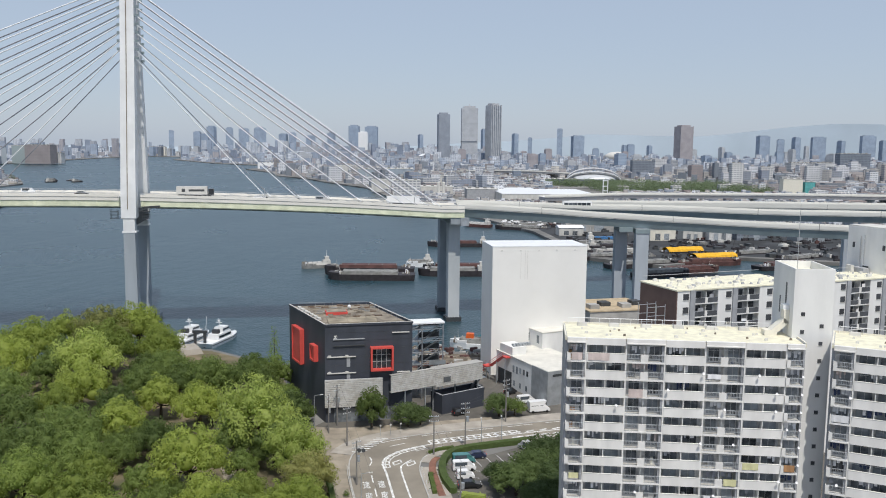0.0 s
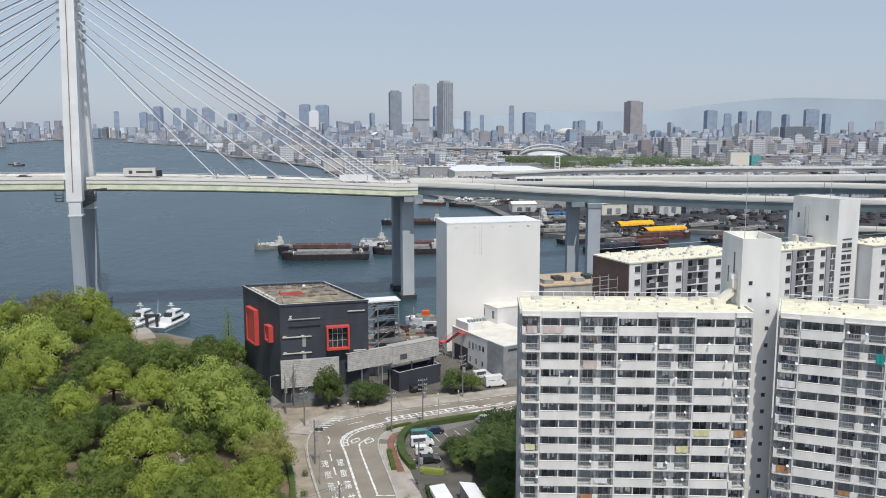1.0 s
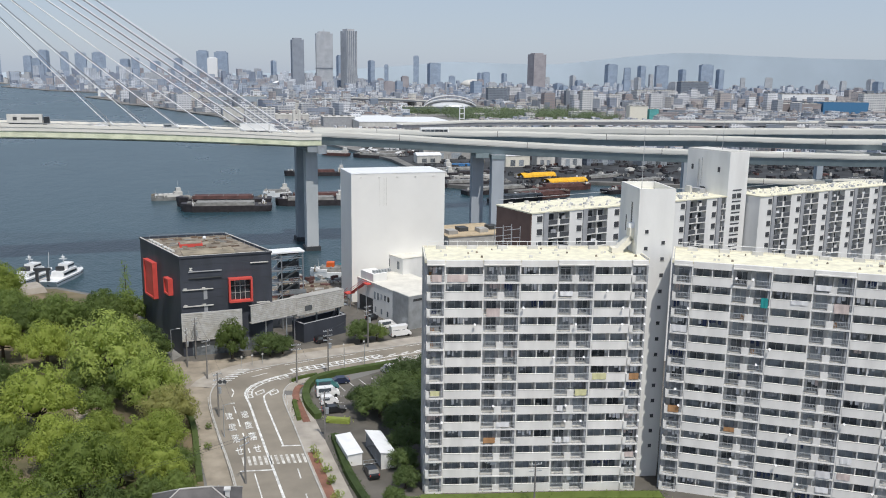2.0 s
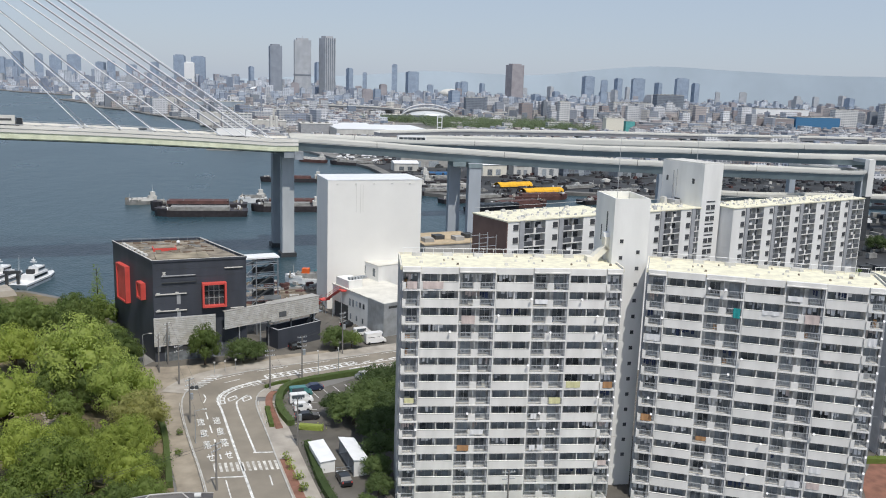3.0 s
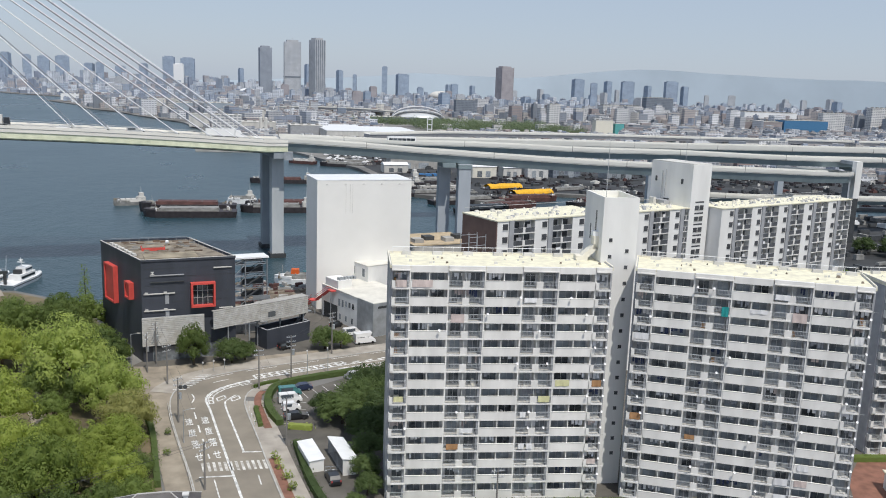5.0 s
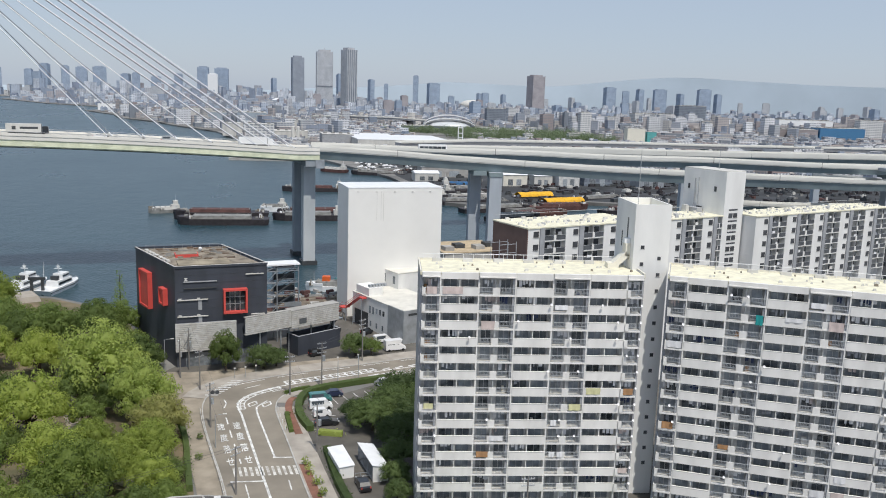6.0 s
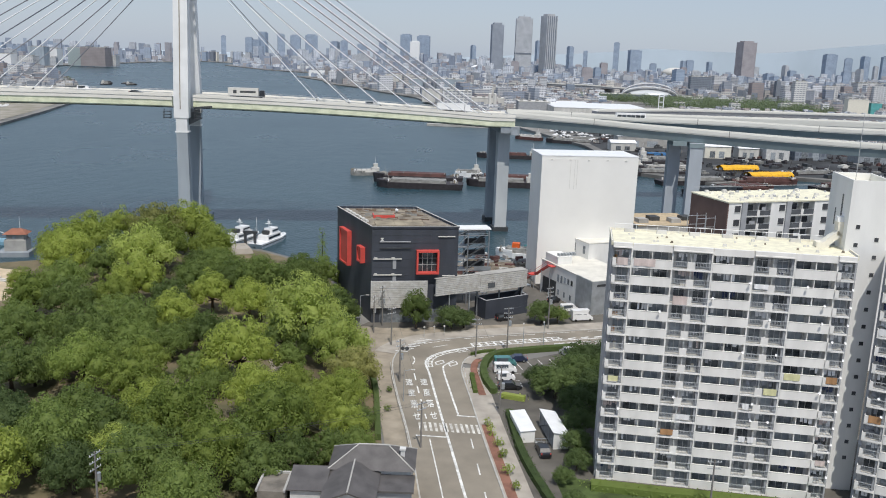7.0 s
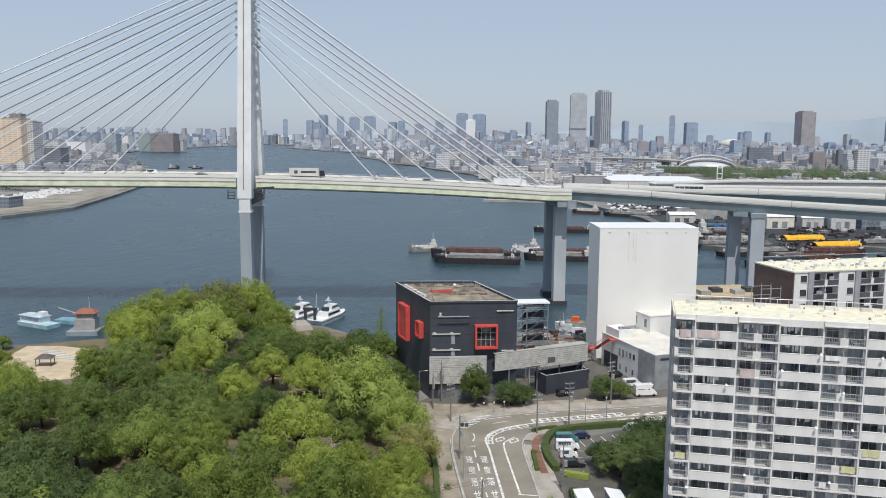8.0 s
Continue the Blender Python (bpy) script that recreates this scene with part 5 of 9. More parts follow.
# dark yard wall box
yard = thing("yard_enclosure", "dark grey walled yard enclosure beside the road", "enclosure", turned(-0.55, 196.4, G0, 35.5))
for a in ((0, 0, 12.6, 0.3), (0, 0.3, 0.3, 4.4), (12.3, 0.3, 12.6, 4.4), (0, 4.4, 12.6, 4.7)):
    part("wall", Geo().box(a[0], a[1], 0, a[2], a[3], 4.7), BLACKWALL, yard, "dark rendered wall")
    part("wall_cap", Geo().box(a[0] - 0.04, a[1] - 0.04, 4.7, a[2] + 0.04, a[3] + 0.04, 4.78), GREYWALL, yard)
part("yard_floor", Geo().box(0.3, 0.3, 0, 12.3, 4.4, 0.9), CONCRETE, yard)

# ---- tall white box and its low neighbours ----
WB = 9.5
white = thing("white_hall", "tall windowless white warehouse box", "warehouse", turned(12.9, 232.0, G0, WB))
part("box_wall", Geo().box(0, 0, 0, 27.0, 14.0, 36.0), mat("smooth white cladding", (0.81, 0.80, 0.77), 0.7, vary=0.02, scale=0.15), white, "plain white cladding walls")
part("coping", Geo().box(-0.06, -0.06, 36.0, 27.06, 14.06, 36.25), BOATWHITE, white)
for i in range(5):
    part("lamp", Geo().box(2.4 + i * 5.2, -0.2, 35.0, 2.9 + i * 5.2, 0.0, 35.14), PALECON, white)
for i in (8.0, 9.2, 9.9):
    part("downpipe", Geo().box(i, -0.06, 27, i + 0.07, 0.0, 35), PALECON, white)
CREAMSHEET = mat("cream sheet roofing", (0.68, 0.66, 0.60), 0.8, vary=0.08, scale=0.3)
low = thing("low_warehouse", "white two-storey warehouse with a grey end wall", "warehouse", turned(25.4, 204.1, G0, 26.4))
part("wall", Geo().box(0, 7.4, 0, 14, 25.4, 8.4), WHITE, low, "white side wall")
part("end_wall", Geo().box(-0.04, -0.04, 0, 14, 7.4, 8.6), GALV, low, "grey metal-clad end")
part("roof", Geo().box(-0.1, 7.2, 8.4, 14.1, 25.5, 8.65).box(0.1, 0.1, 8.6, 13.9, 7.2, 8.7), CREAMSHEET, low, "pale flat roof")
part("roof_house", Geo().box(0.3, 17.5, 8.65, 4.6, 24, 10.8), WHITE, low, "white roof plant room")
for i in range(5):
    part("window", Geo().box(-0.05, 9.0 + i * 1.7, 5.0 - (i > 2) * 0.5, 0.02, 9.9 + i * 1.7, 6.4), WINDOW, low)
for i in range(3):
    part("window", Geo().box(-0.05, 9.5 + i * 3.0, 1.0, 0.02, 10.2 + i * 3.0, 2.4), WINDOW, low)
part("loading_bay", Geo().box(-0.06, 17.2, 0.0, 0.02, 24.2, 4.2), DARKSTEEL, low, "dark open loading bay")
part("sign_bar", Geo().box(1.4, -0.1, 7.2, 5.2, -0.05, 7.8), DARKSTEEL, low, "dark lettering bar")
for i in range(6):
    part("roof_unit", Geo().box(1.0 + i * 0.9, 18.0, 10.8, 1.6 + i * 0.9, 19.2, 11.5), GALV, low)
steps = thing("red_stair", "red painted steel outside stair against the white wall", "stair", turned(25.4, 204.1, G0, 26.4))
part("flight", Geo().beam((-1.0, 19.6, 8.2), (-1.0, 26.6, 4.0), 1.1, 0.35), REDPAINT, steps)
part("flight", Geo().beam((-1.0, 28.2, 4.0), (-1.0, 33.4, 0.2), 1.1, 0.3), REDPAINT, steps)
for k in (0.55, 1.1):
    part("handrail", Geo().beam((-1.6, 28.2, 4.0 + k), (-1.6, 33.4, 0.2 + k), 0.08, 0.08), REDPAINT, steps)
part("landing", Geo().box(-2.8, 26.2, 3.8, -0.4, 28.2, 4.05).box(-1.6, 17.8, 8.0, -0.1, 19.6, 8.25), REDPAINT, steps)
for k in (0.55, 1.1):
    part("handrail", Geo().beam((-1.6, 19.6, 8.2 + k), (-1.6, 26.6, 4.0 + k), 0.08, 0.08).beam((-1.6, 17.8, 8.2 + k), (-1.6, 19.6, 8.2 + k), 0.08, 0.08), REDPAINT, steps)
for y in (18.0, 22.5, 26.4, 28.0):
    part("post", Geo().box(-1.65, y, 0, -1.5, y + 0.15, 3.9 + (28 - y) * 0.4), GALV, steps)
upper = thing("upper_warehouse", "plain white warehouse box with a roof ledge", "warehouse", turned(26.6, 227.6, G0, 26.4))
part("wall", Geo().box(0, 0, 0, 16, 10.5, 13.0), WHITE, upper, "white wall")
part("roof", Geo().box(-0.1, -0.1, 13.0, 16.1, 10.6, 13.2), CREAMSHEET, upper, "cream flat roof")
for y in (1.6, 6.6):
    part("window", Geo().box(-0.05, y, 9.8, 0.02, y + 1.2, 12.0), WINDOW, upper)
rh = thing("quay_shed", "low tan-roofed quay shed behind the white box", "shed", turned(49.5, 286, G0, 15))
part("wall", Geo().box(0, 0, 0, 24, 21, 7.4), CONCRETE, rh)
part("roof", Geo().box(-0.3, -0.3, 7.4, 24.3, 21.3, 7.8), mat("tan sheet roof", (0.50, 0.40, 0.27), 0.85, vary=0.12), rh, "tan flat roof")
for i in range(4):
    part("roof_unit", Geo().box(1.5 + i * 6, 3 + i % 2 * 4, 7.8, 5.0 + i * 6, 7 + i % 2 * 4, 9.2), DARKSTEEL if i % 2 else CONCRETE, rh)
cage = thing("steel_cage", "rusty lattice cage on the block's flank roof", "cage", turned(38.4, 159.4, G0, 21.5))
for i in (0, 2, 4):
    for j in (0, 3):
        part("post", Geo().box(i - 0.05, j - 0.05, 24, i + 0.05, j + 0.05, 34), FRAME, cage)
for k in range(6):
    part("rail", Geo().box(-0.05, -0.05, 25 + k * 1.7, 4.05, 0.05, 25.1 + k * 1.7).box(-0.05, 2.95, 25 + k * 1.7, 4.05, 3.05, 25.1 + k * 1.7), FRAME, cage)
part("stand", Geo().box(-0.5, -0.5, 0, 4.5, 3.5, 24), BROWN, cage)

# ---- tiled house below ----
house = thing("tiled_house", "grey-tiled house with hipped main roof and white walls", "house", turned(-21.2, 107.0, G0, 3))


def hip(x0, y0, x1, y1, z0, z1, cut):
    w = (y1 - y0) / 2
    return Geo().put([(x0, y0, z0), (x1, y0, z0), (x1, y1, z0), (x0, y1, z0), (x0 + cut, y0 + w, z1), (x1 - cut, y0 + w, z1)],
                     [(3, 2, 1, 0), (0, 1, 5, 4), (1, 2, 5), (2, 3, 4, 5), (3, 0, 4)])


part("wall", Geo().box(0.6, 0.6, 0, 11.6, 6.6, 5.4), PLASTER, house)
roof = part("roof", hip(0, 0, 12.2, 7.2, 5.4, 7.6, 4.0), TILE, house, "dark grey tiled hip roof")
g = Geo().tube((4, 3.6, 7.66), (8.2, 3.6, 7.66), 0.14, n=6)
for a, b in (((0, 0, 5.45), (4, 3.6, 7.66)), ((0, 7.2, 5.45), (4, 3.6, 7.66)), ((12.2, 0, 5.45), (8.2, 3.6, 7.66)), ((12.2, 7.2, 5.45), (8.2, 3.6, 7.66))):
    g.tube(a, b, 0.1, n=6)
part("ridge", g, CONCRETE, roof, "pale ridge tiles")
part("chimney", Geo().box(10.0, 2.6, 6.2, 10.6, 3.2, 7.4).box(9.85, 2.45, 7.4, 10.75, 3.35, 7.6), PLASTER, house, "small pale roof vent")
part("front_wall", Geo().put([(0.6, -7.4, 0), (6.8, -7.4, 0), (6.8, -7.4, 4.9), (3.7, -7.4, 6.1), (0.6, -7.4, 4.9), (0.6, 0.5, 0), (6.8, 0.5, 0), (6.8, 0.5, 4.9), (3.7, 0.5, 6.1), (0.6, 0.5, 4.9)],
                             [(0, 1, 2, 3, 4), (9, 8, 7, 6, 5), (1, 6, 7, 2), (0, 4, 9, 5)]), PLASTER, house, "white gabled front wall")
part("front_roof", Geo().put([(0.0, -8.0, 4.75), (3.7, -8.0, 6.15), (7.4, -8.0, 4.75), (0.0, 1.0, 4.75), (3.7, 1.0, 6.15), (7.4, 1.0, 4.75), (0.0, -8.0, 4.95), (3.7, -8.0, 6.38), (7.4, -8.0, 4.95), (0.0, 1.0, 4.95), (3.7, 1.0, 6.38), (7.4, 1.0, 4.95)],
                             [(0, 3, 4, 1), (1, 4, 5, 2), (6, 7, 10, 9), (7, 8, 11, 10), (0, 1, 7, 6), (1, 2, 8, 7), (0, 6, 9, 3), (2, 5, 11, 8)]), TILE, house, "dark grey tiled gable roof")
part("ridge", Geo().tube((3.7, -8.1, 6.45), (3.7, 1.2, 6.45), 0.13, n=6), CONCRETE, house)
part("window", Geo().box(3.6, -7.5, 2.4, 5.8, -7.42, 4.0), WINDOW, house)
part("side_wing", Geo().box(-4.4, -4.4, 0, 0.6, 0.2, 4.6), PLASTER, house, "white side wing")
part("wing_roof", Geo().put([(-4.8, -4.8, 4.6), (0.4, -4.8, 4.6), (0.4, 0.6, 5.5), (-4.8, 0.6, 5.5), (-4.8, -4.8, 4.75), (0.4, -4.8, 4.75), (0.4, 0.6, 5.65), (-4.8, 0.6, 5.65)],
                            [(3, 2, 1, 0), (4, 5, 6, 7), (0, 1, 5, 4), (1, 2, 6, 5), (2, 3, 7, 6), (3, 0, 4, 7)]), TILE, house)
ANNEX = mat("mossy annex render", (0.205, 0.185, 0.16), 0.9, vary=0.2, scale=0.5)
part("flat_annex", Geo().box(-8.6, -5.5, 0, -4.9, -0.4, 4.8), ANNEX, house, "grey concrete annex")
part("annex_edge", Geo().box(-8.8, -5.7, 4.8, -8.5, -0.2, 5.1).box(-8.5, -0.5, 4.8, -4.8, -0.2, 5.1).box(-5.1, -5.7, 4.8, -4.8, -0.5, 5.1), CONCRETE, house)
part("annex_window", Geo().box(-7.2, -5.55, 1.6, -5.6, -5.48, 3.0), WINDOW, house)
part("side_roof", Geo().box(7.0, -4.2, 4.4, 12.2, 0.5, 4.7), TILE, house)
part("side_room", Geo().box(7.3, -3.8, 0, 11.8, 0.4, 4.4), GREYWALL, house)
piece("roof_aerial", Geo(turned(-21.2, 107.0, G0, 3)).tube((8.9, 7.9, 0), (8.9, 7.9, 5.6), 0.06).box(8.1, 7.86, 4.6, 9.7, 7.92, 4.66).box(8.3, 7.86, 5.1, 9.5, 7.92, 5.16).box(8.2, 7.86, 4.1, 9.6, 7.92, 4.16), GALV, "galvanised television aerial mast by the house", "aerial")

# ---- trees and hedges ----
def leaves(g, rng, centres, radii, per, size, flat=0.85, low=-0.45):
    """Leaf sprays over a heap of rounded clumps."""
    for (cx, cy, cz), r in zip(centres, radii):
        k = int(per * r * r)
        d = rng.normal(size=(k, 3))
        d /= np.linalg.norm(d, axis=1)[:, None]
        d = d[d[:, 2] > low]
        p = np.array((cx, cy, cz)) + d * np.array((r, r, r * flat)) * rng.uniform(0.74, 1.32, (len(d), 1))
        nrm = d * 0.6 + rng.normal(size=d.shape) * 0.30 + np.array((0, 0, 0.5))
        nrm /= np.linalg.norm(nrm, axis=1)[:, None]
        t = np.cross(nrm, rng.normal(size=d.shape))
        t /= np.linalg.norm(t, axis=1)[:, None] + 1e-9
        b = np.cross(nrm, t)
        s = size * rng.uniform(0.6, 1.25, (len(d), 1))
        q = np.stack([p - t * s, p - b * s * 0.62 + nrm * s * 0.12, p + t * s, p + b * s * 0.62 - nrm * s * 0.1], 1)
        base = len(g.v)
        g.v += [tuple(v) for v in q.reshape(-1, 3)]
        g.f += [tuple(range(base + 4 * i, base + 4 * i + 4)) for i in range(len(d))]
    return g


def crown_shape(rng, spread, height, dense):
    """Small leafy clumps over the domes of a few great boughs: place, radius, and the bough's heart."""
    turn = rng.uniform(0, 6.28)
    boughs = [(0.0, 0.0, 0.66 * height, 0.56 * spread)]
    for i in range(5):
        a = turn + i * 1.2566 + rng.uniform(-0.25, 0.25)
        q = rng.uniform(0.46, 0.60)
        boughs.append((q * spread * math.cos(a), q * spread * math.sin(a), rng.uniform(0.48, 0.64) * height, rng.uniform(0.36, 0.47) * spread))
    for i in range(5):
        a = turn + 0.6 + i * 1.2566 + rng.uniform(-0.3, 0.3)
        boughs.append((0.72 * spread * math.cos(a), 0.72 * spread * math.sin(a), rng.uniform(0.34, 0.46) * height, rng.uniform(0.24, 0.34) * spread))
    out = []
    for k, (bx, by, bz, br) in enumerate(boughs):
        n = max(8, int(dense * br * br))
        for i in range(n):
            cz = 1 - 1.45 * (i + 0.5) / n
            a = i * 2.39996 + k
            r = math.sqrt(max(0, 1 - cz * cz))
            d = np.array((r * math.cos(a), r * math.sin(a), cz)) + rng.normal(size=3) * 0.10
            c = np.array((bx, by, bz)) + d * np.array((br, br, br * 0.82)) * rng.uniform(0.80, 1.02)
            if any(np.linalg.norm((c - np.array(o[:3])) / np.array((1, 1, 0.82))) < o[3] * 0.80 for m, o in enumerate(boughs) if m != k):
                continue
            out.append((c, rng.uniform(0.65, 1.2) * 0.165 * spread, np.array((bx, by, bz))))
    return boughs, out


def crown_mesh(rng, boughs, clumps, count, size, leaf):
    """Leaf sprays over the clumps, shaded as the rounded clumps they make up, round a leafy core."""
    total = sum(r * r for _, r, _ in clumps)
    vs, ns = [], []
    for c, r, heart in clumps:
        k = max(8, int(count * r * r / total))
        d = rng.normal(size=(k, 3)) + np.array((0, 0, 0.35))
        d /= np.linalg.norm(d, axis=1)[:, None]
        p = c + d * np.array((r, r, r * 0.8)) * rng.uniform(0.86, 1.12, (k, 1))
        out = p - heart
        out /= np.linalg.norm(out, axis=1)[:, None] + 1e-9
        soft = d * 0.70 + out * 0.5 + rng.normal(size=d.shape) * 0.09
        soft /= np.linalg.norm(soft, axis=1)[:, None]
        face = soft + rng.normal(size=d.shape) * 0.22
        face /= np.linalg.norm(face, axis=1)[:, None]
        t = np.cross(face, rng.normal(size=d.shape))
        t /= np.linalg.norm(t, axis=1)[:, None] + 1e-9
        b = np.cross(face, t)
        s = size * rng.uniform(0.6, 1.3, (k, 1))
        vs.append(np.stack([p - t * s, p - b * s * 0.6, p + t * s, p + b * s * 0.6], 1).reshape(-1, 3))
        ns.append(np.repeat(soft, 4, axis=0))
    v, n = np.concatenate(vs), np.concatenate(ns)
    faces = [tuple(range(4 * i, 4 * i + 4)) for i in range(len(v) // 4)]
    core = Geo()
    for x, y, z, r in boughs:
        core.ball((x, y, z), r * 0.64, 0.8, 8, 5, 0.08)
    cv = np.array(core.v)
    cn = np.concatenate([(cv[i * 34:(i + 1) * 34] - np.array(b[:3])) for i, b in enumerate(boughs)])
    cn /= np.linalg.norm(cn, axis=1)[:, None] + 1e-9
    base = len(v)
    faces += [tuple(i + base for i in f) for f in core.f]
    me = bpy.data.meshes.new("crown")
    me.from_pydata([tuple(q) for q in np.concatenate([v, cv])], [], faces)
    me.polygons.foreach_set("use_smooth", [True] * len(me.polygons))
    me.materials.append(leaf)
    me.normals_split_custom_set_from_vertices([tuple(q) for q in np.concatenate([n, cn])])
    me.update()
    return me


def tree(seed, spread, height, leaf, dense=2.3, count=6700, size=0.19, label=""):
    rng = np.random.default_rng(seed)
    random.seed(seed)
    boughs, clumps = crown_shape(rng, spread, height, dense)
    t = thing("tree", label, "tree", group="park trees")
    g = Geo()
    top = Vector((0.1, 0.05, height * 0.3))
    g.tube((0, 0, -0.3), top, 0.40 * spread / 5, 0.27 * spread / 5, 8)
    for x, y, z, r in boughs[:8]:
        c = Vector((x, y, z))
        m = top.lerp(c, 0.5) + Vector((0, 0, -0.4))
        g.tube(top, m, 0.17, 0.12, 6)
        g.tube(m, c, 0.12, 0.05, 5)
    part("trunk", g, BARK, t, "dark brown trunk and limbs")
    part("crown", crown_mesh(rng, boughs, clumps, count, size, leaf), leaf, t, "dense rounded leafy crown")
    return t


def inside(x, y, poly):
    hit = False
    for (ax, ay), (bx, by) in zip(poly, poly[1:] + poly[:1]):
        if (ay > y) != (by > y) and x < (bx - ax) * (y - ay) / (by - ay) + ax:
            hit = not hit
    return hit


KINDS = [
    tree(1, 6.0, 10.4, LEAF_A, label="broad camphor tree with bright green rounded crown"),
    tree(2, 6.6, 11.4, LEAF_A, label="broad camphor tree with bright green rounded crown"),
    tree(3, 5.5, 9.4, LEAF_C, label="dark green oak tree with dense crown"),
    tree(4, 6.2, 10.0, LEAF_C, label="dark green oak tree with dense crown"),
    tree(5, 6.6, 11.6, LEAF_B, label="large tree with yellow-green fresh foliage"),
    tree(6, 5.6, 10.0, LEAF_A, label="broad camphor tree with bright green rounded crown"),
    tree(7, 6.2, 10.8, LEAF_D, label="broad tree with yellowish flowering crown"),
    tree(8, 6.0, 9.6, LEAF_F, label="deep green evergreen tree with dense crown"),
]
PARK = [(-28.5, 168), (-26, 146), (-22.5, 130), (-21, 122), (-30, 116), (-36, 100), (-50, 84), (-130, 70), (-160, 110), (-160, 148), (-128, 150), (-112, 166), (-107, 182), (-108, 200), (-114, 214), (-122, 230), (-108, 248), (-96, 256),
        (-88, 244), (-84, 222), (-64, 214), (-52, 224), (-44, 222), (-42, 208), (-36, 196), (-31, 184)]
PATHLINE = smooth_path([(-54, 196), (-52, 190), (-47.5, 176), (-41.8, 159), (-36, 146), (-30, 135), (-23, 129)], 2)
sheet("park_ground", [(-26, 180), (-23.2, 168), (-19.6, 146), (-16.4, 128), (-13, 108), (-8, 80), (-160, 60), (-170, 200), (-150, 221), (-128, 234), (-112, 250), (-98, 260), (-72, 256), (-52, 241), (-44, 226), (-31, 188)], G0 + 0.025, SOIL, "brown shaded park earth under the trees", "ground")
piece("park_path", ribbon(Geo(), shifted(PATHLINE, -1.3), shifted(PATHLINE, 1.3), G0 + 0.04), TANPAVE, "pale sandy footpath between the park trees", "path", kind="structure")
FIXED = [(4, -37.9, 168.4, 1.4, 0), (4, -28.6, 157.5, 1.02, 1), (6, -24.0, 146.5, 0.86, 2), (0, -46.1, 147.8, 1.25, 4), (4, -71.1, 138.1, 1.05, 2), (5, -60.9, 135.4, 1.0, 1), (1, -47.1, 119.3, 1.08, 2), (0, -32.5, 121, 1.15, 3), (5, -22.4, 126, 0.74, 1),
         (4, -54.2, 113.1, 0.62, 1), (3, -84.0, 137, 1.0, 3), (7, -85.0, 125, 1.2, 0), (7, -78.5, 113.5, 1.15, 2), (7, -71, 113, 1.0, 4), (0, -113, 214, 1.3, 3), (1, -114.6, 232, 1.3, 4), (5, -113.6, 249, 1.25, 5), (6, -99.5, 243, 1.5, 2), (0, -92, 250, 1.52, 0.5), (1, -80, 233, 1.1, 1.2),
         (4, -90.1, 210, 1.4, 1), (0, -88.2, 187, 0.9, 2), (3, -93.9, 178, 1.05, 2), (5, -103.4, 180, 1.1, 1), (2, -58.1, 203, 1.15, 0), (3, -48.2, 207.5, 1.08, 2), (1, -54.3, 183, 0.95, 1), (5, -68, 172, 1.05, 3), (3, -92.8, 156, 1.05, 1), (2, -80.5, 158, 1.1, 2),
         (3, -69.8, 154, 0.95, 4), (2, -53.8, 146, 0.7, 5), (3, -58.1, 165, 0.85, 0), (0, -121.7, 175, 0.85, 5), (3, -106.3, 154, 1.0, 2), (2, -44.5, 186, 0.72, 1), (3, -36.8, 190, 0.62, 3), (5, -65.7, 191, 1.0, 0.5), (2, -50, 217, 0.95, 0), (3, -65, 206, 0.9, 4), (2, -74, 186, 0.95, 5), (3, -74, 203, 0.95, 1),
         (1, -39, 133, 0.86, 1), (3, -63.6, 159.6, 0.7, 2), (2, -82.5, 141.8, 0.74, 1), (3, -48.6, 142.0, 0.6, 4), (2, -104.6, 158.4, 0.66, 3), (3, -75.2, 146.0, 0.7, 0), (7, -57.0, 105.6, 0.8, 2), (3, -66.5, 168.0, 0.62, 1), (2, -62.2, 171.0, 0.66, 3), (3, -54.0, 191.0, 0.66, 2), (2, -98.5, 237.5, 0.9, 4), (3, -88.0, 161.5, 0.8, 0), (2, -106.0, 181.5, 0.6, 1), (0, -54, 125, 0.9, 2), (5, -27.5, 136.5, 0.72, 0), (1, -24.0, 136.8, 0.74, 2), (4, -21.4, 127.6, 0.5, 2), (3, -25.2, 141.6, 0.52, 4), (2, -24.8, 152.0, 0.5, 1), (3, -20.4, 131.0, 0.46, 0), (2, -27.0, 163.0, 0.55, 3), (3, -19.6, 121.5, 0.5, 3), (2, -27.5, 112.5, 0.8, 1), (3, -36.0, 116.0, 0.8, 2), (0, -34.5, 141, 0.7, 2), (2, -38, 154, 0.66, 1), (1, -29, 129.5, 0.72, 3), (2, -23.0, 116.5, 0.7, 3), (0, -39, 110, 1.0, 3), (2, -31, 108, 0.85, 4), (3, -47, 106, 1.05, 5), (2, -64, 122, 0.95, 1), (7, -75, 119.5, 0.9, 2), (0, -122, 228, 1.15, 2), (5, -118.5, 200, 0.6, 4), (5, -63, 146, 0.85, 2), (2, -82, 145, 0.9, 4), (2, -100, 166, 0.9, 3),
         (3, -80, 170, 0.95, 5), (2, -78, 216, 0.95, 2), (3, -104, 196, 1.0, 0), (2, -101, 212, 1.0, 1), (2, -104, 226, 1.1, 3)]
rng = random.Random(21)
spots = [(x, y) for _, x, y, _, _ in FIXED]
placed = list(FIXED)
tries = 0
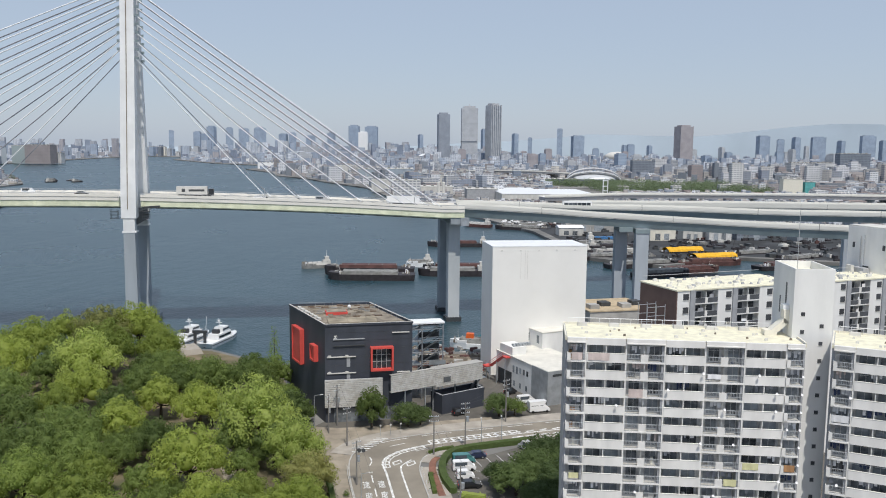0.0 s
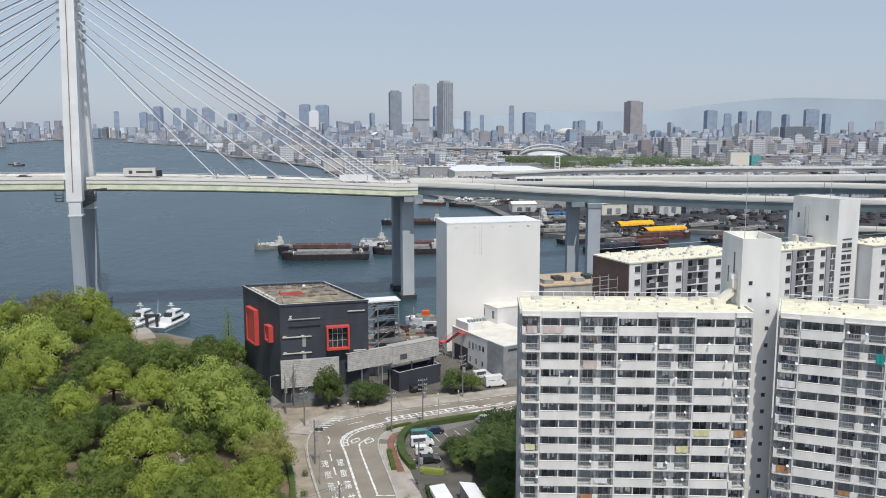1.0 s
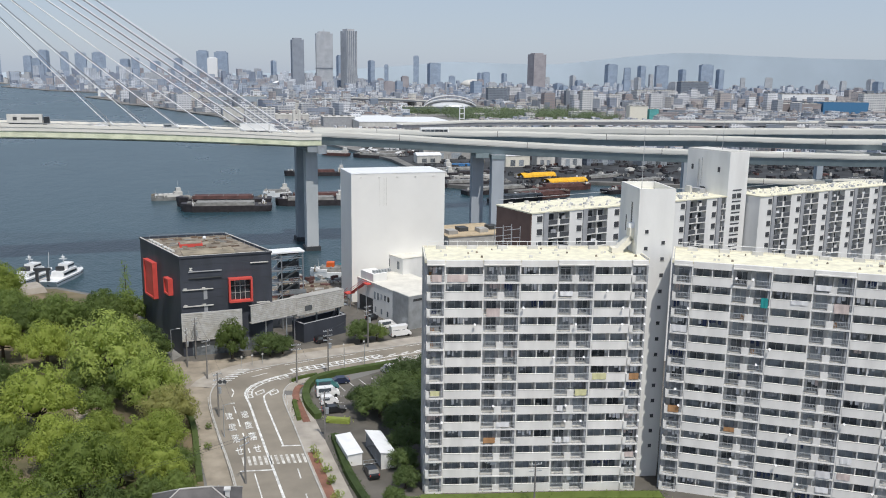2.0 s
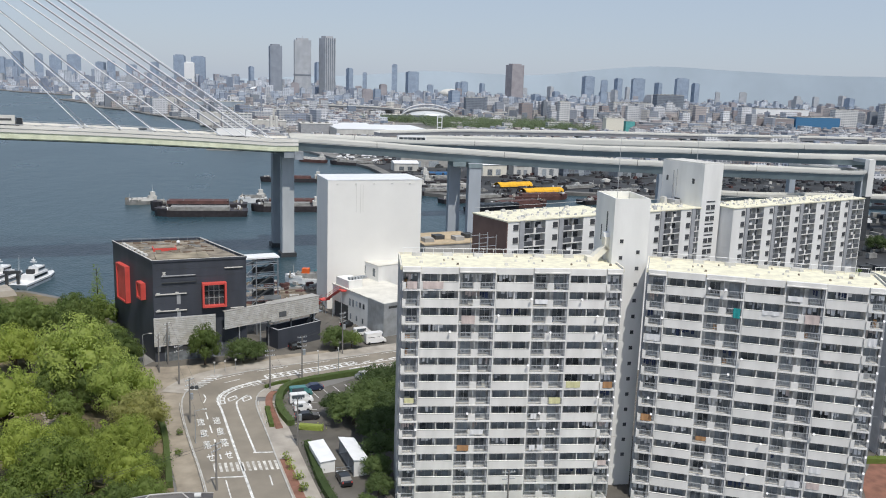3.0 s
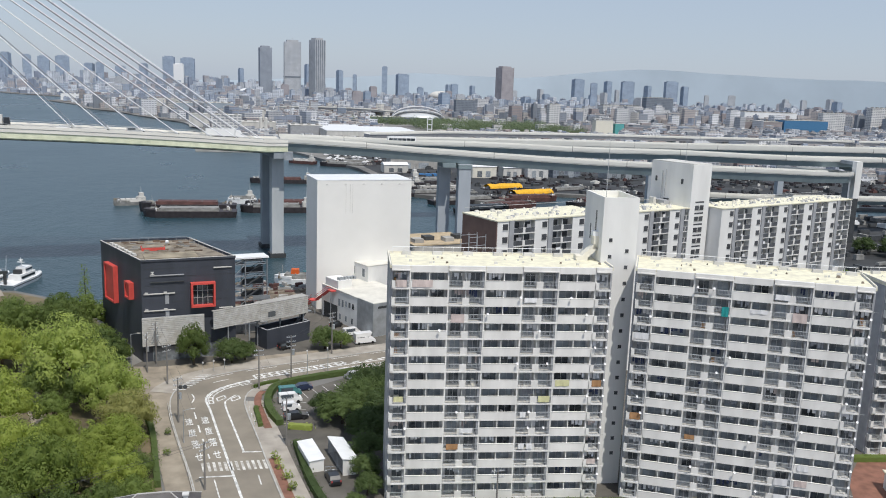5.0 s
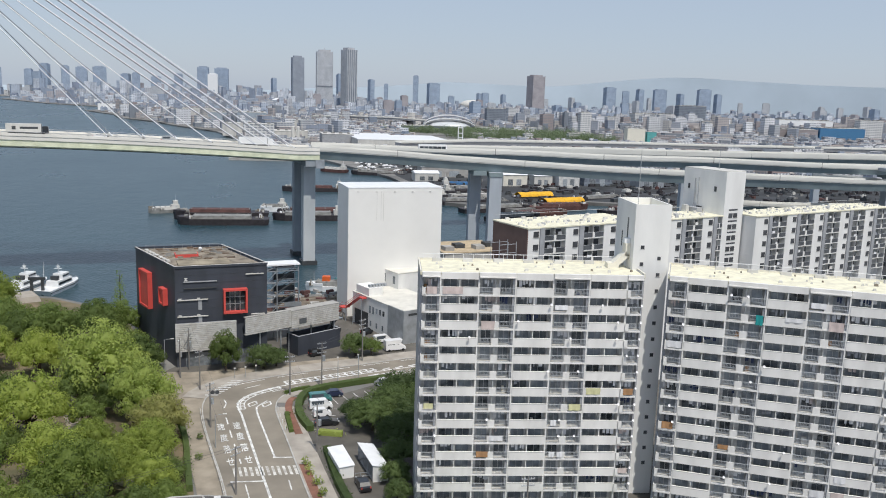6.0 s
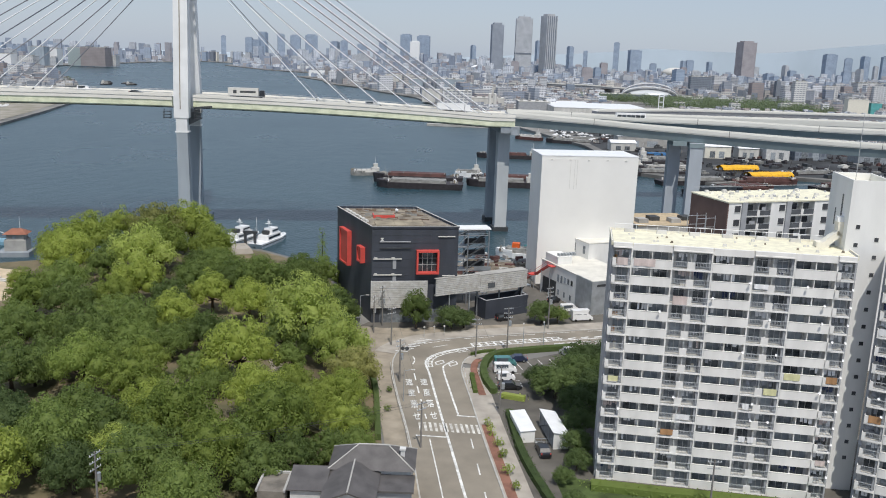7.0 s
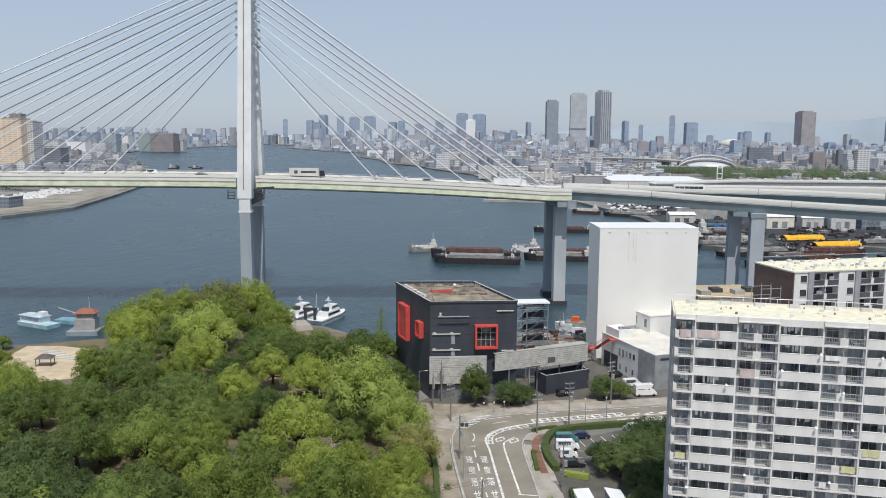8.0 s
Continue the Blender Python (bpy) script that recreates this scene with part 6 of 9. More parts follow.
while len(placed) < 127 and tries < 9000:
    tries += 1
    x, y = rng.uniform(-160, -17), rng.uniform(70, 258)
    kind = rng.choices(range(6), (3, 2, 6, 6, 0.5, 2))[0]
    if not inside(x, y, PARK) or min((x - a) ** 2 + (y - b) ** 2 for a, b in spots) < (27 if kind in (2, 3) else 58) or min((q - Vector((x, y))).length for q in PATHLINE) < 1.6:
        continue
    spots.append((x, y))
    placed.append((kind, x, y, (rng.uniform(0.85, 1.08) if kind in (2, 3) else rng.uniform(1.05, 1.38)) * (0.72 if x < -98 and 152 < y < 212 else 1.0), rng.uniform(0, 6.28)))
first = {}
for kind, x, y, s, a in placed:
    m = Matrix.Translation((x, y, G0)) @ Matrix.Rotation(a, 4, "Z") @ Matrix.Diagonal((s * 0.94, s * 0.94, s * 1.1, 1))
    if kind in first:
        copy_thing(KINDS[kind], m)
    else:
        first[kind] = m


def street_tree(x, y, s, kind, a=0.0, tall=1.0):
    o = copy_thing(KINDS[kind], Matrix())
    o.matrix_basis = Matrix.Translation((x, y, G0)) @ Matrix.Rotation(a, 4, "Z") @ Matrix.Diagonal((s, s, s * tall, 1))
    o["group"] = "street trees"


for x, y, s, kind, a in ((-8.2, 187.6, 0.64, 7, 2), (-5.4, 189.0, 0.48, 7, 0), (13.0, 195.6, 0.62, 7, 1), (16.8, 196.4, 0.44, 3, 2), (10.5, 154, 0.55, 7, 4),
                        (-33.0, 189.5, 0.5, 3, 3), (-36, 196.5, 0.5, 2, 1), (-39, 205, 0.5, 3, 1),
                        (250, 298, 0.9, 7, 1), (243, 306, 0.8, 7, 2), (258, 306, 1.0, 7, 4), (246, 288, 0.7, 7, 3), (160, 236, 1.0, 3, 1), (172, 240, 1.0, 2, 2), (184, 246, 0.9, 3, 4), (-140.5, 195.5, 0.62, 0, 2), (-153, 216, 0.45, 2, 2), (-62, 219, 0.85, 3, 1), (-70, 216, 0.9, 2, 3), (-76, 222, 0.85, 3, 5), (-56, 213, 0.8, 2, 0.5), (-79, 230, 0.9, 2, 2), (16.4, 134, 0.55, 7, 1), (15.4, 127.5, 0.45, 7, 2), (14.8, 121.5, 0.4, 7, 5), (12.5, 117, 0.3, 7, 1), (13.5, 109, 0.36, 7, 3)):
    street_tree(x, y, s, kind, a)
for x, y, s, kind, a in ((13.4, 150, 0.85, 7, 0), (18.2, 156.5, 0.9, 7, 2), (22.5, 149, 1.0, 7, 3), (17.2, 142.5, 0.8, 7, 5), (20.4, 164.5, 0.85, 7, 1), (26.5, 158, 1.0, 7, 1), (27, 168, 0.9, 7, 3)):
    street_tree(x, y, s, kind, a, 0.8)
street_tree(-16.4, 186.8, 0.68, 2, 1.0, 1.55)
for kind, m in first.items():
    KINDS[kind].matrix_world = m
part_spruce = thing("conifer", "small dark conifer by the water", "tree", turned(-45.5, 222, G0, 0))
part("trunk", Geo().tube((0, 0, 0), (0, 0, 14.5), 0.25, 0.05, 6), BARK, part_spruce)
rg = np.random.default_rng(3)
part("crown", leaves(Geo(), rg, [(rg.uniform(-0.3, 0.3), rg.uniform(-0.3, 0.3), 6 + i * 0.9) for i in range(11)], [1.9 - i * 0.13 for i in range(11)], 40, 0.24), LEAF_C, part_spruce, "dark pointed crown")


def hedge(name, pts, w, h, leaf, label, seed):
    """A clipped hedge: a rounded core under a skin of leaf sprays."""
    rg = np.random.default_rng(seed)
    path = smooth_path(pts, 0.7)
    cs = [(p.x + rg.uniform(-0.1, 0.1), p.y + rg.uniform(-0.1, 0.1), G0 + h * 0.5) for p in path]
    g = leaves(Geo(), rg, cs, [w * 0.62] * len(cs), 34 / w, 0.17, h / w * 0.85, -0.3)
    g.sweep([(p.x, p.y, G0) for p in path], [(-w * 0.42, 0), (w * 0.42, 0), (w * 0.40, h * 0.86), (-w * 0.40, h * 0.86)])
    return piece(name, g, leaf, label, "hedge")


hedge("hedge", [(1.9, 150.5), (0.2, 156.5), (-0.3, 163), (0.8, 168.6), (3.4, 172.0), (10, 175.0), (18.5, 178.0)], 1.7, 1.3, LEAF_F, "clipped green hedge round the car park", 5)
hedge("hedge", [(4.6, 141.5), (5.4, 134), (6.4, 126.5), (8.0, 119), (10.5, 110)], 1.5, 1.2, LEAF_F, "clipped green hedge beside the pavement", 6)
hedge("hedge", [(3.4, 149.0), (7.6, 147.8)], 1.3, 1.1, LEAF_B, "short hedge with yellow-green top", 7)
hedge("hedge", [(16.5, 116.4), (26, 115.4), (36, 114.6), (46, 113.6), (53, 112.6)], 2.4, 1.2, LEAF_C, "planted green border along the block", 8)
hedge("hedge", [(-23.4, 159.5), (-21.4, 153.1), (-19.9, 146.3), (-18.6, 138.3), (-17.0, 128.0)], 1.2, 1.3, LEAF_F, "shaggy dark shrub border between the park and the pavement", 14)
hedge("hedge", [(-2.6, 159), (-1.6, 150)], 1.0, 0.9, LEAF_C, "low clipped green roadside hedge", 9)
hedge("hedge", [(-3.0, 170.6), (-1.0, 172.3), (2.0, 173.6)], 0.9, 0.8, LEAF_C, "low roadside hedge inside the bend", 10)
sheet("grass_verge", [(11, 120), (16, 118.6), (54, 115.6), (54, 111.8), (20, 113.0), (13, 108)][::-1], G0 + 0.05, GRASS, "rough green verge before the block", "grass")
for i, (x, y, r, leaf) in enumerate(((1.6, 132.5, 0.9, LEAF_B), (2.6, 128.2, 1.0, LEAF_B), (3.4, 124.5, 0.9, LEAF_A), (0.9, 136, 0.8, LEAF_A), (4.2, 119, 1.0, LEAF_B), (5.2, 114, 0.9, LEAF_A), (-17.9, 148.5, 0.8, LEAF_C), (-16.8, 139.5, 0.8, LEAF_C), (31.5, 113.4, 1.0, LEAF_C))):
    rg = np.random.default_rng(40 + i)
    cs = [(x + rg.uniform(-0.5, 0.5) * r, y + rg.uniform(-0.5, 0.5) * r, G0 + rg.uniform(0.4, 1.3) * r) for _ in range(6)]
    piece("shrub", leaves(Geo(), rg, cs, [r * 0.6] * 6, 110, 0.16).tube((x, y, G0), (x, y, G0 + r), 0.06, 0.03, 5), leaf, "rounded garden shrub beside the pavement", "shrub", "roadside shrubs")

# ---- distant hills, city and harbour ----
crest = [(-4900, 30), (-2600, 34), (-600, 40), (200, 76), (635, 107), (806, 126), (1126, 124), (1448, 122), (1741, 155), (2062, 189), (2330, 201), (2905, 187), (3506, 183), (3859, 188), (4900, 170)]
hp = smooth_path([(a, b) for a, b in crest], 120)
nh = len(hp)
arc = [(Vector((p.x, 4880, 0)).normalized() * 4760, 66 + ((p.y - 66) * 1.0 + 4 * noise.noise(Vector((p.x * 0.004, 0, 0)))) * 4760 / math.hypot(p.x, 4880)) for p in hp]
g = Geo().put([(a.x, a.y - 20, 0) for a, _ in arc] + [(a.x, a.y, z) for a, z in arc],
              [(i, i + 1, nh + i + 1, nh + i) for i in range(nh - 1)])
piece("backdrop", g, HILLHAZE, "wooded hills on the horizon, coloured pale blue for haze", "hills", kind="structure", smooth=True)
rng = random.Random(7)
near_city, far_city, mid_city = Geo(), Geo(), Geo()
CLEAR = [(40, 860, 210, 1120), (215, 1560, 360, 1730), (640, 1640, 830, 1790), (440, 1140, 520, 1210), (870, 1340, 1060, 1420), (150, 1080, 480, 1560), (-980, 1180, -790, 1420), (180, 1380, 360, 1560), (0, 860, 60, 1060), (-1300, 1980, -1040, 2420)]
houses = []
for i in range(23000):
    az, inv = radians(rng.uniform(-37, 45)), rng.uniform(1 / 4700, 1 / 760) ** 1.0
    d = 1 / inv
    x, y = math.sin(az) * d, math.cos(az) * d
    if not (inside(x, y, FAR_R) or inside(x, y, FAR_L)) or any(a < x < c and b < y < e for a, b, c, e in CLEAR) or (x < -380 and y < 1150) or (x < -100 and y < 1500 and x > -500):
        continue
    if any(inside(x + a, y + b, q) == False for q in [FAR_R if x > -1040 and inside(x, y, FAR_R) else FAR_L] for a, b in ((25, 0), (-25, 0), (0, -30))):
        continue
    w, q = rng.uniform(5, 13) * (1 + d / 4500), rng.uniform(6, 11) * (1 + d / 5000)
    h = rng.choice((4, 5, 6, 6, 7, 8, 9, 10, 12)) * rng.uniform(0.8, 1.2)
    if d > 1500 and rng.random() < 0.07:
        h = rng.uniform(14, 26)
    if d > 2400 and rng.random() < 0.06:
        h = rng.uniform(20, 34)
    mid = x > 430 and y < 1800
    if mid and rng.random() < 0.35:
        continue
    if mid:
        h = rng.choice((5, 6, 7, 8, 9, 10, 12, 15) if y < 1360 else (8, 10, 12, 15, 18, 24, 30, 36)) * rng.uniform(0.8, 1.1)
        w *= rng.choice((1.0, 1.3, 2.0))
    elif d < 1200:
        h = min(h, 9)
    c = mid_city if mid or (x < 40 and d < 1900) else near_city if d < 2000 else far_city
    if not mid and d < 1150 and x > 40 and len(houses) < 290:
        c = Geo()
        houses.append(c)
    c.m = turned(x, y, 2.0, rng.choice((3, 3, 18, -20, 48)) + rng.uniform(-4, 4))
    c.box(-w / 2, -q / 2, 0, w / 2, q / 2, h)
    if rng.random() < 0.45:
        a = rng.uniform(0.15, 0.3)
        c.box(-w * a, -q * a, h, w * a, q * a, h + rng.uniform(1.5, 3.5))
for i in range(2600):
    az, d = radians(rng.uniform(-37, 4)), rng.uniform(2300, 4700)
    x, y = math.sin(az) * d, math.cos(az) * d
    if not (inside(x, y - 40, FAR_R) or (inside(x, y, FAR_L) and inside(x + 40, y, FAR_L))) or any(a < x < c and b < y < e for a, b, c, e in CLEAR):
        continue
    w, q, h = rng.uniform(10, 30), rng.uniform(10, 20), rng.choice((6, 8, 9, 11, 14, 18, 22, 32)) * rng.uniform(0.7, 1.2) * (1.0 if d < 3300 else 1.9)
    far_city.m = turned(x, y, 2.0, rng.uniform(-30, 40))
    far_city.box(-w / 2, -q / 2, 0, w / 2, q / 2, h)
for i in range(420):
    t = rng.random()
    ax, ay = (-72, 1050), (-378, 1840)
    x, y = lerp(ax[0], ay[0], t) + rng.uniform(-40, 150), lerp(ax[1], ay[1], t) + rng.uniform(-40, 60)
    if not inside(x - 14, y - 14, FAR_R):
        continue
    w, q, h = rng.uniform(5, 24), rng.uniform(6, 18), rng.choice((4, 6, 8, 10, 14, 18, 24)) * rng.uniform(0.8, 1.1)
    mid_city.m = turned(x, y, 2.0, rng.choice((22, 24, 112)) + rng.uniform(-5, 5))
    mid_city.box(-w / 2, -q / 2, 0, w / 2, q / 2, h)
    if rng.random() < 0.3:
        mid_city.tube((0, 0, h), (rng.uniform(-1, 6), 0, h + rng.uniform(5, 16)), 0.7, 0.4, 5)
for i in range(260):
    x, y = rng.uniform(-860, -630), rng.uniform(1170, 1460)
    if not inside(x + 8, y, FAR_L) or x < -815 + (y - 1240) * 0.3:
        continue
    w, q, h = rng.uniform(4, 13), rng.uniform(4, 10), rng.choice((2, 3, 3, 4, 5, 7))
    mid_city.m = turned(x, y, 2.0, rng.uniform(-30, 60))
    mid_city.box(-w / 2, -q / 2, 0, w / 2, q / 2, h)
for c in houses:
    piece("city_house", c, CITY, "small pale city building beyond the harbour", "building", "harbour quarter buildings")
piece("city_quarter", near_city, CITY, "dense low pale city houses and flats", "city", kind="stuff")
CITYMID = facade_mat("mixed harbour facades", [(0.407, 0.420, 0.449), (0.543, 0.550, 0.567), (0.291, 0.320, 0.374), (0.417, 0.380, 0.374), (0.640, 0.650, 0.685), (0.272, 0.310, 0.385), (0.194, 0.220, 0.257), (0.436, 0.420, 0.407), (0.679, 0.690, 0.717), (0.301, 0.260, 0.257)], (0.19, 0.21, 0.24), 3.0, 4.2, 0.42)
piece("harbour_quarter", mid_city, CITYMID, "dense mid-rise harbour quarter of mixed colours", "city", kind="stuff")
piece("distant_city", far_city, CITYHAZE, "grey city reaching to the horizon, haze in its colours", "city", kind="stuff")


PALEF = facade_mat("pale flats", [(0.62, 0.61, 0.58), (0.60, 0.60, 0.60)], (0.20, 0.22, 0.25), 3.0, 4.5, 0.5)
DARKF = facade_mat("dark glazed offices", [(0.22, 0.25, 0.29), (0.20, 0.23, 0.27)], (0.12, 0.14, 0.18), 3.6, 3.0, 0.6)


def high_rise(x, y, w, q, h, ang, material, label, category="tower", crown=0.0, group=""):
    k = min(1.0, 4400 / math.hypot(x, y))
    x, y, w, h = x * k, y * k, w * k, 66 + (h - 66) * k
    t = thing("high_rise", label, category, turned(x, y, 2.0, ang), group)
    part("shaft", Geo().box(-w / 2, -q / 2, 0, w / 2, q / 2, h), material, t)
    part("plant_floor", Geo().box(-w * 0.36, -q * 0.36, h, w * 0.36, q * 0.36, h + max(3, h * 0.035)), material, t)
    for s in (-1, 1):
        part("corner_pier", Geo().box(s * w / 2 - 0.9, -q / 2 - 0.9, 0, s * w / 2 + 0.9, -q / 2 + 0.9, h + 1), material, t)
    if crown:
        part("mast", Geo().box(-0.7, -0.7, h, 0.7, 0.7, h + crown), material, t)
    return t


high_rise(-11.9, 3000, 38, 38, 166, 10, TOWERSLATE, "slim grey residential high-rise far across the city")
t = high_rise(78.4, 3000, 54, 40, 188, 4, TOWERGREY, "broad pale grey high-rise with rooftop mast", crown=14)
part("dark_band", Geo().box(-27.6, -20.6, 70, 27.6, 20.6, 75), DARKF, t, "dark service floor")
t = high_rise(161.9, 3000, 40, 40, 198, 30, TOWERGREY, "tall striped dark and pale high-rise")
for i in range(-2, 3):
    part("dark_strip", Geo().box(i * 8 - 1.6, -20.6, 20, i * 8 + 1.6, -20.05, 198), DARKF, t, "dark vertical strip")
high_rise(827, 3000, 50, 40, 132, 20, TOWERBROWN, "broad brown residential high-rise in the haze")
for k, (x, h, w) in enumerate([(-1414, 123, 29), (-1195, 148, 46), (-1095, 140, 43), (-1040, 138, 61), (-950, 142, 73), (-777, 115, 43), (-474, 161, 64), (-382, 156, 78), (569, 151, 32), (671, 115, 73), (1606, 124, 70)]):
    high_rise(x, 4400 - (k % 3) * 40, w * 0.8, 34, 66 + (h - 66) * 0.88, rng.uniform(-15, 25), TOWERBLUE, "office tower on the skyline, toned blue-grey for haze", group="skyline towers")
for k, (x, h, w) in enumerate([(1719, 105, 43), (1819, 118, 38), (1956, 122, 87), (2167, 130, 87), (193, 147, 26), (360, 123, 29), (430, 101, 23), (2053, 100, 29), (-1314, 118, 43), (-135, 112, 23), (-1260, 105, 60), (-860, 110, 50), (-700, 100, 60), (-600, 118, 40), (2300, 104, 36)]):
    high_rise(x, 4420 + (k % 3) * 50, w * 0.76, 34, 66 + (h - 66) * 0.9, rng.uniform(-15, 25), TOWERBLUE, "office tower on the skyline, toned blue-grey for haze", group="skyline towers")
high_rise(-413, 4250, 44, 40, 116, 0, BOATWHITE, "white tapering tower on the skyline")
rngb = random.Random(12)
for k in range(86):
    az = radians(rngb.uniform(-34, 42))
    d = rngb.uniform(2300, 4200)
    if not inside(math.sin(az) * d, math.cos(az) * d, FAR_R if az > -0.2 else FAR_L):
        continue
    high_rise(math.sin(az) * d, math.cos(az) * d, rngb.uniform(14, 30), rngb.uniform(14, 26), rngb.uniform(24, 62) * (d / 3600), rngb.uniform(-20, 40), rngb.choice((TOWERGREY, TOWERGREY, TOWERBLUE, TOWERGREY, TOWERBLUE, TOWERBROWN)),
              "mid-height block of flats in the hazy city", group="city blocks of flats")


def slab(x0, x1, y, q, h, material, label, ang=0.0, z0=2.0, roofm=None):
    t = thing("city_building", label, "building", turned((x0 + x1) / 2, y, z0, ang))
    w = x1 - x0
    part("wall", Geo().box(-w / 2, 0, 0, w / 2, q, h), material, t)
    part("roof", Geo().box(-w / 2 - 0.3, -0.3, h, w / 2 + 0.3, q + 0.3, h + 0.6), roofm or PALECON, t)
    n = max(2, int(w / 9)) if q < 60 else 0
    for i in range(n):
        a = -w / 2 + (i + 0.3) * w / n
        part("roof_unit", Geo().box(a, q * 0.3, h + 0.6, a + w / n * 0.35, q * 0.6, h + 2.0), GREYDECK, t)
    return t


CREAMF = facade_mat("cream hotel facade", [(0.70, 0.57, 0.44), (0.70, 0.57, 0.44)], (0.46, 0.37, 0.30), 3.3, 9.0, 0.35)
# Brown lightened, with weak windows, as if seen through haze
BROWNF = facade_mat("brown brick offices paled for haze", [(0.31, 0.265, 0.27), (0.29, 0.26, 0.265)], (0.24, 0.225, 0.23), 4.0, 5.0, 0.3)
BLUEF = mat("deep blue sheet cladding", (0.06, 0.19, 0.36), 0.6, vary=0.1)
SHEDBLUE = mat("blue-grey shed cladding", (0.35, 0.41, 0.47), 0.6, vary=0.12, scale=0.1, streaks=0.2)
slab(678, 779, 1700, 20, 34, PALEF, "long grey block of flats across the harbour", 15)
slab(466, 493, 1180, 14, 21, CREAMWALL, "cream apartment building with a stair strip")
slab(498, 512, 1184, 12, 17, mat("turquoise sheet", (0.12, 0.42, 0.42), 0.7), "small building wrapped in turquoise sheeting")
slab(897, 984, 1375, 30, 24, BLUEF, "large deep blue harbour warehouse")
slab(820, 895, 1378, 30, 20, BROWNF, "brown warehouse beside the blue one")
slab(880, 990, 1480, 30, 34, BOATWHITE, "long white factory behind the blue warehouse")
slab(827, 891, 1800, 24, 52, DARKF, "dark broad office building")
slab(990, 1036, 1400, 16, 38, PALEF, "white block of flats by the harbour")
slab(1090, 1130, 1400, 16, 50, PALEF, "tall pale block of flats")
slab(392, 447, 1800, 24, 34, DARKF, "dark glazed office block near the stadium")
slab(451, 469, 1350, 14, 39, PALEF, "slim white apartment tower")
slab(515, 535, 1400, 14, 32, PALEF, "grey slim block of flats")
slab(-872, -824, 1240, 26, 78, CREAMF, "tall cream hotel block on the opposite bank")
slab(-846, -827, 1246, 14, 85, GREYDECK, "grey penthouse tower of the hotel")
slab(-824, -814, 1256, 26, 73, PALEF, "grey flank of the hotel block")
slab(-866, -818, 1335, 25, 31, DARKF, "dark low office block beside the hotel")
slab(-1136, -1067, 2300, 40, 50, BROWNF, "wide brown waterfront building")
# this glazing colour is lightened for haze too
slab(-1176, -1138, 2310, 30, 48, mat("grey-green glazing paled for haze", (0.34, 0.40, 0.41), 0.5, vary=0.1), "broad grey-green glazed waterfront building")
slab(-1212, -1180, 2260, 30, 44, BOATWHITE, "white waterfront building beside the glass one")
slab(-1226, -1184, 2200, 30, 48, SHEDBLUE, "blue-grey glazed building on the opposite bank")
for k, (a, w, h) in enumerate(((-1290, 60, 34), (-1226, 50, 30), (-1172, 34, 26))):
    slab(a, a + w, 2000 + 30 * k, 30, h, BOATWHITE if k % 2 else PALEF, "low white building on the opposite bank")
slab(-1091, -1060, 2350, 24, 29, PALEF, "pale small waterfront block")
slab(-470, -427, 622, 18, 8.5, DARKF, "dark low warehouse on the sandy bank")
slab(61, 114, 930, 130, 11, PALECON, "pale blue-grey harbour shed with white roof", 4, roofm=BOATWHITE)
slab(115, 168, 945, 110, 10, SHEDBLUE, "long blue-grey harbour warehouse", 4, roofm=BOATWHITE)
slab(24, 60, 985, 30, 13, GREYWALL, "low dark grey harbour shed", 4)
slab(60, 150, 890, 20, 6, GREYWALL, "low grey terminal building", 4)
slab(162, 236, 1400, 24, 9, DARKF, "long dark low shed", 2)
slab(-30, 8, 1010, 30, 14, PALECON, "pale silo building by the quay", 3)
slab(-62, -30, 990, 20, 22, PALEF, "pale green-grey quayside plant", 3)
for x, y, w, h in ((-100, 1120, 30, 20), (-150, 1420, 60, 26), (-200, 1500, 50, 30), (-250, 1660, 60, 22), (-310, 1790, 70, 18), (-90, 1240, 40, 34), (-60, 1180, 24, 30), (-20, 1150, 30, 26)):
    slab(x, x + w, y + 20, 24, h * 0.8, (SHEDBLUE, CONCRETE, PALECON, GREYWALL)[int(w) % 4], "plain industrial quayside building")
# the low quay that closes the channel
sheet("channel_end", [(-1294, 3660), (-1040, 3440), (-1104, 4890), (-1494, 4890)], 2.0, LAND, "flat grey quay at the end of the channel", "ground", thick=4)
rngc = random.Random(17)
for k in range(16):
    x = -1286 + k * 15.5
    slab(x, x + rngc.uniform(12, 22), 3700 + (k % 3) * 120 - (x + 1286) * 0.6, 30, rngc.uniform(12, 46), rngc.choice((PALEF, TOWERGREY, TOWERBLUE, DARKF, CREAMWALL)), "hazy building at the end of the channel")
for x, y, w in ((-460, 2080, 130), (-640, 2560, 180), (-420, 2330, 110)):
    slab(x, x + w, y, 30, 14, BOATWHITE, "long white transit shed on the far quay", roofm=BOATWHITE)
for k, x in enumerate((-9, -3)):
    piece("silo", Geo().tube((x, 985, 2), (x, 985, 22), 2.0, 1.9, 12).ball((x, 985, 22), 1.9, 0.7, 10, 5), PALECON, "pale cylindrical silo on the quay", "silo", "quay silos")
# low domed stadium with a pale arched roof
st = thing("domed_stadium", "low domed stadium with a silver arched roof", "stadium", turned(247, 1432, 2, -8))
SILVER = mat("silver roof sheet", (0.62, 0.64, 0.66), 0.4, metal=0.2, vary=0.05)


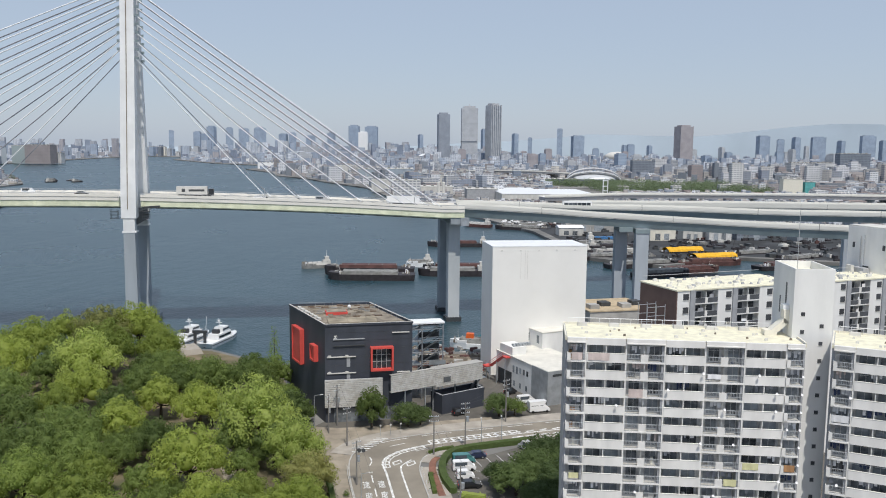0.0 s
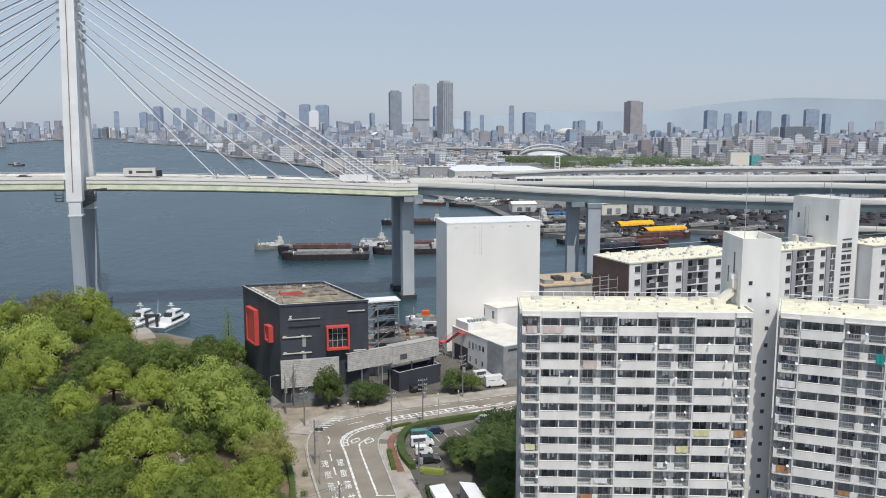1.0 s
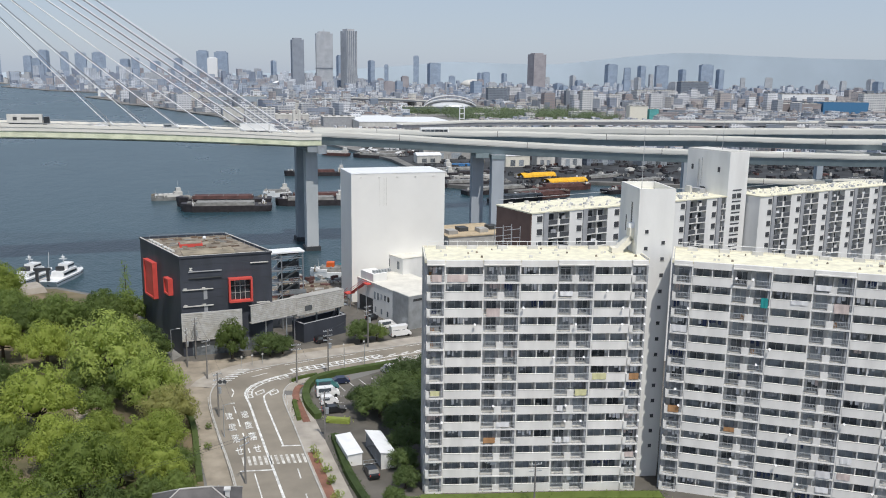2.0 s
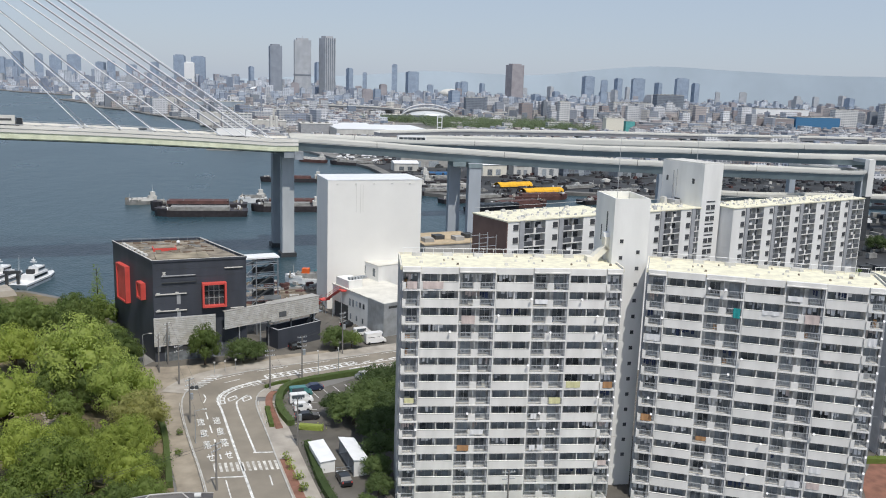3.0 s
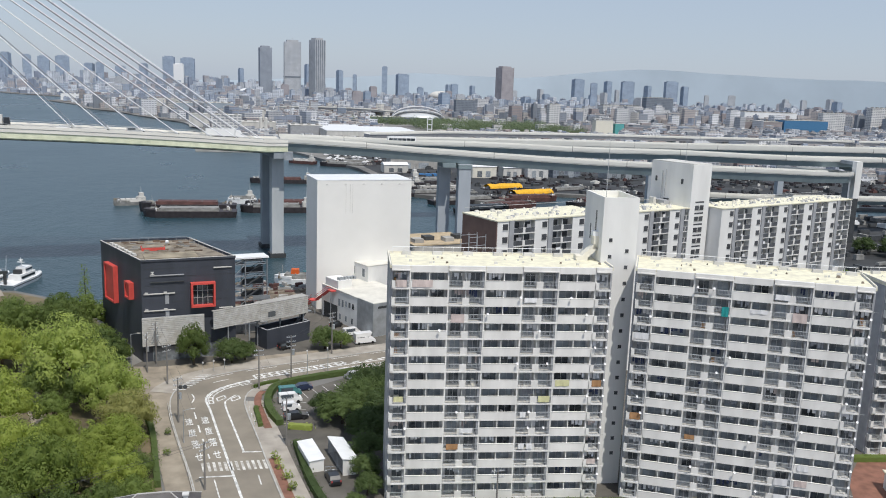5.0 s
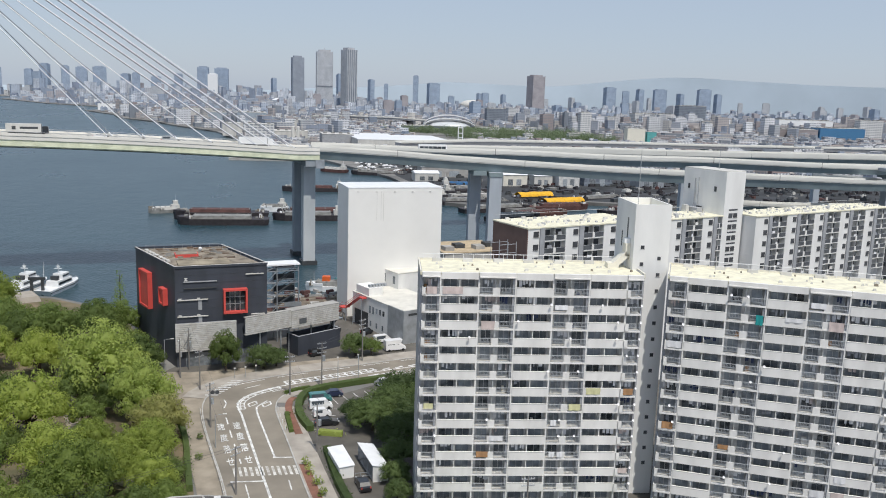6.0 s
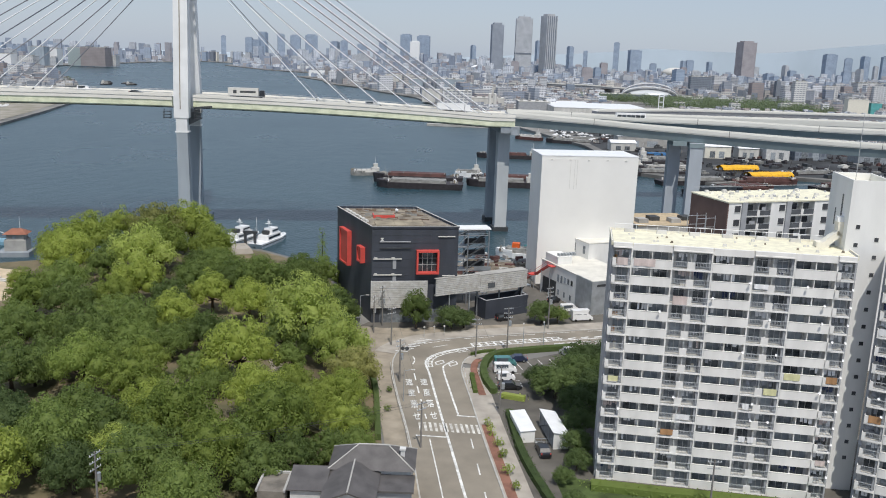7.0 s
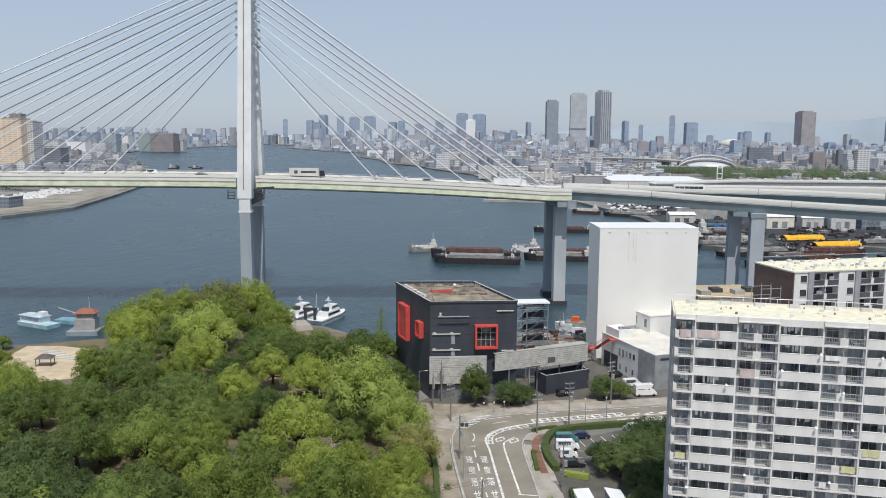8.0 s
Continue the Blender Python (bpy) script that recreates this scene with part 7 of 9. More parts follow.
def lens(rx, ry, z0, h):
    """A flat-bottomed shell over an oval plan."""
    g, n, k = Geo(), 32, 6
    vs = [(rx * math.cos(6.28319 * i / n) * math.cos(1.5708 * j / k), ry * math.sin(6.28319 * i / n) * math.cos(1.5708 * j / k), z0 + h * math.sin(1.5708 * j / k)) for j in range(k) for i in range(n)] + [(0, 0, z0 + h)]
    fs = [(j * n + i, j * n + (i + 1) % n, (j + 1) * n + (i + 1) % n, (j + 1) * n + i) for j in range(k - 1) for i in range(n)]
    return g.put(vs, fs + [((k - 1) * n + i, (k - 1) * n + (i + 1) % n, k * n) for i in range(n)] + [tuple(range(n - 1, -1, -1))])


part("dome_roof", lens(46, 36, 7.5, 12), SILVER, st, "silver arched roof", smooth=True)
part("base_bowl", Geo().prism([(40 * math.cos(6.28319 * i / 28), 30 * math.sin(6.28319 * i / 28)) for i in range(28)], 0, 7.5, 1.14), PALECON, st, "pale concrete bowl")
# Dark band put in for the shade beneath the roof's rim
part("dark_band", Geo().prism([(46.4 * math.cos(6.28319 * i / 28), 36.4 * math.sin(6.28319 * i / 28)) for i in range(28)], 7.3, 9.6, 0.97), DARKF, st, "dark band for the shaded underside of the roof")
# The middle arch is coloured dark for the shaded gap between the white ribs
for k, (y, rise, m) in enumerate(((-20, 17, BOATWHITE), (-8, 21, DARKF), (4, 23, BOATWHITE))):
    part("roof_arch", Geo().sweep([(-44 * math.cos(math.pi * i / 24), y, 7 + rise * math.sin(math.pi * i / 24) * 0.86) for i in range(25)], [(-5, -0.6), (5, -0.6), (5, 0.8), (-5, 0.8)]), m, st, "broad arched roof rib")
piece("stadium_approach", Geo().beam((302, 1446, 9), (390, 1410, 7), 12, 1.5), PALECON, "pale raised walkway beside the stadium", "walkway")
piece("lattice_tower", Geo().box(202, 1100, 2, 203, 1101, 23).box(208, 1100, 2, 209, 1101, 23).box(203, 1100, 8, 208, 1101, 9).box(203, 1100, 14, 208, 1101, 15).box(203, 1100, 21, 208, 1101, 22), BOATWHITE, "white ladder-like gate tower", "tower")
viaduct("distant_expressway", [(20, 1640, 14), (90, 1620, 17), (170, 1590, 17), (240, 1570, 14)], 9, 3, "pale distant elevated expressway", GREYWALL)
viaduct("harbour_expressway", [(90, 800, 18), (180, 820, 20), (300, 835, 20), (480, 850, 19), (760, 870, 18)], 9, 3, "grey elevated expressway along the far shore", GREYWALL, [(180, 820, 0, 1.6, 2), (240, 828, 0, 1.6, 2), (300, 835, 0, 1.6, 2), (420, 846, 0, 1.6, 2)])
piece("domed_hall", Geo().ball((-75, 3200, 10), 36, 0.55, 16, 8), BOATWHITE, "white domed hall in the far city", "dome", smooth=True)
piece("domed_hall", Geo().ball((838, 4206, 10), 62, 0.42, 16, 8), PALECON, "large pale dome on the skyline", "dome", smooth=True)
# wooded strip by the stadium
# Greens raised and cooled so that the leaf colour carries the haze
LEAF_HAZE = leaf_mat("distant foliage paled for haze", (0.105, 0.145, 0.085), (0.225, 0.285, 0.160))
for x, y, w, h in ((232, 1150, 14, 10), (262, 1210, 20, 9), (300, 1130, 12, 12), (330, 1240, 18, 10), (372, 1160, 16, 13), (408, 1230, 22, 11), (350, 1300, 14, 14), (286, 1290, 16, 10)):
    slab(x, x + w, y, 12, h, PALEF, "small pale building among the trees")
rg = np.random.default_rng(9)
cs = [(rg.uniform(215, 430), rg.uniform(1100, 1330), rg.uniform(4, 10)) for _ in range(480)] + [(rg.uniform(120, 330), rg.uniform(1330, 1400), rg.uniform(3, 6)) for _ in range(160)]
piece("wooded_strip", leaves(Geo(), rg, cs, [rg.uniform(5, 9) for _ in cs], 2.0, 1.05), LEAF_HAZE, "belt of dark green trees by the stadium", "woods", kind="stuff")
cs = [(rg.uniform(-700, -440), rg.uniform(560, 1000), rg.uniform(3, 6)) for _ in range(160)] + [(rg.uniform(-840, -700), rg.uniform(1200, 1420), rg.uniform(3, 6)) for _ in range(26)]
cs = [c for c in cs if c[0] < -450 - (c[1] - 560) * 0.12 - 30]
piece("wooded_bank", leaves(Geo(), rg, cs, [rg.uniform(4, 7) for _ in cs], 2.6, 0.95), LEAF_HAZE, "dark green trees on the opposite bank", "woods", kind="stuff")

# ---- boats and barges ----
def barge(x, y, ang, length, beam, hull, cover, label, cabin=True, tarp=None, raised=2.4):
    b = thing("barge", label, "barge", turned(x, y, 0, ang), "moored barges")
    h = length / 2
    out = [(-h, -beam / 2 * 0.8), (-h + 2, -beam / 2), (h - 6, -beam / 2), (h - 1.5, -beam / 4), (h, 0), (h - 1.5, beam / 4), (h - 6, beam / 2), (-h + 2, beam / 2), (-h, beam / 2 * 0.8)]
    part("hull", Geo().prism([(p[0] * 0.98, p[1] * 0.94) for p in out], -0.6, raised, 1.03), hull, b, "low steel hull")
    part("bulwark", Geo().prism([(p[0], p[1]) for p in out if p[0] > h - 7], raised, raised + 0.9), hull, b)
    part("hold", Geo().box(-h * 0.62, -beam * 0.36, raised, h * 0.66, beam * 0.36, raised + 1.5, 0.25), cover, b, "long covered hold")
    for i in range(5):
        a = lerp(-h * 0.6, h * 0.62, i / 4)
        part("hatch_rib", Geo().box(a - 0.15, -beam * 0.37, raised + 1.48, a + 0.15, beam * 0.37, raised + 1.7), GREYDECK, b)
    if tarp:
        for k in (0,):
            g = Geo()
            vs = []
            for i in range(9):
                for j in range(7):
                    q = math.pi * j / 6
                    vs.append((lerp(-h * 0.84, h * 0.8, i / 8), -math.cos(q) * beam * 0.46, raised + 0.4 + 2.7 * math.sin(q) * (0.8 + 0.2 * random.random())))
            part("tarpaulin", g.put(vs, [(i * 7 + j, i * 7 + j + 1, i * 7 + 8 + j, i * 7 + 7 + j) for i in range(8) for j in range(6)]), tarp, b, "bright tarpaulin over the load")
    if cabin:
        part("wheelhouse", Geo().box(-h + 1.5, -beam * 0.3, raised, -h + 5.5, beam * 0.3, raised + 2.4).box(-h + 2.2, -beam * 0.2, raised + 2.4, -h + 4.6, beam * 0.2, raised + 4.4), PALECON, b, "white wheelhouse")
        part("wheelhouse_window", Geo().box(-h + 4.6, -beam * 0.18, raised + 3.2, -h + 4.66, beam * 0.18, raised + 4.0), WINDOW, b)
        part("mast", Geo().tube((-h + 3.4, 0, raised + 4.4), (-h + 3.4, 0, raised + 8), 0.1, 0.05, 5), BOATWHITE, b)
    rd = random.Random(int(abs(x) * 7 + abs(y)))
    if y < 700 and raised > 1.7:
        for i in range(14):
            e = h * rd.uniform(0.70, 0.9) * (1 if i % 2 else -1)
            o, q = rd.uniform(-0.32, 0.32) * beam, rd.uniform(0.2, 0.7)
            part("deck_gear", Geo().box(e - q, o - q * 0.6, raised, e + q, o + q * 0.6, raised + rd.uniform(0.4, 1.9), 0.05), rd.choice((PALECON, GREYDECK, ROOFDIRT, BOATWHITE, CONCRETE)), b)
        part("derrick", Geo().tube((h * 0.72, 0.4, raised), (h * 0.74, 0.2, raised + 4.2), 0.09, 0.05, 5), PALECON, b)
    part("deck_gear", Geo().box(h - 5, -1.5, raised, h - 3.4, 1.5, raised + 1.4).box(h - 7.5, -2.2, raised, h - 6.4, 2.2, raised + 0.8), GREYDECK, b)
    return b


barge(-36.7, 417, 181, 43, 11, BLACKHULL, GREYDECK, "black moored barge with a long grey hatch cover", cabin=False, raised=2.9)
barge(-39, 432, 181, 46, 10, BLACKHULL, REDHULL, "black moored barge with a rust-red hold", cabin=False, raised=3.9)
barge(-69, 453, 200, 17, 5, GREYDECK, PALECON, "small white and dark workboat", raised=1.8)
barge(4, 432, 182, 36, 9, BLACKHULL, GREYDECK, "dark moored barge with grey cover", raised=2.8)
barge(7, 446, 182, 38, 9, BLACKHULL, REDHULL, "dark moored barge with brown hold", raised=2.8)
barge(-14, 462, 190, 15, 5, BOATWHITE, GREYDECK, "small white tug with mast")
barge(8, 556, 180, 40, 8, BLACKHULL, REDHULL, "long low dark red barge")
barge(26, 690, 150, 24, 8, REDHULL, PALECON, "rust-red tug with white deckhouse", raised=2.4)
barge(70, 690, 10, 40, 8, REDHULL, GREYDECK, "rust-red lighter by the far quay", cabin=False)
barge(110, 470, 20, 46, 10, BLACKHULL, GREYDECK, "dark lighter beside the yard quay", cabin=False)
barge(128, 448, 22, 42, 9, REDHULL, REDHULL, "dark red open barge with load", cabin=False)
barge(112, 436, 22, 34, 9, BLACKHULL, GREYDECK, "dark lighter by the yard", cabin=False)
barge(147, 523, 18, 30, 9, BLACKHULL, GREYDECK, "dark barge loaded under a yellow tarpaulin", tarp=YELLOWTARP, cabin=False)
barge(157, 495, 23, 36, 9, BLACKHULL, GREYDECK, "long dark barge loaded under a yellow tarpaulin", tarp=YELLOWTARP, cabin=False)
barge(188, 520, 22, 40, 9, BLACKHULL, GREYDECK, "dark lighter at the inner quay", cabin=False)
barge(190, 470, 24, 44, 10, BLACKHULL, REDHULL, "black barge with a rust-red hold", cabin=False)
barge(60, 668, 160, 44, 9, BLACKHULL, GREYDECK, "dark lighter along the far quay", cabin=False)
barge(112, 548, 12, 44, 9, BLACKHULL, BLACKHULL, "dark empty lighter in the row")
barge(96, 500, 14, 40, 9, BLACKHULL, GREYDECK, "dark lighter with steel load", cabin=False)
barge(104, 520, 12, 44, 9, BLACKHULL, CONCRETE, "dark lighter with pale load")
barge(88, 545, 10, 42, 9, REDHULL, GREYDECK, "rust-red lighter beside the quay", cabin=False)
barge(100, 566, 8, 40, 9, BLACKHULL, GREYDECK, "dark grey lighter at the yard", cabin=False)
barge(150, 480, 12, 40, 9, REDHULL, REDHULL, "dark red lighter beside the quay", cabin=False)
barge(210, 500, 30, 38, 9, BLACKHULL, GREYDECK, "dark lighter at the inner quay", cabin=False)
barge(112, 590, 4, 30, 10, BLACKHULL, BLUETARP, "dark barge with a blue cover")
barge(-172, 1700, 150, 30, 8, BLACKHULL, GREYDECK, "dark coaster at the far quay")
barge(-270, 1690, 160, 40, 9, BLACKHULL, GREYDECK, "dark coaster along the far shore")
for k, (x, y) in enumerate(((-640, 1380), (-615, 1400), (-625, 1345), (-660, 1420), (-590, 1360))):
    barge(x, y, 20 + k * 7, 18, 5, BLACKHULL, GREYDECK, "small dark fishing boat at anchor", cabin=k % 2 == 0, raised=1.4)
barge(12, 276, 170, 21, 6, BOATWHITE, GREYDECK, "white quay workboat with grey hold", cabin=False, raised=1.8)
piece("deck_cabin", Geo(turned(8.4, 276.6, 1.8, -10)).box(-1.3, -1.2, 0, 1.3, 1.2, 3.0, 0.1), ORANGEPAINT, "small orange deck cabin on the workboat", "cabin")
crane = thing("deck_crane", "teal folded deck crane on the workboat", "crane", turned(14.5, 275.6, 3.2, -10))
TEAL = mat("teal machine paint", (0.12, 0.34, 0.38), 0.6, vary=0.15)
part("base", Geo().box(-1.2, -1.0, 0, 0.6, 1.0, 1.5, 0.15), TEAL, crane)
part("boom", Geo().beam((-0.4, 0, 1.6), (6.0, 0.2, 1.0), 0.7, 0.8).beam((-0.4, 0.1, 1.7), (-3.6, 0.4, 0.7), 0.5, 0.5), TEAL, crane)
qd = [Geo(), Geo(), Geo()]
for i in range(150):
    k = i % 3
    qd[k].m = turned(random.uniform(-14, 24), random.uniform(238, 262), G0 + 0.02, random.uniform(0, 180))
    s = random.uniform(0.3, 1.6)
    qd[k].box(-s, -s * 0.4, 0, s, s * 0.4, random.uniform(0.2, 1.2), 0.05)
for k, m in enumerate((ROOFDIRT, REDHULL, CONCRETE)):
    piece("quay_debris", qd[k], m, "heaped timber, pallets and gear on the quay", "debris", kind="stuff")
sheet("quay_deck", [(-16, 234), (26, 236), (28, 262), (-3, 254), (-14, 246)], G0 + 0.035, mat("brown quay deck", (0.20, 0.16, 0.12), 0.9, vary=0.3, scale=0.4), "brown worn quay deck behind the hall", "quay")
piece("floating_quay", Geo().box(-64, 786, -0.5, 24, 794, 2.2), CONCRETE, "long pale floating quay", "quay")
# yard sheds and clutter on the far shore
for x, y, w, q, h, m, lab in ((90.6, 611, 18, 11, 5.6, PALECON, "white box shed on the far quay"), (150, 585, 18, 12, 8, CREAMWALL, "cream-painted small yard office"), (172, 590, 14, 10, 7, PALECON, "pale gabled yard house"), (190, 586, 16, 12, 9, PLASTER, "pale yard building with two windows"),
                              (214, 592, 22, 14, 10, DARKF, "dark steel yard shed"), (250, 580, 20, 14, 8, GALV, "grey metal yard shed"), (300, 600, 30, 16, 9, PALECON, "pale low warehouse in the yard"), (350, 590, 24, 14, 8, CONCRETE, "grey steel yard shed"), (110, 640, 40, 14, 8, CONCRETE, "low grey quay shed")):
    t = thing("yard_shed", lab, "shed", turned(x, y, 2, 6))
    part("wall", Geo().box(-w / 2, 0, 0, w / 2, q, h), m, t)
    part("roof", Geo().put([(-w / 2 - 0.4, -0.4, h), (w / 2 + 0.4, -0.4, h), (w / 2 + 0.4, q + 0.4, h), (-w / 2 - 0.4, q + 0.4, h), (-w / 2 - 0.4, q / 2, h + 1.8), (w / 2 + 0.4, q / 2, h + 1.8)], [(3, 2, 1, 0), (0, 1, 5, 4), (2, 3, 4, 5), (1, 2, 5), (3, 0, 4)]), GREYDECK if h > 8 else BOATWHITE, t)
    for i in range(2):
        part("opening", Geo().box(-w * 0.3 + i * w * 0.35, -0.06, 0.5, -w * 0.3 + i * w * 0.35 + w * 0.2, 0.02, h * 0.6), WINDOW, t)
rng = random.Random(31)
g = [Geo() for _ in range(5)]
for i in range(1500):
    x, y = rng.uniform(84, 560), rng.uniform(440, 780)
    if not inside(x, y - 6, FAR_R):
        continue
    k = rng.choices(range(5), (4, 0.5, 1.4, 0.35, 5))[0]
    a = rng.uniform(0.8, 3.2)
    g[k].m = turned(x, y, 2.0, rng.choice((14, 16, 20, 104, 110)) + rng.uniform(-8, 8))
    q, t = a * rng.uniform(0.25, 0.9), rng.uniform(0.7, 2.2)
    g[k].box(-a, -q, 0, a, q, t, 0.08)
    if rng.random() < 0.35:
        g[k].box(-a * 0.5, -q * 0.7, t, a * 0.2, q * 0.7, t + rng.uniform(0.4, 1.6), 0.05)
    if rng.random() < 0.06:
        g[k].tube((0, 0, t), (rng.uniform(-2, 4), 0, t + rng.uniform(3, 8)), 0.14, 0.08, 5)
for k, m in enumerate((DARKSTEEL, REDHULL, GREYDECK, PALECON, BLACKHULL)):
    piece("yard_clutter", g[k], m, "stacked goods, machines and vehicles in the yard", "yard goods", kind="stuff")
sheet("yard_ground", [(176, 505), (240, 484), (425, 436), (900, 428), (900, 790), (70, 790), (72, 650), (88, 500), (120, 470)], 2.02, mat("dark harbour yard", (0.048, 0.051, 0.056), 0.9, vary=0.3, scale=0.05, fine=0.6), "dark oily asphalt of the harbour yard", "yard")
sheet("quay_yard", [(100, 290), (200, 300), (252, 340), (302, 398), (420, 424), (420, 210), (140, 232), (130, 262)], G0 + 0.03, bpy.data.materials["dark harbour yard"], "dark asphalt quay yard behind the blocks", "yard")
qg = [Geo(), Geo(), Geo()]
for i in range(420):
    k = rng.choices(range(3), (0.5, 3, 2.2))[0]
    qg[k].m = turned(rng.uniform(150, 400), rng.uniform(240, 400), G0 + 0.03, rng.choice((10, 14, 100)))
    a = rng.uniform(0.8, 3.4)
    qg[k].box(-a, -0.9, 0.2, a, 0.9, rng.uniform(1.2, 2.6), 0.12)
    if k == 0:
        qg[k].box(-a * 0.6, -0.8, 1.2, a * 0.5, 0.8, rng.uniform(1.5, 3.0), 0.2)
for k, m in enumerate((BOATWHITE, DARKSTEEL, GREYDECK)):
    piece("quay_clutter", qg[k], m, "parked vans, lorries and goods on the quay", "yard goods", kind="stuff")
cg = [Geo(), Geo()]
for i in range(90):
    x = rng.uniform(48, 120)
    y = rng.uniform(665, 770)
    if inside(x - 3, y - 3, FAR_R):
        k = rng.random() < 0.35
        cg[k].m = turned(x, y, 2.04, rng.choice((20, 110)))
        cg[k].box(-2.1, -0.85, 0.25, 2.1, 0.85, 0.9, 0.08).box(-1.2, -0.75, 0.9, 1.0, 0.75, 1.5, 0.2)
for k, m in enumerate((CLOTH_W, DARKSTEEL)):
    piece("parked_cars", cg[k], m, "rows of cars parked on the far quay", "cars", kind="stuff")
for x, y in ((-481, 715), (-487, 755), (-495, 800)):
    cg = Geo()
    for i in range(44):
        cg.m = turned(x + rng.uniform(-22, 22), y + rng.uniform(-20, 20), 2.3, rng.uniform(0, 90))
        cg.box(-2, -0.9, 0.2, 2, 0.9, 1.5, 0.3)
    piece("parked_cars", cg, CLOTH_W, "rows of pale cars parked on the opposite bank", "cars", kind="stuff")


def patrol_boat(x, y, ang):
    b = thing("patrol_boat", "white patrol boat with black fenders and radar mast", "boat", turned(x, y, 0, ang), "patrol boats")
    b.scale = (1.1, 1.25, 0.95)
    h, w = 9.5, 2.4
    out = [(-h, -w), (h * 0.4, -w), (h * 0.8, -w * 0.6), (h, 0), (h * 0.8, w * 0.6), (h * 0.4, w), (-h, w)]
    part("hull", Geo().prism([(p[0] * 0.95, p[1] * 0.85) for p in out], -0.4, 1.7, 1.08), BOATWHITE, b, "white flared hull")
    part("fender", Geo().prism([(p[0] * 1.0, p[1] * 0.93) for p in out], 0.9, 1.15, 1.01), DARKSTEEL, b, "dark rubbing strake")
    part("deckhouse", Geo().box(-4.6, -1.7, 1.7, 3.6, 1.7, 3.6, 0.15), BOATWHITE, b, "white deckhouse")
    part("bridge_house", Geo().box(-1.4, -1.4, 3.6, 2.6, 1.4, 5.4, 0.2), BOATWHITE, b)
    part("bridge_windows", Geo().box(2.4, -1.2, 4.3, 2.62, 1.2, 5.0).box(-1.2, -1.42, 4.4, 2.2, -1.36, 5.0), CARGLASS, b)
    part("cabin_windows", Geo().box(-4.2, -1.74, 2.3, 2.8, -1.66, 3.1), CARGLASS, b)
    part("funnel", Geo().box(-3.4, -0.9, 3.6, -2.2, 0.9, 5.0), DARKSTEEL, b)
    part("mast", Geo().tube((-0.6, 0, 5.4), (-0.8, 0, 8.6), 0.14, 0.08, 6).box(-1.1, -0.9, 7.0, -0.5, 0.9, 7.15).box(-1.0, -0.5, 7.8, -0.6, 0.5, 7.95), BOATWHITE, b, "white radar mast")
    part("radar", Geo().ball((-0.7, 0, 7.5), 0.4), BOATWHITE, b)
    part("rail", Geo().tube((3.8, -1.8, 2.5), (8.8, -0.2, 2.7), 0.04, n=4).tube((3.8, 1.8, 2.5), (8.8, 0.2, 2.7), 0.04, n=4), FRAME, b)


patrol_boat(-75.8, 281.5, 76)
patrol_boat(-86.0, 282.0, 73)
piece("pontoon", Geo(turned(-81, 277, 0, 75)).box(-9, -1.6, -0.3, 8, 1.6, 0.9), CONCRETE, "grey mooring pontoon between the boats", "pontoon")
piece("flag_mast", Geo(turned(-80, 278, 0, 0)).tube((0, 0, 0.8), (0.6, 0, 9.4), 0.09, 0.05, 6), BOATWHITE, "white mast on the pontoon", "mast")
piece("landing_portal", Geo(turned(-80, 272, 0, 0)).box(-2.0, -0.4, -1, -1.2, 0.4, 5.6).box(1.2, -0.4, -1, 2.0, 0.4, 5.6).box(-2.4, -0.5, 5.0, 2.4, 0.5, 5.8), DARKSTEEL, "dark mooring portal at the landing", "mooring")
piece("landing_stage", Geo(turned(-80, 254, G0, 30)).box(-5, -5, 0.05, 5, 4, 1.6, 0.6), PAVING, "pale brown stepped landing stage", "landing")
piece("quay_step", Geo(turned(-46, 241, 0, 15)).box(-4, -1.6, -0.5, 5, 1.6, 2.4), PALECON, "pale quay step by the hall", "quay")
piece("floating_barge", Geo(turned(-40, 236, 0, 15)).box(-3, 0, -0.3, 4, 3, 3.4), BOATWHITE, "small white boat at the hall's quay", "boat")
# boat station with an orange roof
bs = thing("boat_station", "small boat station with an orange hipped roof on a quay", "building", turned(-147, 249.5, 0.2, 12) @ Matrix.Diagonal((0.64, 0.64, 0.64, 1)))
part("quay", Geo().box(-8, -7, -2, 7, 4, 2.0), PIERGREY, bs, "grey concrete quay")
part("wall", Geo().box(-5, -4, 2, 5, 3.4, 7.4), CONCRETE, bs, "grey wall")
part("upper_wall", Geo().box(-4, -3.2, 7.4, 4, 3, 10.2), CONCRETE, bs)
part("roof", hip(-5.6, -4.4, 5.6, 4.2, 10.2, 12.6, 3.4), mat("orange tiles", (0.30, 0.12, 0.075), 0.7, vary=0.12), bs, "orange tiled roof")
part("window", Geo().box(-1.2, -3.26, 7.9, 0.4, -3.18, 9.4), WINDOW, bs)
part("mast", Geo().tube((1.5, 0, 12.4), (1.5, 0, 18.5), 0.12, 0.05, 6), BOATWHITE, bs)
part("boom", Geo().beam((-5, -2, 10.5), (-12, -4, 13.6), 0.25, 0.25), BOATWHITE, bs)
fb = thing("ferry", "pale blue and white flat ferry boat at the quay", "boat", turned(-168, 256, 0, -20) @ Matrix.Diagonal((0.8, 0.8, 0.85, 1)))
part("hull", Geo().box(-9, -3, -0.4, 9, 3, 1.6, -0.3), mat("pale blue paint", (0.42, 0.62, 0.68), 0.5), fb, "pale blue hull")
part("cabin", Geo().box(-8, -2.6, 1.6, 4, 2.6, 4.0), BOATWHITE, fb)
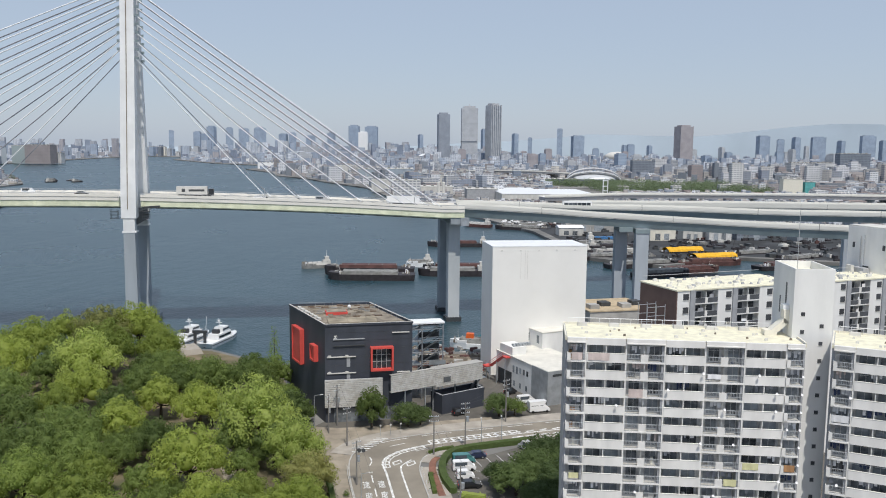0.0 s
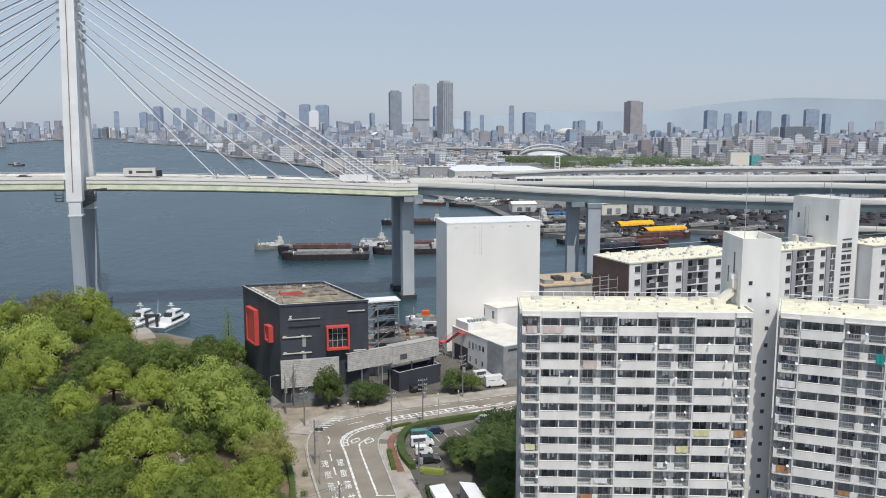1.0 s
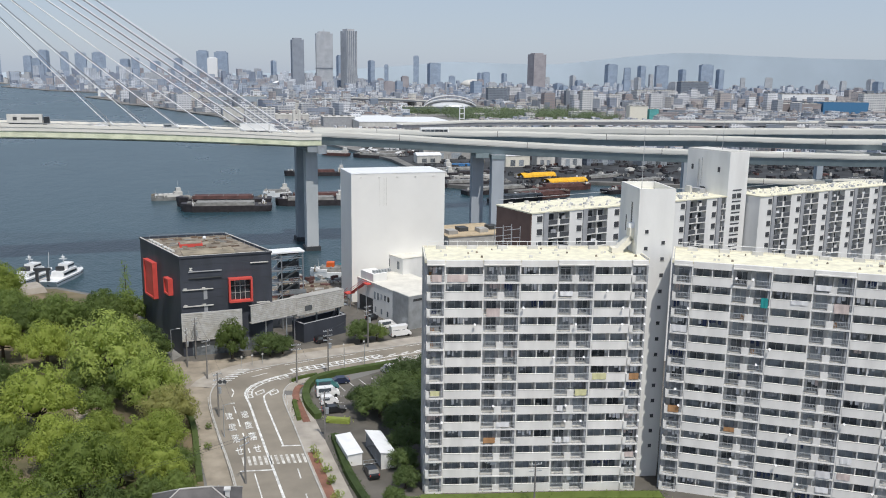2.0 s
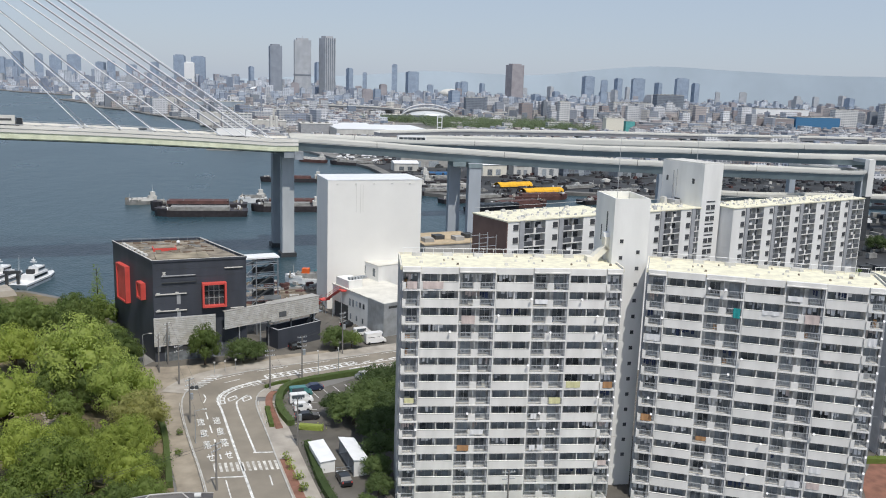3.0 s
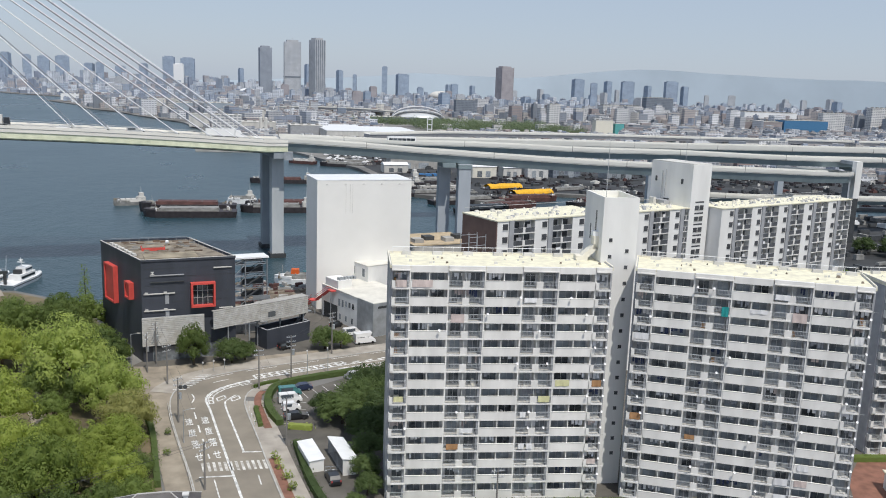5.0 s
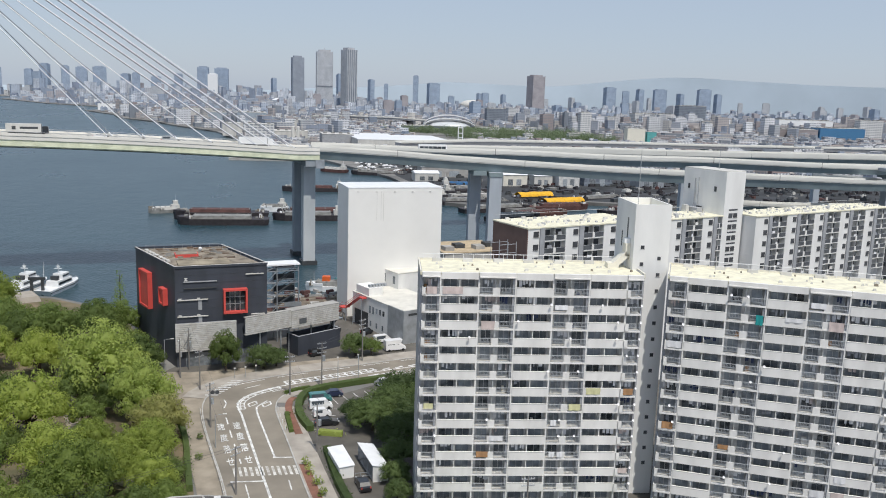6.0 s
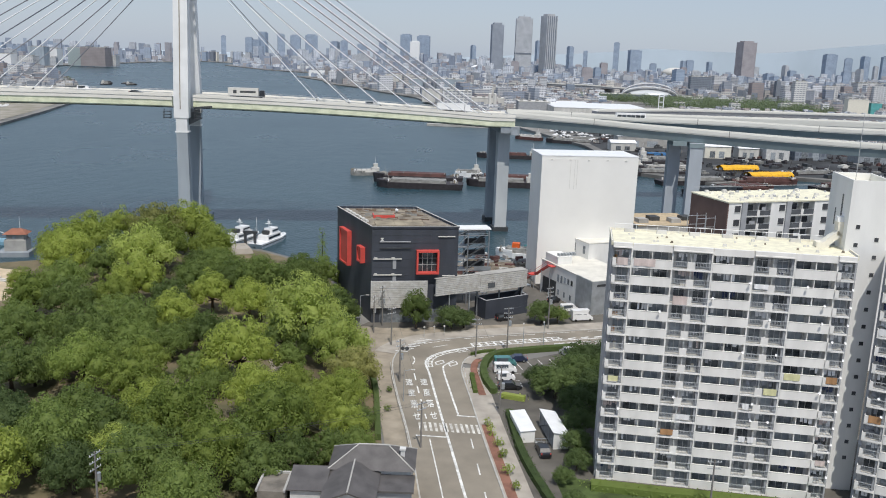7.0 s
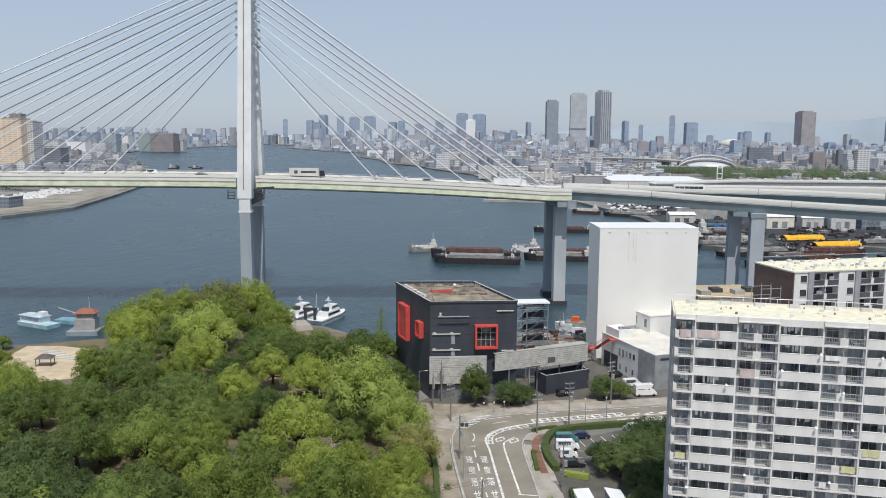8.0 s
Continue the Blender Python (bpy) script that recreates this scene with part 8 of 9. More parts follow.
part("cabin_roof", Geo().box(-8.6, -3, 4.0, 4.6, 3, 4.3), mat("light blue canopy", (0.50, 0.62, 0.68), 0.6), fb)
part("cabin_windows", Geo().box(-7.5, -2.66, 2.4, 3.6, -2.58, 3.4), WINDOW, fb)
part("bridge_house", Geo().box(1.5, -1.4, 4.3, 4.4, 1.4, 6.0), BOATWHITE, fb)
piece("mooring_barge", Geo(turned(-159, 262, 0, -6)).box(-6, -2.4, -0.4, 6, 2.4, 1.3), mat("faded blue paint", (0.20, 0.36, 0.46), 0.7), "faded blue mooring barge", "barge")
piece("white_house", Geo(turned(-172, 214, G0, 10)).box(-6, -5, 0, 7.5, 5, 10).box(-6.4, -5.4, 10, 8, 5.4, 10.5), WHITE, "white building at the park's edge", "building")
pv = thing("park_pavilion", "small dark pavilion on the sandy square", "pavilion", turned(-131.7, 202.5, G0, 15) @ Matrix.Diagonal((0.75, 0.75, 0.8, 1)))
part("roof", hip(-3, -2.5, 3, 2.5, 2.6, 3.9, 2.0), TILE, pv)
for i in (-2.5, 2.5):
    for j in (-2, 2):
        part("post", Geo().box(i - 0.1, j - 0.1, 0, i + 0.1, j + 0.1, 2.6), BARK, pv)
for i in range(5):
    piece("stone_step", Geo(turned(-139.5 + i * 2.6, 216 - i * 1.8, G0, -8)).box(-3, -0.3, 0, 4, 0.3, 0.35), PALECON, "low pale stone step in the square", "step", "square steps")


# ---- vehicles ----
def car(x, y, ang, paint, kind, label, z=G0 + 0.04):
    L, Wd, H = {"van": (4.6, 1.75, 1.95), "sedan": (4.5, 1.75, 1.42), "kei": (3.4, 1.48, 1.75), "camper": (5.2, 2.1, 2.8)}[kind]
    c = thing("car", label, "car", turned(x, y, z, ang), "parked cars")
    h, w = L / 2, Wd / 2
    if kind == "sedan":
        prof = [(-h, 0.3), (-h, 0.85), (-h + 0.5, 0.95), (-h + 1.0, H), (h - 1.9, H), (h - 1.2, 0.98), (h - 0.15, 0.8), (h, 0.55), (h, 0.3)]
    elif kind == "camper":
        prof = [(-h, 0.35), (-h, H - 0.1), (h - 0.9, H), (h - 1.3, H - 0.75), (h - 0.9, 1.7), (h - 0.2, 1.1), (h, 0.8), (h, 0.35)]
    else:
        prof = [(-h, 0.3), (-h + 0.06, H - 0.12), (-h + 0.3, H), (h - 1.3, H), (h - 0.55, 1.1), (h - 0.1, 0.95), (h, 0.7), (h, 0.3)]
    n = len(prof)
    vs = [(a, s * w * (1.0 if b < 1.0 else 0.88), b) for s in (-1, 1) for a, b in prof]
    part("body", Geo().put(vs, [tuple(range(n)), tuple(range(2 * n - 1, n - 1, -1))] + [(i, n + i, n + (i + 1) % n, (i + 1) % n) for i in range(n)]), paint, c, "painted body shell")
    z0, z1 = (1.0, H - 0.12) if kind != "camper" else (1.2, 1.8)
    for s in (-1, 1):
        part("side_window", Geo().box(-h + (0.9 if kind == "sedan" else 0.4), s * w * 0.885 - 0.03 + s * 0.02, z0, h - 1.75, s * w * 0.885 + 0.03 + s * 0.02, z1), CARGLASS, c)
        for q in (-h + 0.8, h - 0.8):
            wheel = part("wheel", Geo().tube((q, s * w - 0.12, 0.31), (q, s * w + 0.03, 0.31), 0.31, n=12), RUBBER, c)
            part("rim", Geo().tube((q, s * (w + 0.032) - 0.005, 0.31), (q, s * (w + 0.032) + 0.005, 0.31), 0.18, n=8), GALV, wheel)
        part("headlight", Geo().box(h - 0.1, s * w * 0.7 - 0.18, 0.68, h + 0.02, s * w * 0.7 + 0.18, 0.82), BOATWHITE, c)
        part("tail_light", Geo().box(-h - 0.02, s * w * 0.82 - 0.08, 0.75, -h + 0.06, s * w * 0.82 + 0.08, 1.05), REDPAINT, c)
    p0, p1 = Vector((h - 1.35, 0, H - 0.08)), Vector((h - 0.62, 0, 1.14))
    if kind == "sedan":
        p0, p1 = Vector((h - 1.88, 0, H - 0.04)), Vector((h - 1.24, 0, 1.0))
    part("windscreen", Geo().put([(p0.x + 0.02, -w * 0.76, p0.z), (p0.x + 0.02, w * 0.76, p0.z), (p1.x + 0.05, w * 0.82, p1.z), (p1.x + 0.05, -w * 0.82, p1.z)], [(0, 3, 2, 1)]), CARGLASS, c)
    return c


CW, CK, CG, CS, CN = car_paint("white car paint", (0.78, 0.78, 0.78)), car_paint("black car paint", (0.012, 0.013, 0.016)), car_paint("teal car paint", (0.06, 0.2, 0.2)), car_paint("silver car paint", (0.45, 0.46, 0.47)), car_paint("navy car paint", (0.02, 0.03, 0.07))
for x, y, a, p, k, lab in ((4.0, 165.8, 10, CG, "van", "dark teal van in the car park"), (6.4, 168.6, 190, CN, "sedan", "navy car in the car park"), (4.0, 162.0, 8, CW, "van", "white van in the car park"), (4.2, 157.6, 8, CW, "kei", "white boxy small car in the car park"),
                           (4.9, 153.4, 8, CK, "sedan", "black car in the car park"), (17.6, 173.2, 120, CS, "van", "silver van in the car park"), (9.9, 126.9, 100, CK, "sedan", "black car before the white sheds"),
                           (20.4, 206.6, 20, CW, "van", "white van beside the warehouse"), (22.8, 199.6, 15, CW, "camper", "white camper van beside the road"), (3.6, 196.4, 30, CK, "kei", "dark small car by the yard wall"), (8.6, 215.0, 60, CK, "van", "dark van in the warehouse yard"), (17.0, 214.0, 40, CK, "kei", "small dark vehicle by the loading bay"), (14.0, 204.0, 30, CS, "kei", "silver small car by the shrubs"),
                           (22.4, 108.6, 92, CK, "van", "black van parked before the block"), (27.6, 108.6, 92, CW, "sedan", "white car parked before the block"), (30.2, 108.2, 92, CK, "sedan", "dark grey car parked before the block"),
                           (40.6, 107.4, 92, CS, "sedan", "silver car parked before the block"), (43.2, 107.2, 92, CW, "sedan", "white car parked before the block")):
    car(x, y, a, p, k, lab)


def lorry(s, off, kind, label):
    m = Matrix.Translation(on(s, off, deck_z(s) + 3.2)) @ pose(0, 0, 0, 0, 0, 10.37)
    t = thing("lorry", label, "lorry", m, "traffic on the bridge")
    part("cab", Geo().box(4.2, -1.1, 0.6, 6.2, 1.1, 3.0, 0.15), CK if kind == "box" else CW, t)
    part("chassis", Geo().box(-6, -0.9, 0.5, 4.4, 0.9, 1.0), DARKSTEEL, t)
    if kind == "box":
        part("container", Geo().box(-6.6, -1.2, 1.0, 4.0, 1.2, 3.8), PALECON, t, "pale grey container")
        part("bar", Geo().box(-2.4, -1.24, 2.1, 3.0, -1.2, 2.8).box(-4.8, -1.24, 1.9, -3.6, -1.2, 3.0), DARKSTEEL, t, "dark lettering bar")
    else:
        part("body", Geo().box(-6, -1.2, 1.0, 4.0, 1.2, 3.5), CW, t, "white box body")
    for q in (-4.8, -3.6, 4.6):
        for sd in (-1, 1):
            part("wheel", Geo().tube((q, sd * 1.05 - 0.12, 0.45), (q, sd * 1.05 + 0.12, 0.45), 0.45, n=10), RUBBER, t)


lorry(-92, -3.5, "box", "pale container lorry with dark cab on the bridge")
lorry(-18, -3.5, "white", "white box lorry on the bridge")
for s, off, p, k, lab in ((-70, -4, CW, "sedan", "white car on the bridge"), (-48, -6, CS, "van", "silver van on the bridge"), (-130, -5, CK, "sedan", "black car on the bridge"), (-150, 5, CW, "van", "white van on the bridge")):
    c = car(0, 0, 0, p, k, lab)
    c.matrix_world = Matrix.Translation(on(s, off, deck_z(s) + 3.2)) @ pose(0, 0, 0, 0, 0, 10.37)
    c["group"] = "traffic on the bridge"
bus = thing("bus", "white coach with dark windows on the viaduct", "bus", turned(52, 338.6, 41.6, 5))
part("body", Geo().box(-5.8, -1.25, 0.4, 5.8, 1.25, 3.4, 0.1), CW, bus, "white coach body")
for i in range(6):
    part("window", Geo().box(-5.4 + i * 1.8, -1.3, 1.7, -3.75 + i * 1.8, -1.22, 2.7), CARGLASS, bus)
for q in (-3.6, 3.8):
    part("wheel", Geo().tube((q, -1.26, 0.5), (q, -1.0, 0.5), 0.5, n=10), RUBBER, bus)

# ---- white sheds in the car park ----
def shed(m, w, l, hl, hr, gap):
    """A lean-to shed, open along x = gap."""
    s = thing("bicycle_shed", "white shed with a sloping roof beside the parking bays", "shed", m, "bicycle sheds")
    for y in (0, l - 0.12):
        part("end_wall", Geo().put([(0, y, 0), (w, y, 0), (w, y + 0.12, 0), (0, y + 0.12, 0), (0, y, hl), (w, y, hr), (w, y + 0.12, hr), (0, y + 0.12, hl)],
                                   [(3, 2, 1, 0), (4, 5, 6, 7), (0, 1, 5, 4), (1, 2, 6, 5), (2, 3, 7, 6), (3, 0, 4, 7)]), WHITE, s, "white wall")
    back = 0.0 if gap else w - 0.12
    part("back_wall", Geo().box(back, 0.12, 0, back + 0.12, l - 0.12, min(hl, hr)), WHITE, s, "white wall")
    part("floor_slab", Geo().box(0.12, 0.12, 0, w - 0.12, l - 0.12, 0.08), CONCRETE, s)
    part("roof", Geo().put([(-0.15, -0.15, hl), (w + 0.15, -0.15, hr), (w + 0.15, l + 0.15, hr), (-0.15, l + 0.15, hl), (-0.15, -0.15, hl + 0.1), (w + 0.15, -0.15, hr + 0.1), (w + 0.15, l + 0.15, hr + 0.1), (-0.15, l + 0.15, hl + 0.1)],
                           [(3, 2, 1, 0), (4, 5, 6, 7), (0, 1, 5, 4), (1, 2, 6, 5), (2, 3, 7, 6), (3, 0, 4, 7)]), BOATWHITE, s, "white sheet roof")
    for i in range(4):
        y = 0.2 + i * (l - 0.5) / 3
        part("post", Geo().box(gap - 0.06 if gap else 0.0, y, 0, gap if gap else 0.06, y + 0.08, hr if gap else hl), GALV, s)


shed(turned(6.35, 130.15, G0, 11.4), 2.4, 8.2, 2.0, 2.15, 2.4)
shed(turned(11.6, 128.4, G0, 11.0), 2.55, 9.3, 2.95, 2.4, 0.0)
fence = thing("rail_fence", "grey barrier rail between the sheds", "fence", turned(8.8, 129.6, G0, 5))
for i in range(4):
    part("post", Geo().box(i * 0.9, 0, 0, i * 0.9 + 0.06, 0.06, 1.2), GALV, fence)
for z in (0.6, 1.15):
    part("rail", Geo().box(0, 0, z, 2.76, 0.06, z + 0.06), GALV, fence)


# ---- forecourt beyond the blocks ----
sheet("red_forecourt", [(88, 104), (98, 102), (114, 118), (114, 125), (104, 125), (95, 116)], G0 + 0.045, BRICKRED, "reddish brick forecourt beside the block", "paving")
hedge("hedge", [(101, 123.2), (106, 122.6), (112, 121.8)], 1.6, 1.1, LEAF_C, "clipped dark green hedge before the block", 12)
bs2 = thing("gate_house", "small white gate house on the reddish forecourt", "shed", turned(97.6, 108.5, G0, -20))
part("wall", Geo().box(0, 0, 0, 4.5, 5, 2.8), WHITE, bs2, "white rendered wall")
part("roof", Geo().box(-0.3, -0.3, 2.8, 4.8, 5.3, 3.05), CREAMROOF, bs2)
part("door", Geo().box(1.0, -0.05, 0, 1.9, 0.0, 2.0), GREYWALL, bs2)

# ---- poles and wires ----
def utility_pole(x, y, h, arms=3, drum=True):
    t = thing("utility_pole", "grey concrete utility pole with crossarms and insulators", "utility pole", turned(x, y, G0, random.uniform(0, 90)), "utility poles")
    part("pole", Geo().tube((0, 0, 0), (0, 0, h), 0.17, 0.11, 8), POLE, t)
    for k in range(arms):
        z = h - 0.4 - k * 1.0
        part("crossarm", Geo().box(-1.0, -0.06, z, 1.0, 0.06, z + 0.1), GALV, t)
        for q in (-0.9, -0.45, 0.45, 0.9):
            part("insulator", Geo().tube((q, 0, z + 0.1), (q, 0, z + 0.3), 0.05, n=6), BOATWHITE, t)
    if drum:
        part("transformer", Geo().tube((0.45, 0, h - 4.2), (0.45, 0, h - 3.1), 0.32, n=10), GALV, t, "grey drum transformer")


POLES = [(-24.4, 187.8, 9.6), (-20.6, 174.5, 8.6), (-2.1, 169.9, 8.6), (4.5, 174.3, 10.0), (2.9, 141.2, 9.0), (-16.4, 153.9, 8.7), (-9.8, 126.3, 8.0), (14.3, 191.6, 10.2), (-25.6, 182.5, 8.8), (33.0, 112.6, 7.5), (-49, 96.4, 11.5)]
for x, y, h in POLES:
    utility_pole(x, y, h, 2 if h < 10 else 3, h > 8.6)
for i, j in ((0, 1), (1, 5), (5, 6), (8, 1), (2, 3), (3, 7), (4, 2), (10, 6)):
    (ax, ay, ah), (bx, by, bh) = POLES[i], POLES[j]
    for q in (-0.8, 0.8):
        a, b = Vector((ax + q, ay, G0 + ah - 0.2)), Vector((bx + q, by, G0 + bh - 0.2))
        pts = [a.lerp(b, k / 10) - Vector((0, 0, 0.8 * (1 - (k / 5 - 1) ** 2))) for k in range(11)]
        piece("wire", Geo().sweep(pts, [(-0.012, -0.012), (0.012, -0.012), (0.012, 0.012), (-0.012, 0.012)]), DARKSTEEL, "thin dark overhead wire between poles", "wire", "overhead wires")

mir = thing("traffic_mirror", "pair of round traffic mirrors on a pole arm", "mirror", turned(-16.4, 153.9, G0, 0))
part("arm", Geo().beam((0, 0, 7.2), (1.3, -0.1, 7.2), 0.06, 0.06), GALV, mir)
for x in (0.5, 1.3):
    part("disc", Geo().tube((x, -0.2, 6.9), (x, -0.1, 6.9), 0.38, n=14), DARKSTEEL, mir, "dark round mirror back")


def street_lamp(x, y, h, ang):
    t = thing("street_lamp", "slim grey street lamp beside the road", "street lamp", turned(x, y, G0, ang), "street lamps")
    part("post", Geo().tube((0, 0, 0), (0, 0, h), 0.09, 0.06, 8), GALV, t)
    part("arm", Geo().beam((0, 0, h), (1.6, 0, h + 0.3), 0.07, 0.07), GALV, t)
    part("lamp_head", Geo().box(1.3, -0.14, h + 0.22, 2.0, 0.14, h + 0.34), PALECON, t)


for x, y, h, a in ((-29.3, 186.0, 7.5, 0), (8.0, 176.6, 5.0, 90), (12.5, 178.3, 5.0, 90), (-14.6, 144.5, 6, 0)):
    street_lamp(x, y, h, a)
for i in range(3):
    t = thing("traffic_sign", "round road sign on a slim post", "sign", turned(-14 + i * 2.2 if i < 3 else -5 + i, 181.0 + i * 0.8, G0, 10), "road signs")
    part("post", Geo().tube((0, 0, 0), (0, 0, 2.6), 0.04, n=6), GALV, t)
    part("disc", Geo().tube((0, -0.05, 2.4), (0, -0.02, 2.4), 0.22, n=12), PALECON, t)
for i, q in enumerate(even([p for p in RIGHT if 150 < p.y < 162], 4)):
    piece("bollard", Geo().tube((q.x + 0.5, q.y, G0 + 0.1), (q.x + 0.5, q.y, G0 + 0.95), 0.06, n=6), BOATWHITE, "white slim bollard at the kerb", "bollard", "kerb bollards")
g = Geo()
gp = [(q.x, q.y, G0 + 0.13) for q in shifted([p for p in LEFT if 118 < p.y < 164], -0.5)]
rail = thing("guard_rail", "low pale guard rail along the kerb", "guard rail")
part("rail", Geo().sweep(gp, [(-0.04, 0.62), (0.04, 0.62), (0.04, 0.78), (-0.04, 0.78)]), PALECON, rail)
for q in gp[::2]:
    part("post", Geo().box(q[0] - 0.04, q[1] - 0.04, q[2], q[0] + 0.04, q[1] + 0.04, q[2] + 0.75), PALECON, rail)

# ---- life on the balconies ----
def hung(block_pose, bay, floor, where, w, h, material, label):
    kind, x0, x1 = BAYS[bay]
    x = lerp(x0 + 0.2, x1 - 0.2 - w, where)
    g = Geo(block_pose)
    vs = []
    for i in range(7):
        for j in range(4):
            vs.append((x + w * i / 6, -0.2 - (0.14 if kind == "end" else 0) - 0.05 * math.sin(i * 1.9) * j / 3, BASE + floor * FL + 1.22 - h * j / 3))
    back = [(a, b + 0.05, c) for a, b, c in vs]
    n = len(vs)
    quads = [(j + 4 * i, j + 4 * i + 1, j + 4 * i + 5, j + 4 * i + 4) for i in range(6) for j in range(3)]
    g.put(vs + back, quads + [tuple(n + q for q in reversed(f)) for f in quads])
    piece("laundry", g, material, label, "laundry", "laundry on the balconies")


def inner_wash(block_pose, bay, floor, material, n, seed):
    kind, x0, x1 = BAYS[bay]
    r = random.Random(seed)
    g = Geo(block_pose)
    s = r.uniform(x0 + 0.3, x1 - 0.6 * n - 0.2) if x1 - x0 > 0.6 * n + 0.8 else x0 + 0.3
    x = s
    for i in range(n):
        w = r.uniform(0.22, 0.62)
        if x + w > x1 - 0.15:
            break
        y, drop = r.uniform(0.42, 0.62), r.uniform(0.35, 1.05)
        z = BASE + floor * FL + 2.2
        g.put([(x, y, z), (x + w, y + 0.02, z), (x + w * 0.96, y + 0.06, z - drop), (x + w * 0.06, y - 0.04, z - drop * r.uniform(0.85, 1)), (x, y + 0.03, z), (x + w, y + 0.05, z), (x + w * 0.96, y + 0.09, z - drop), (x + w * 0.06, y - 0.01, z - drop)],
              [(0, 1, 2, 3), (7, 6, 5, 4), (0, 4, 5, 1), (1, 5, 6, 2), (2, 6, 7, 3), (3, 7, 4, 0)])
        x += w + r.choice((0.04, 0.08, 0.3))
    g.box(s - 0.1, 0.5, BASE + floor * FL + 2.2, s + n * 0.6, 0.53, BASE + floor * FL + 2.23)
    piece("washing_line", g, material, "row of washing on a line inside the balcony", "laundry", "washing inside the balconies")


def dish(block_pose, bay, floor, where, seed):
    kind, x0, x1 = BAYS[bay]
    x = lerp(x0 + 0.3, x1 - 0.3, where)
    t = thing("satellite_dish", "small white satellite dish on a balcony rail", "satellite dish", block_pose @ Matrix.Translation((x, -0.25, BASE + floor * FL + 1.15)), "satellite dishes")
    part("arm", Geo().beam((0, 0.2, -0.3), (0.1, -0.3, 0.2), 0.05, 0.05), FRAME, t)
    part("bowl", Geo(pose(0.1, -0.35, 0.25, 62, 0, 25)).put([(0, 0, -0.06)] + [(0.2 * math.cos(k * 0.5236), 0.2 * math.sin(k * 0.5236), 0.03) for k in range(12)], [(0, 1 + k, 1 + (k + 1) % 12) for k in range(12)]), BOATWHITE, t, "white round bowl")


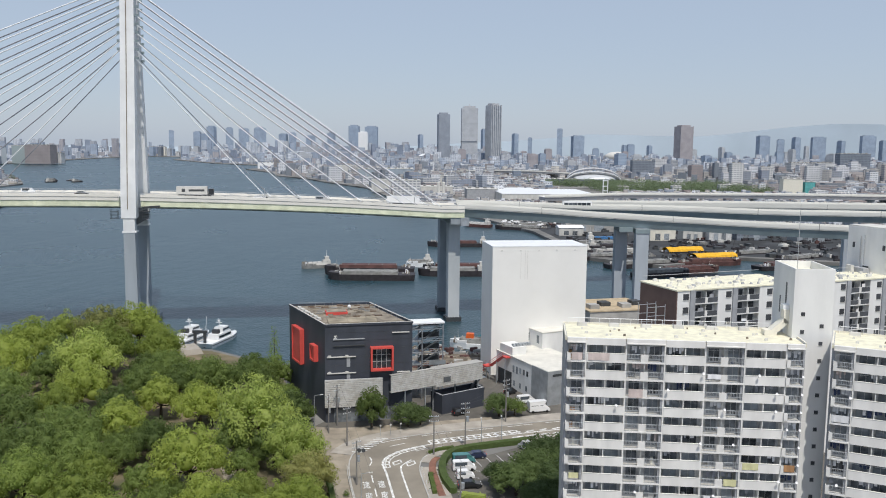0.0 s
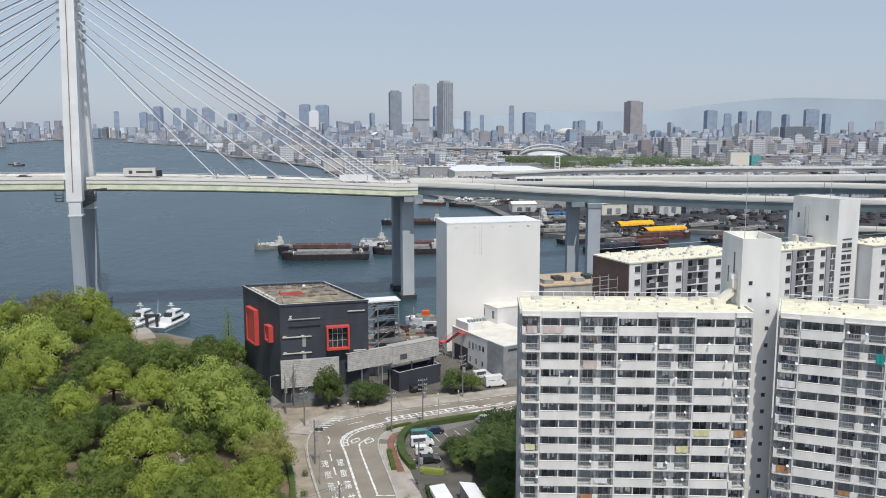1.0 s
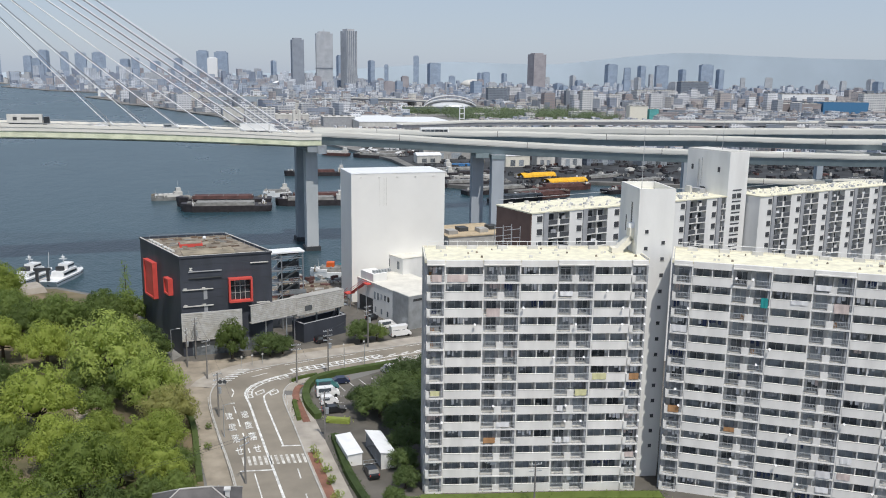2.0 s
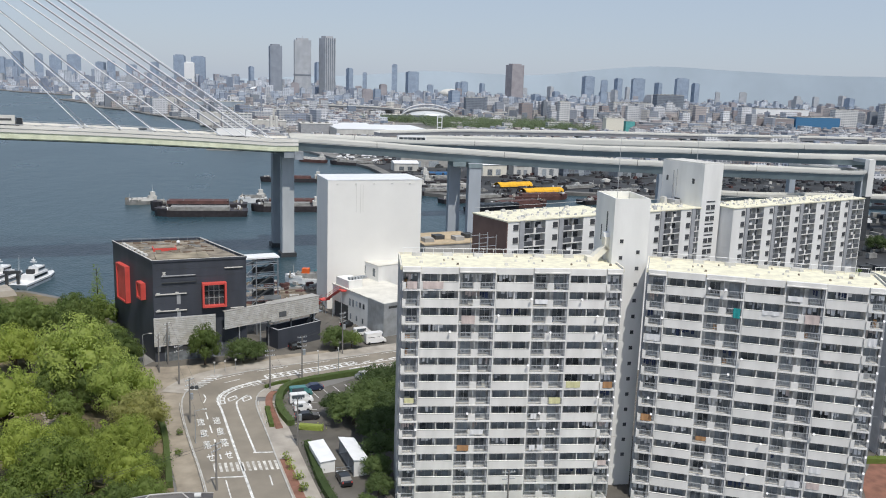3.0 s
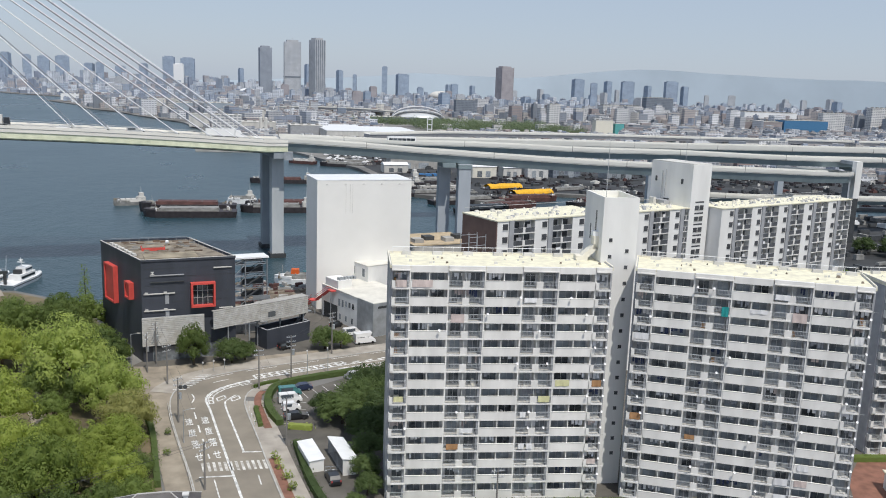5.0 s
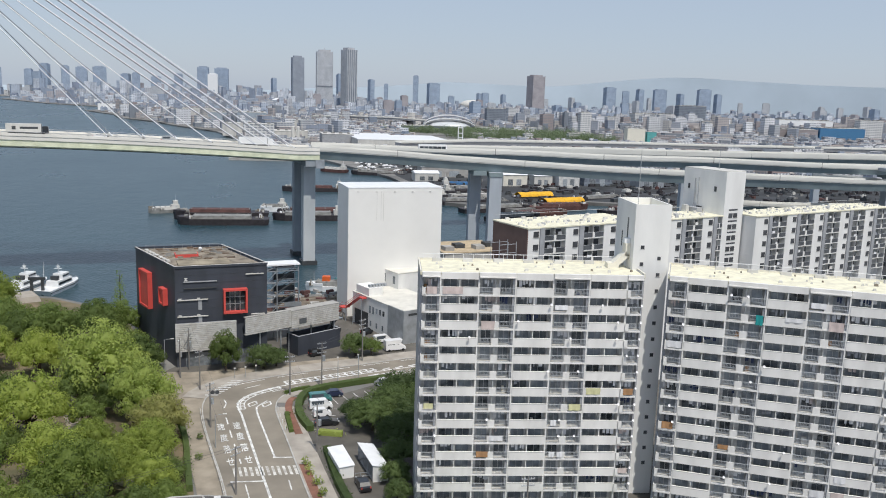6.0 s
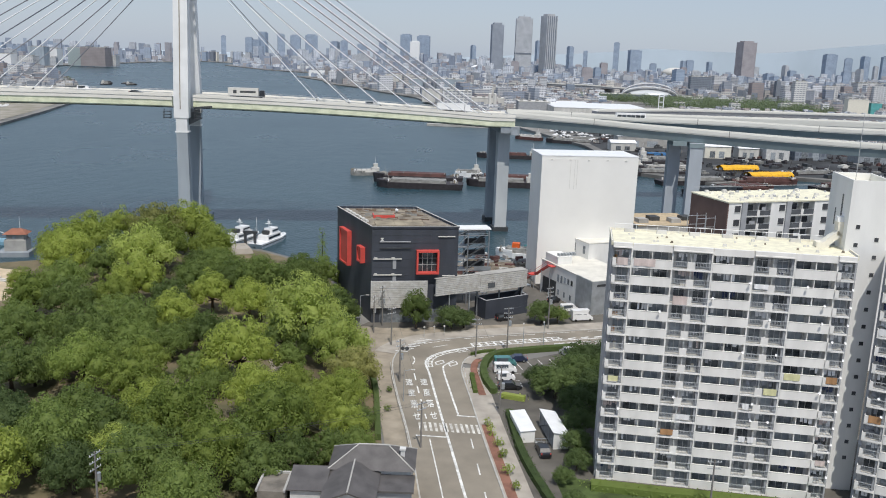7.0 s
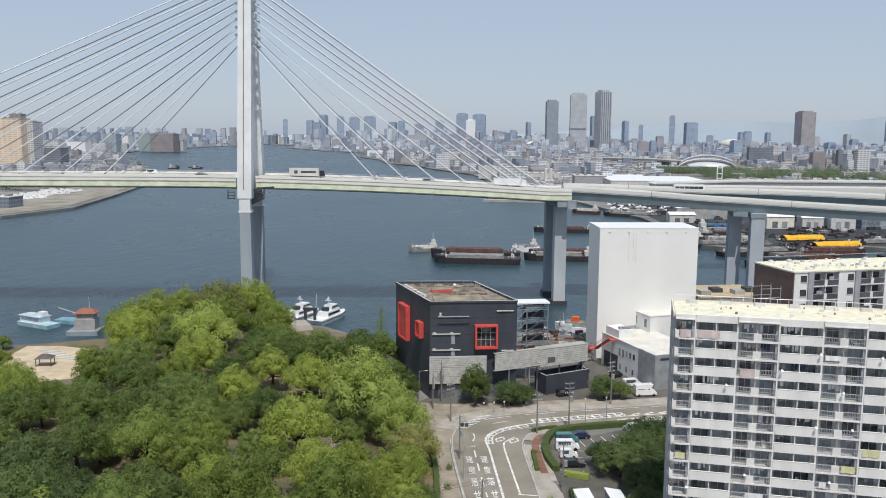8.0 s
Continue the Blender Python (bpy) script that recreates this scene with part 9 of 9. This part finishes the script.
A, B = POSE_A, POSE_B
for p, bay, fl, wh, w, h, m, lab in ((A, 0, 13, 0.6, 1.5, 1.1, CLOTH_P, "patterned pinkish futon aired on the balcony"), (A, 1, 13, 0.05, 3.0, 1.1, CLOTH_P, "pinkish futon and quilt aired on the balcony"), (A, 2, 11, 0.1, 2.0, 1.3, CLOTH_P, "brownish blanket aired on the balcony"),
                                     (A, 2, 4, 0.75, 2.0, 0.8, CLOTH_W, "white sheet aired on the balcony"), (A, 2, 3, 0.1, 1.8, 0.9, CLOTH_O, "tan mat hung on the rail"), (A, 4, 6, 0.95, 1.8, 1.0, CLOTH_Y, "pale yellow towel aired on the balcony"), (A, 5, 7, 0.05, 2.2, 1.0, CLOTH_Y, "pale yellow quilt aired on the balcony"),
                                     (A, 6, 7, 0.4, 1.5, 1.0, CLOTH_O, "tan board on the balcony rail"), (A, 0, 6, 0.55, 1.4, 0.8, CLOTH_Y, "yellow towel on the balcony rail"), (A, 4, 3, 0.1, 0.9, 0.9, CLOTH_W, "white and red bordered sheet"), (A, 4, 3, 0.4, 0.9, 0.9, CLOTH_W, "white and red bordered sheet"),
                                     (A, 6, 2, 0.4, 1.4, 0.8, CLOTH_P, "pale pink blanket on the rail"), (A, 4, 5, 0.1, 0.9, 0.9, CLOTH_W, "white towel on the rail"), (A, 4, 12, 0.05, 1.9, 0.7, CLOTH_W, "white sheet on the rail"),
                                     (B, 0, 10, 0.2, 2.2, 1.0, CLOTH_W, "pale blue-white quilt on the balcony"), (B, 2, 12, 0.98, 1.0, 1.5, CLOTH_T, "teal cloth hung over the balcony"), (B, 0, 5, 0.5, 1.6, 1.1, CLOTH_O, "orange blanket on the balcony"), (B, 2, 4, 0.1, 1.5, 0.7, CLOTH_O, "orange towel on the rail"),
                                     (B, 4, 12, 0.9, 2.0, 1.4, CLOTH_P, "pink and tan futons on the balcony"), (B, 3, 12, 0.9, 2.4, 0.6, CLOTH_W, "white cloth on the balcony"), (B, 4, 13, 0.05, 2.0, 0.8, CLOTH_W, "pale cloth on the rail"), (B, 5, 3, 0.1, 1.6, 1.0, CLOTH_W, "white sheets on the balcony"),
                                     (B, 4, 2, 0.9, 2.0, 1.1, CLOTH_W, "white towels on the rail"), (B, 5, 2, 0.05, 1.8, 1.0, CLOTH_P, "pink cloth on the balcony"), (B, 6, 11, 0.4, 1.2, 1.2, CLOTH_W, "white sheet on the end balcony"), (B, 4, 1, 0.9, 1.8, 0.9, CLOTH_W, "pale towels on the rail")):
    hung(p, bay, fl, wh, w, h, m, lab)
rng = random.Random(77)
for p in (A, B):
    for k in range(70):
        inner_wash(p, rng.randrange(7), rng.randrange(NF), rng.choice(CLOTHS), rng.randrange(1, 6), k)
    for k in range(16):
        dish(p, rng.choice((0, 1, 2, 3, 4, 5, 5, 6)), rng.randrange(NF), rng.choice((0.02, 0.3, 0.5, 0.8, 0.98)), k)
    for fl in range(1, 13):
        dish(p, 6, fl, 0.99, fl)
    for k in range(46):
        bay, fl = rng.randrange(7), rng.randrange(NF)
        kind, x0, x1 = BAYS[bay]
        x = rng.uniform(x0 + 0.3, x1 - 1.2)
        if k % 2:
            a, b = rng.uniform(0.3, 0.9), rng.uniform(0.3, 1.3)
            piece("storage_box", Geo(p).box(x, 0.85, BASE + fl * FL + 0.02, x + a, 1.25, BASE + fl * FL + b, 0.02), rng.choice((PALECON, CLOTH_B, GREYDECK, CLOTH_O, CREAMWALL, CLOTH_G)), "storage box kept on the balcony floor", "box", "balcony storage")
        if k % 3 == 0:
            z = BASE + fl * FL + 2.05
            piece("laundry_pole", Geo(p).tube((x0 + 0.25, 0.3, z), (x1 - 0.25, 0.3, z), 0.022, n=5), BOATWHITE, "pale laundry pole across the balcony", "pole", "laundry poles")
        piece("air_conditioner", Geo(p).box(x, 0.95, BASE + fl * FL + 0.05, x + 0.8, 1.3, BASE + fl * FL + 0.65), PALECON, "pale air conditioner unit on the balcony floor", "air conditioner", "balcony air conditioners")
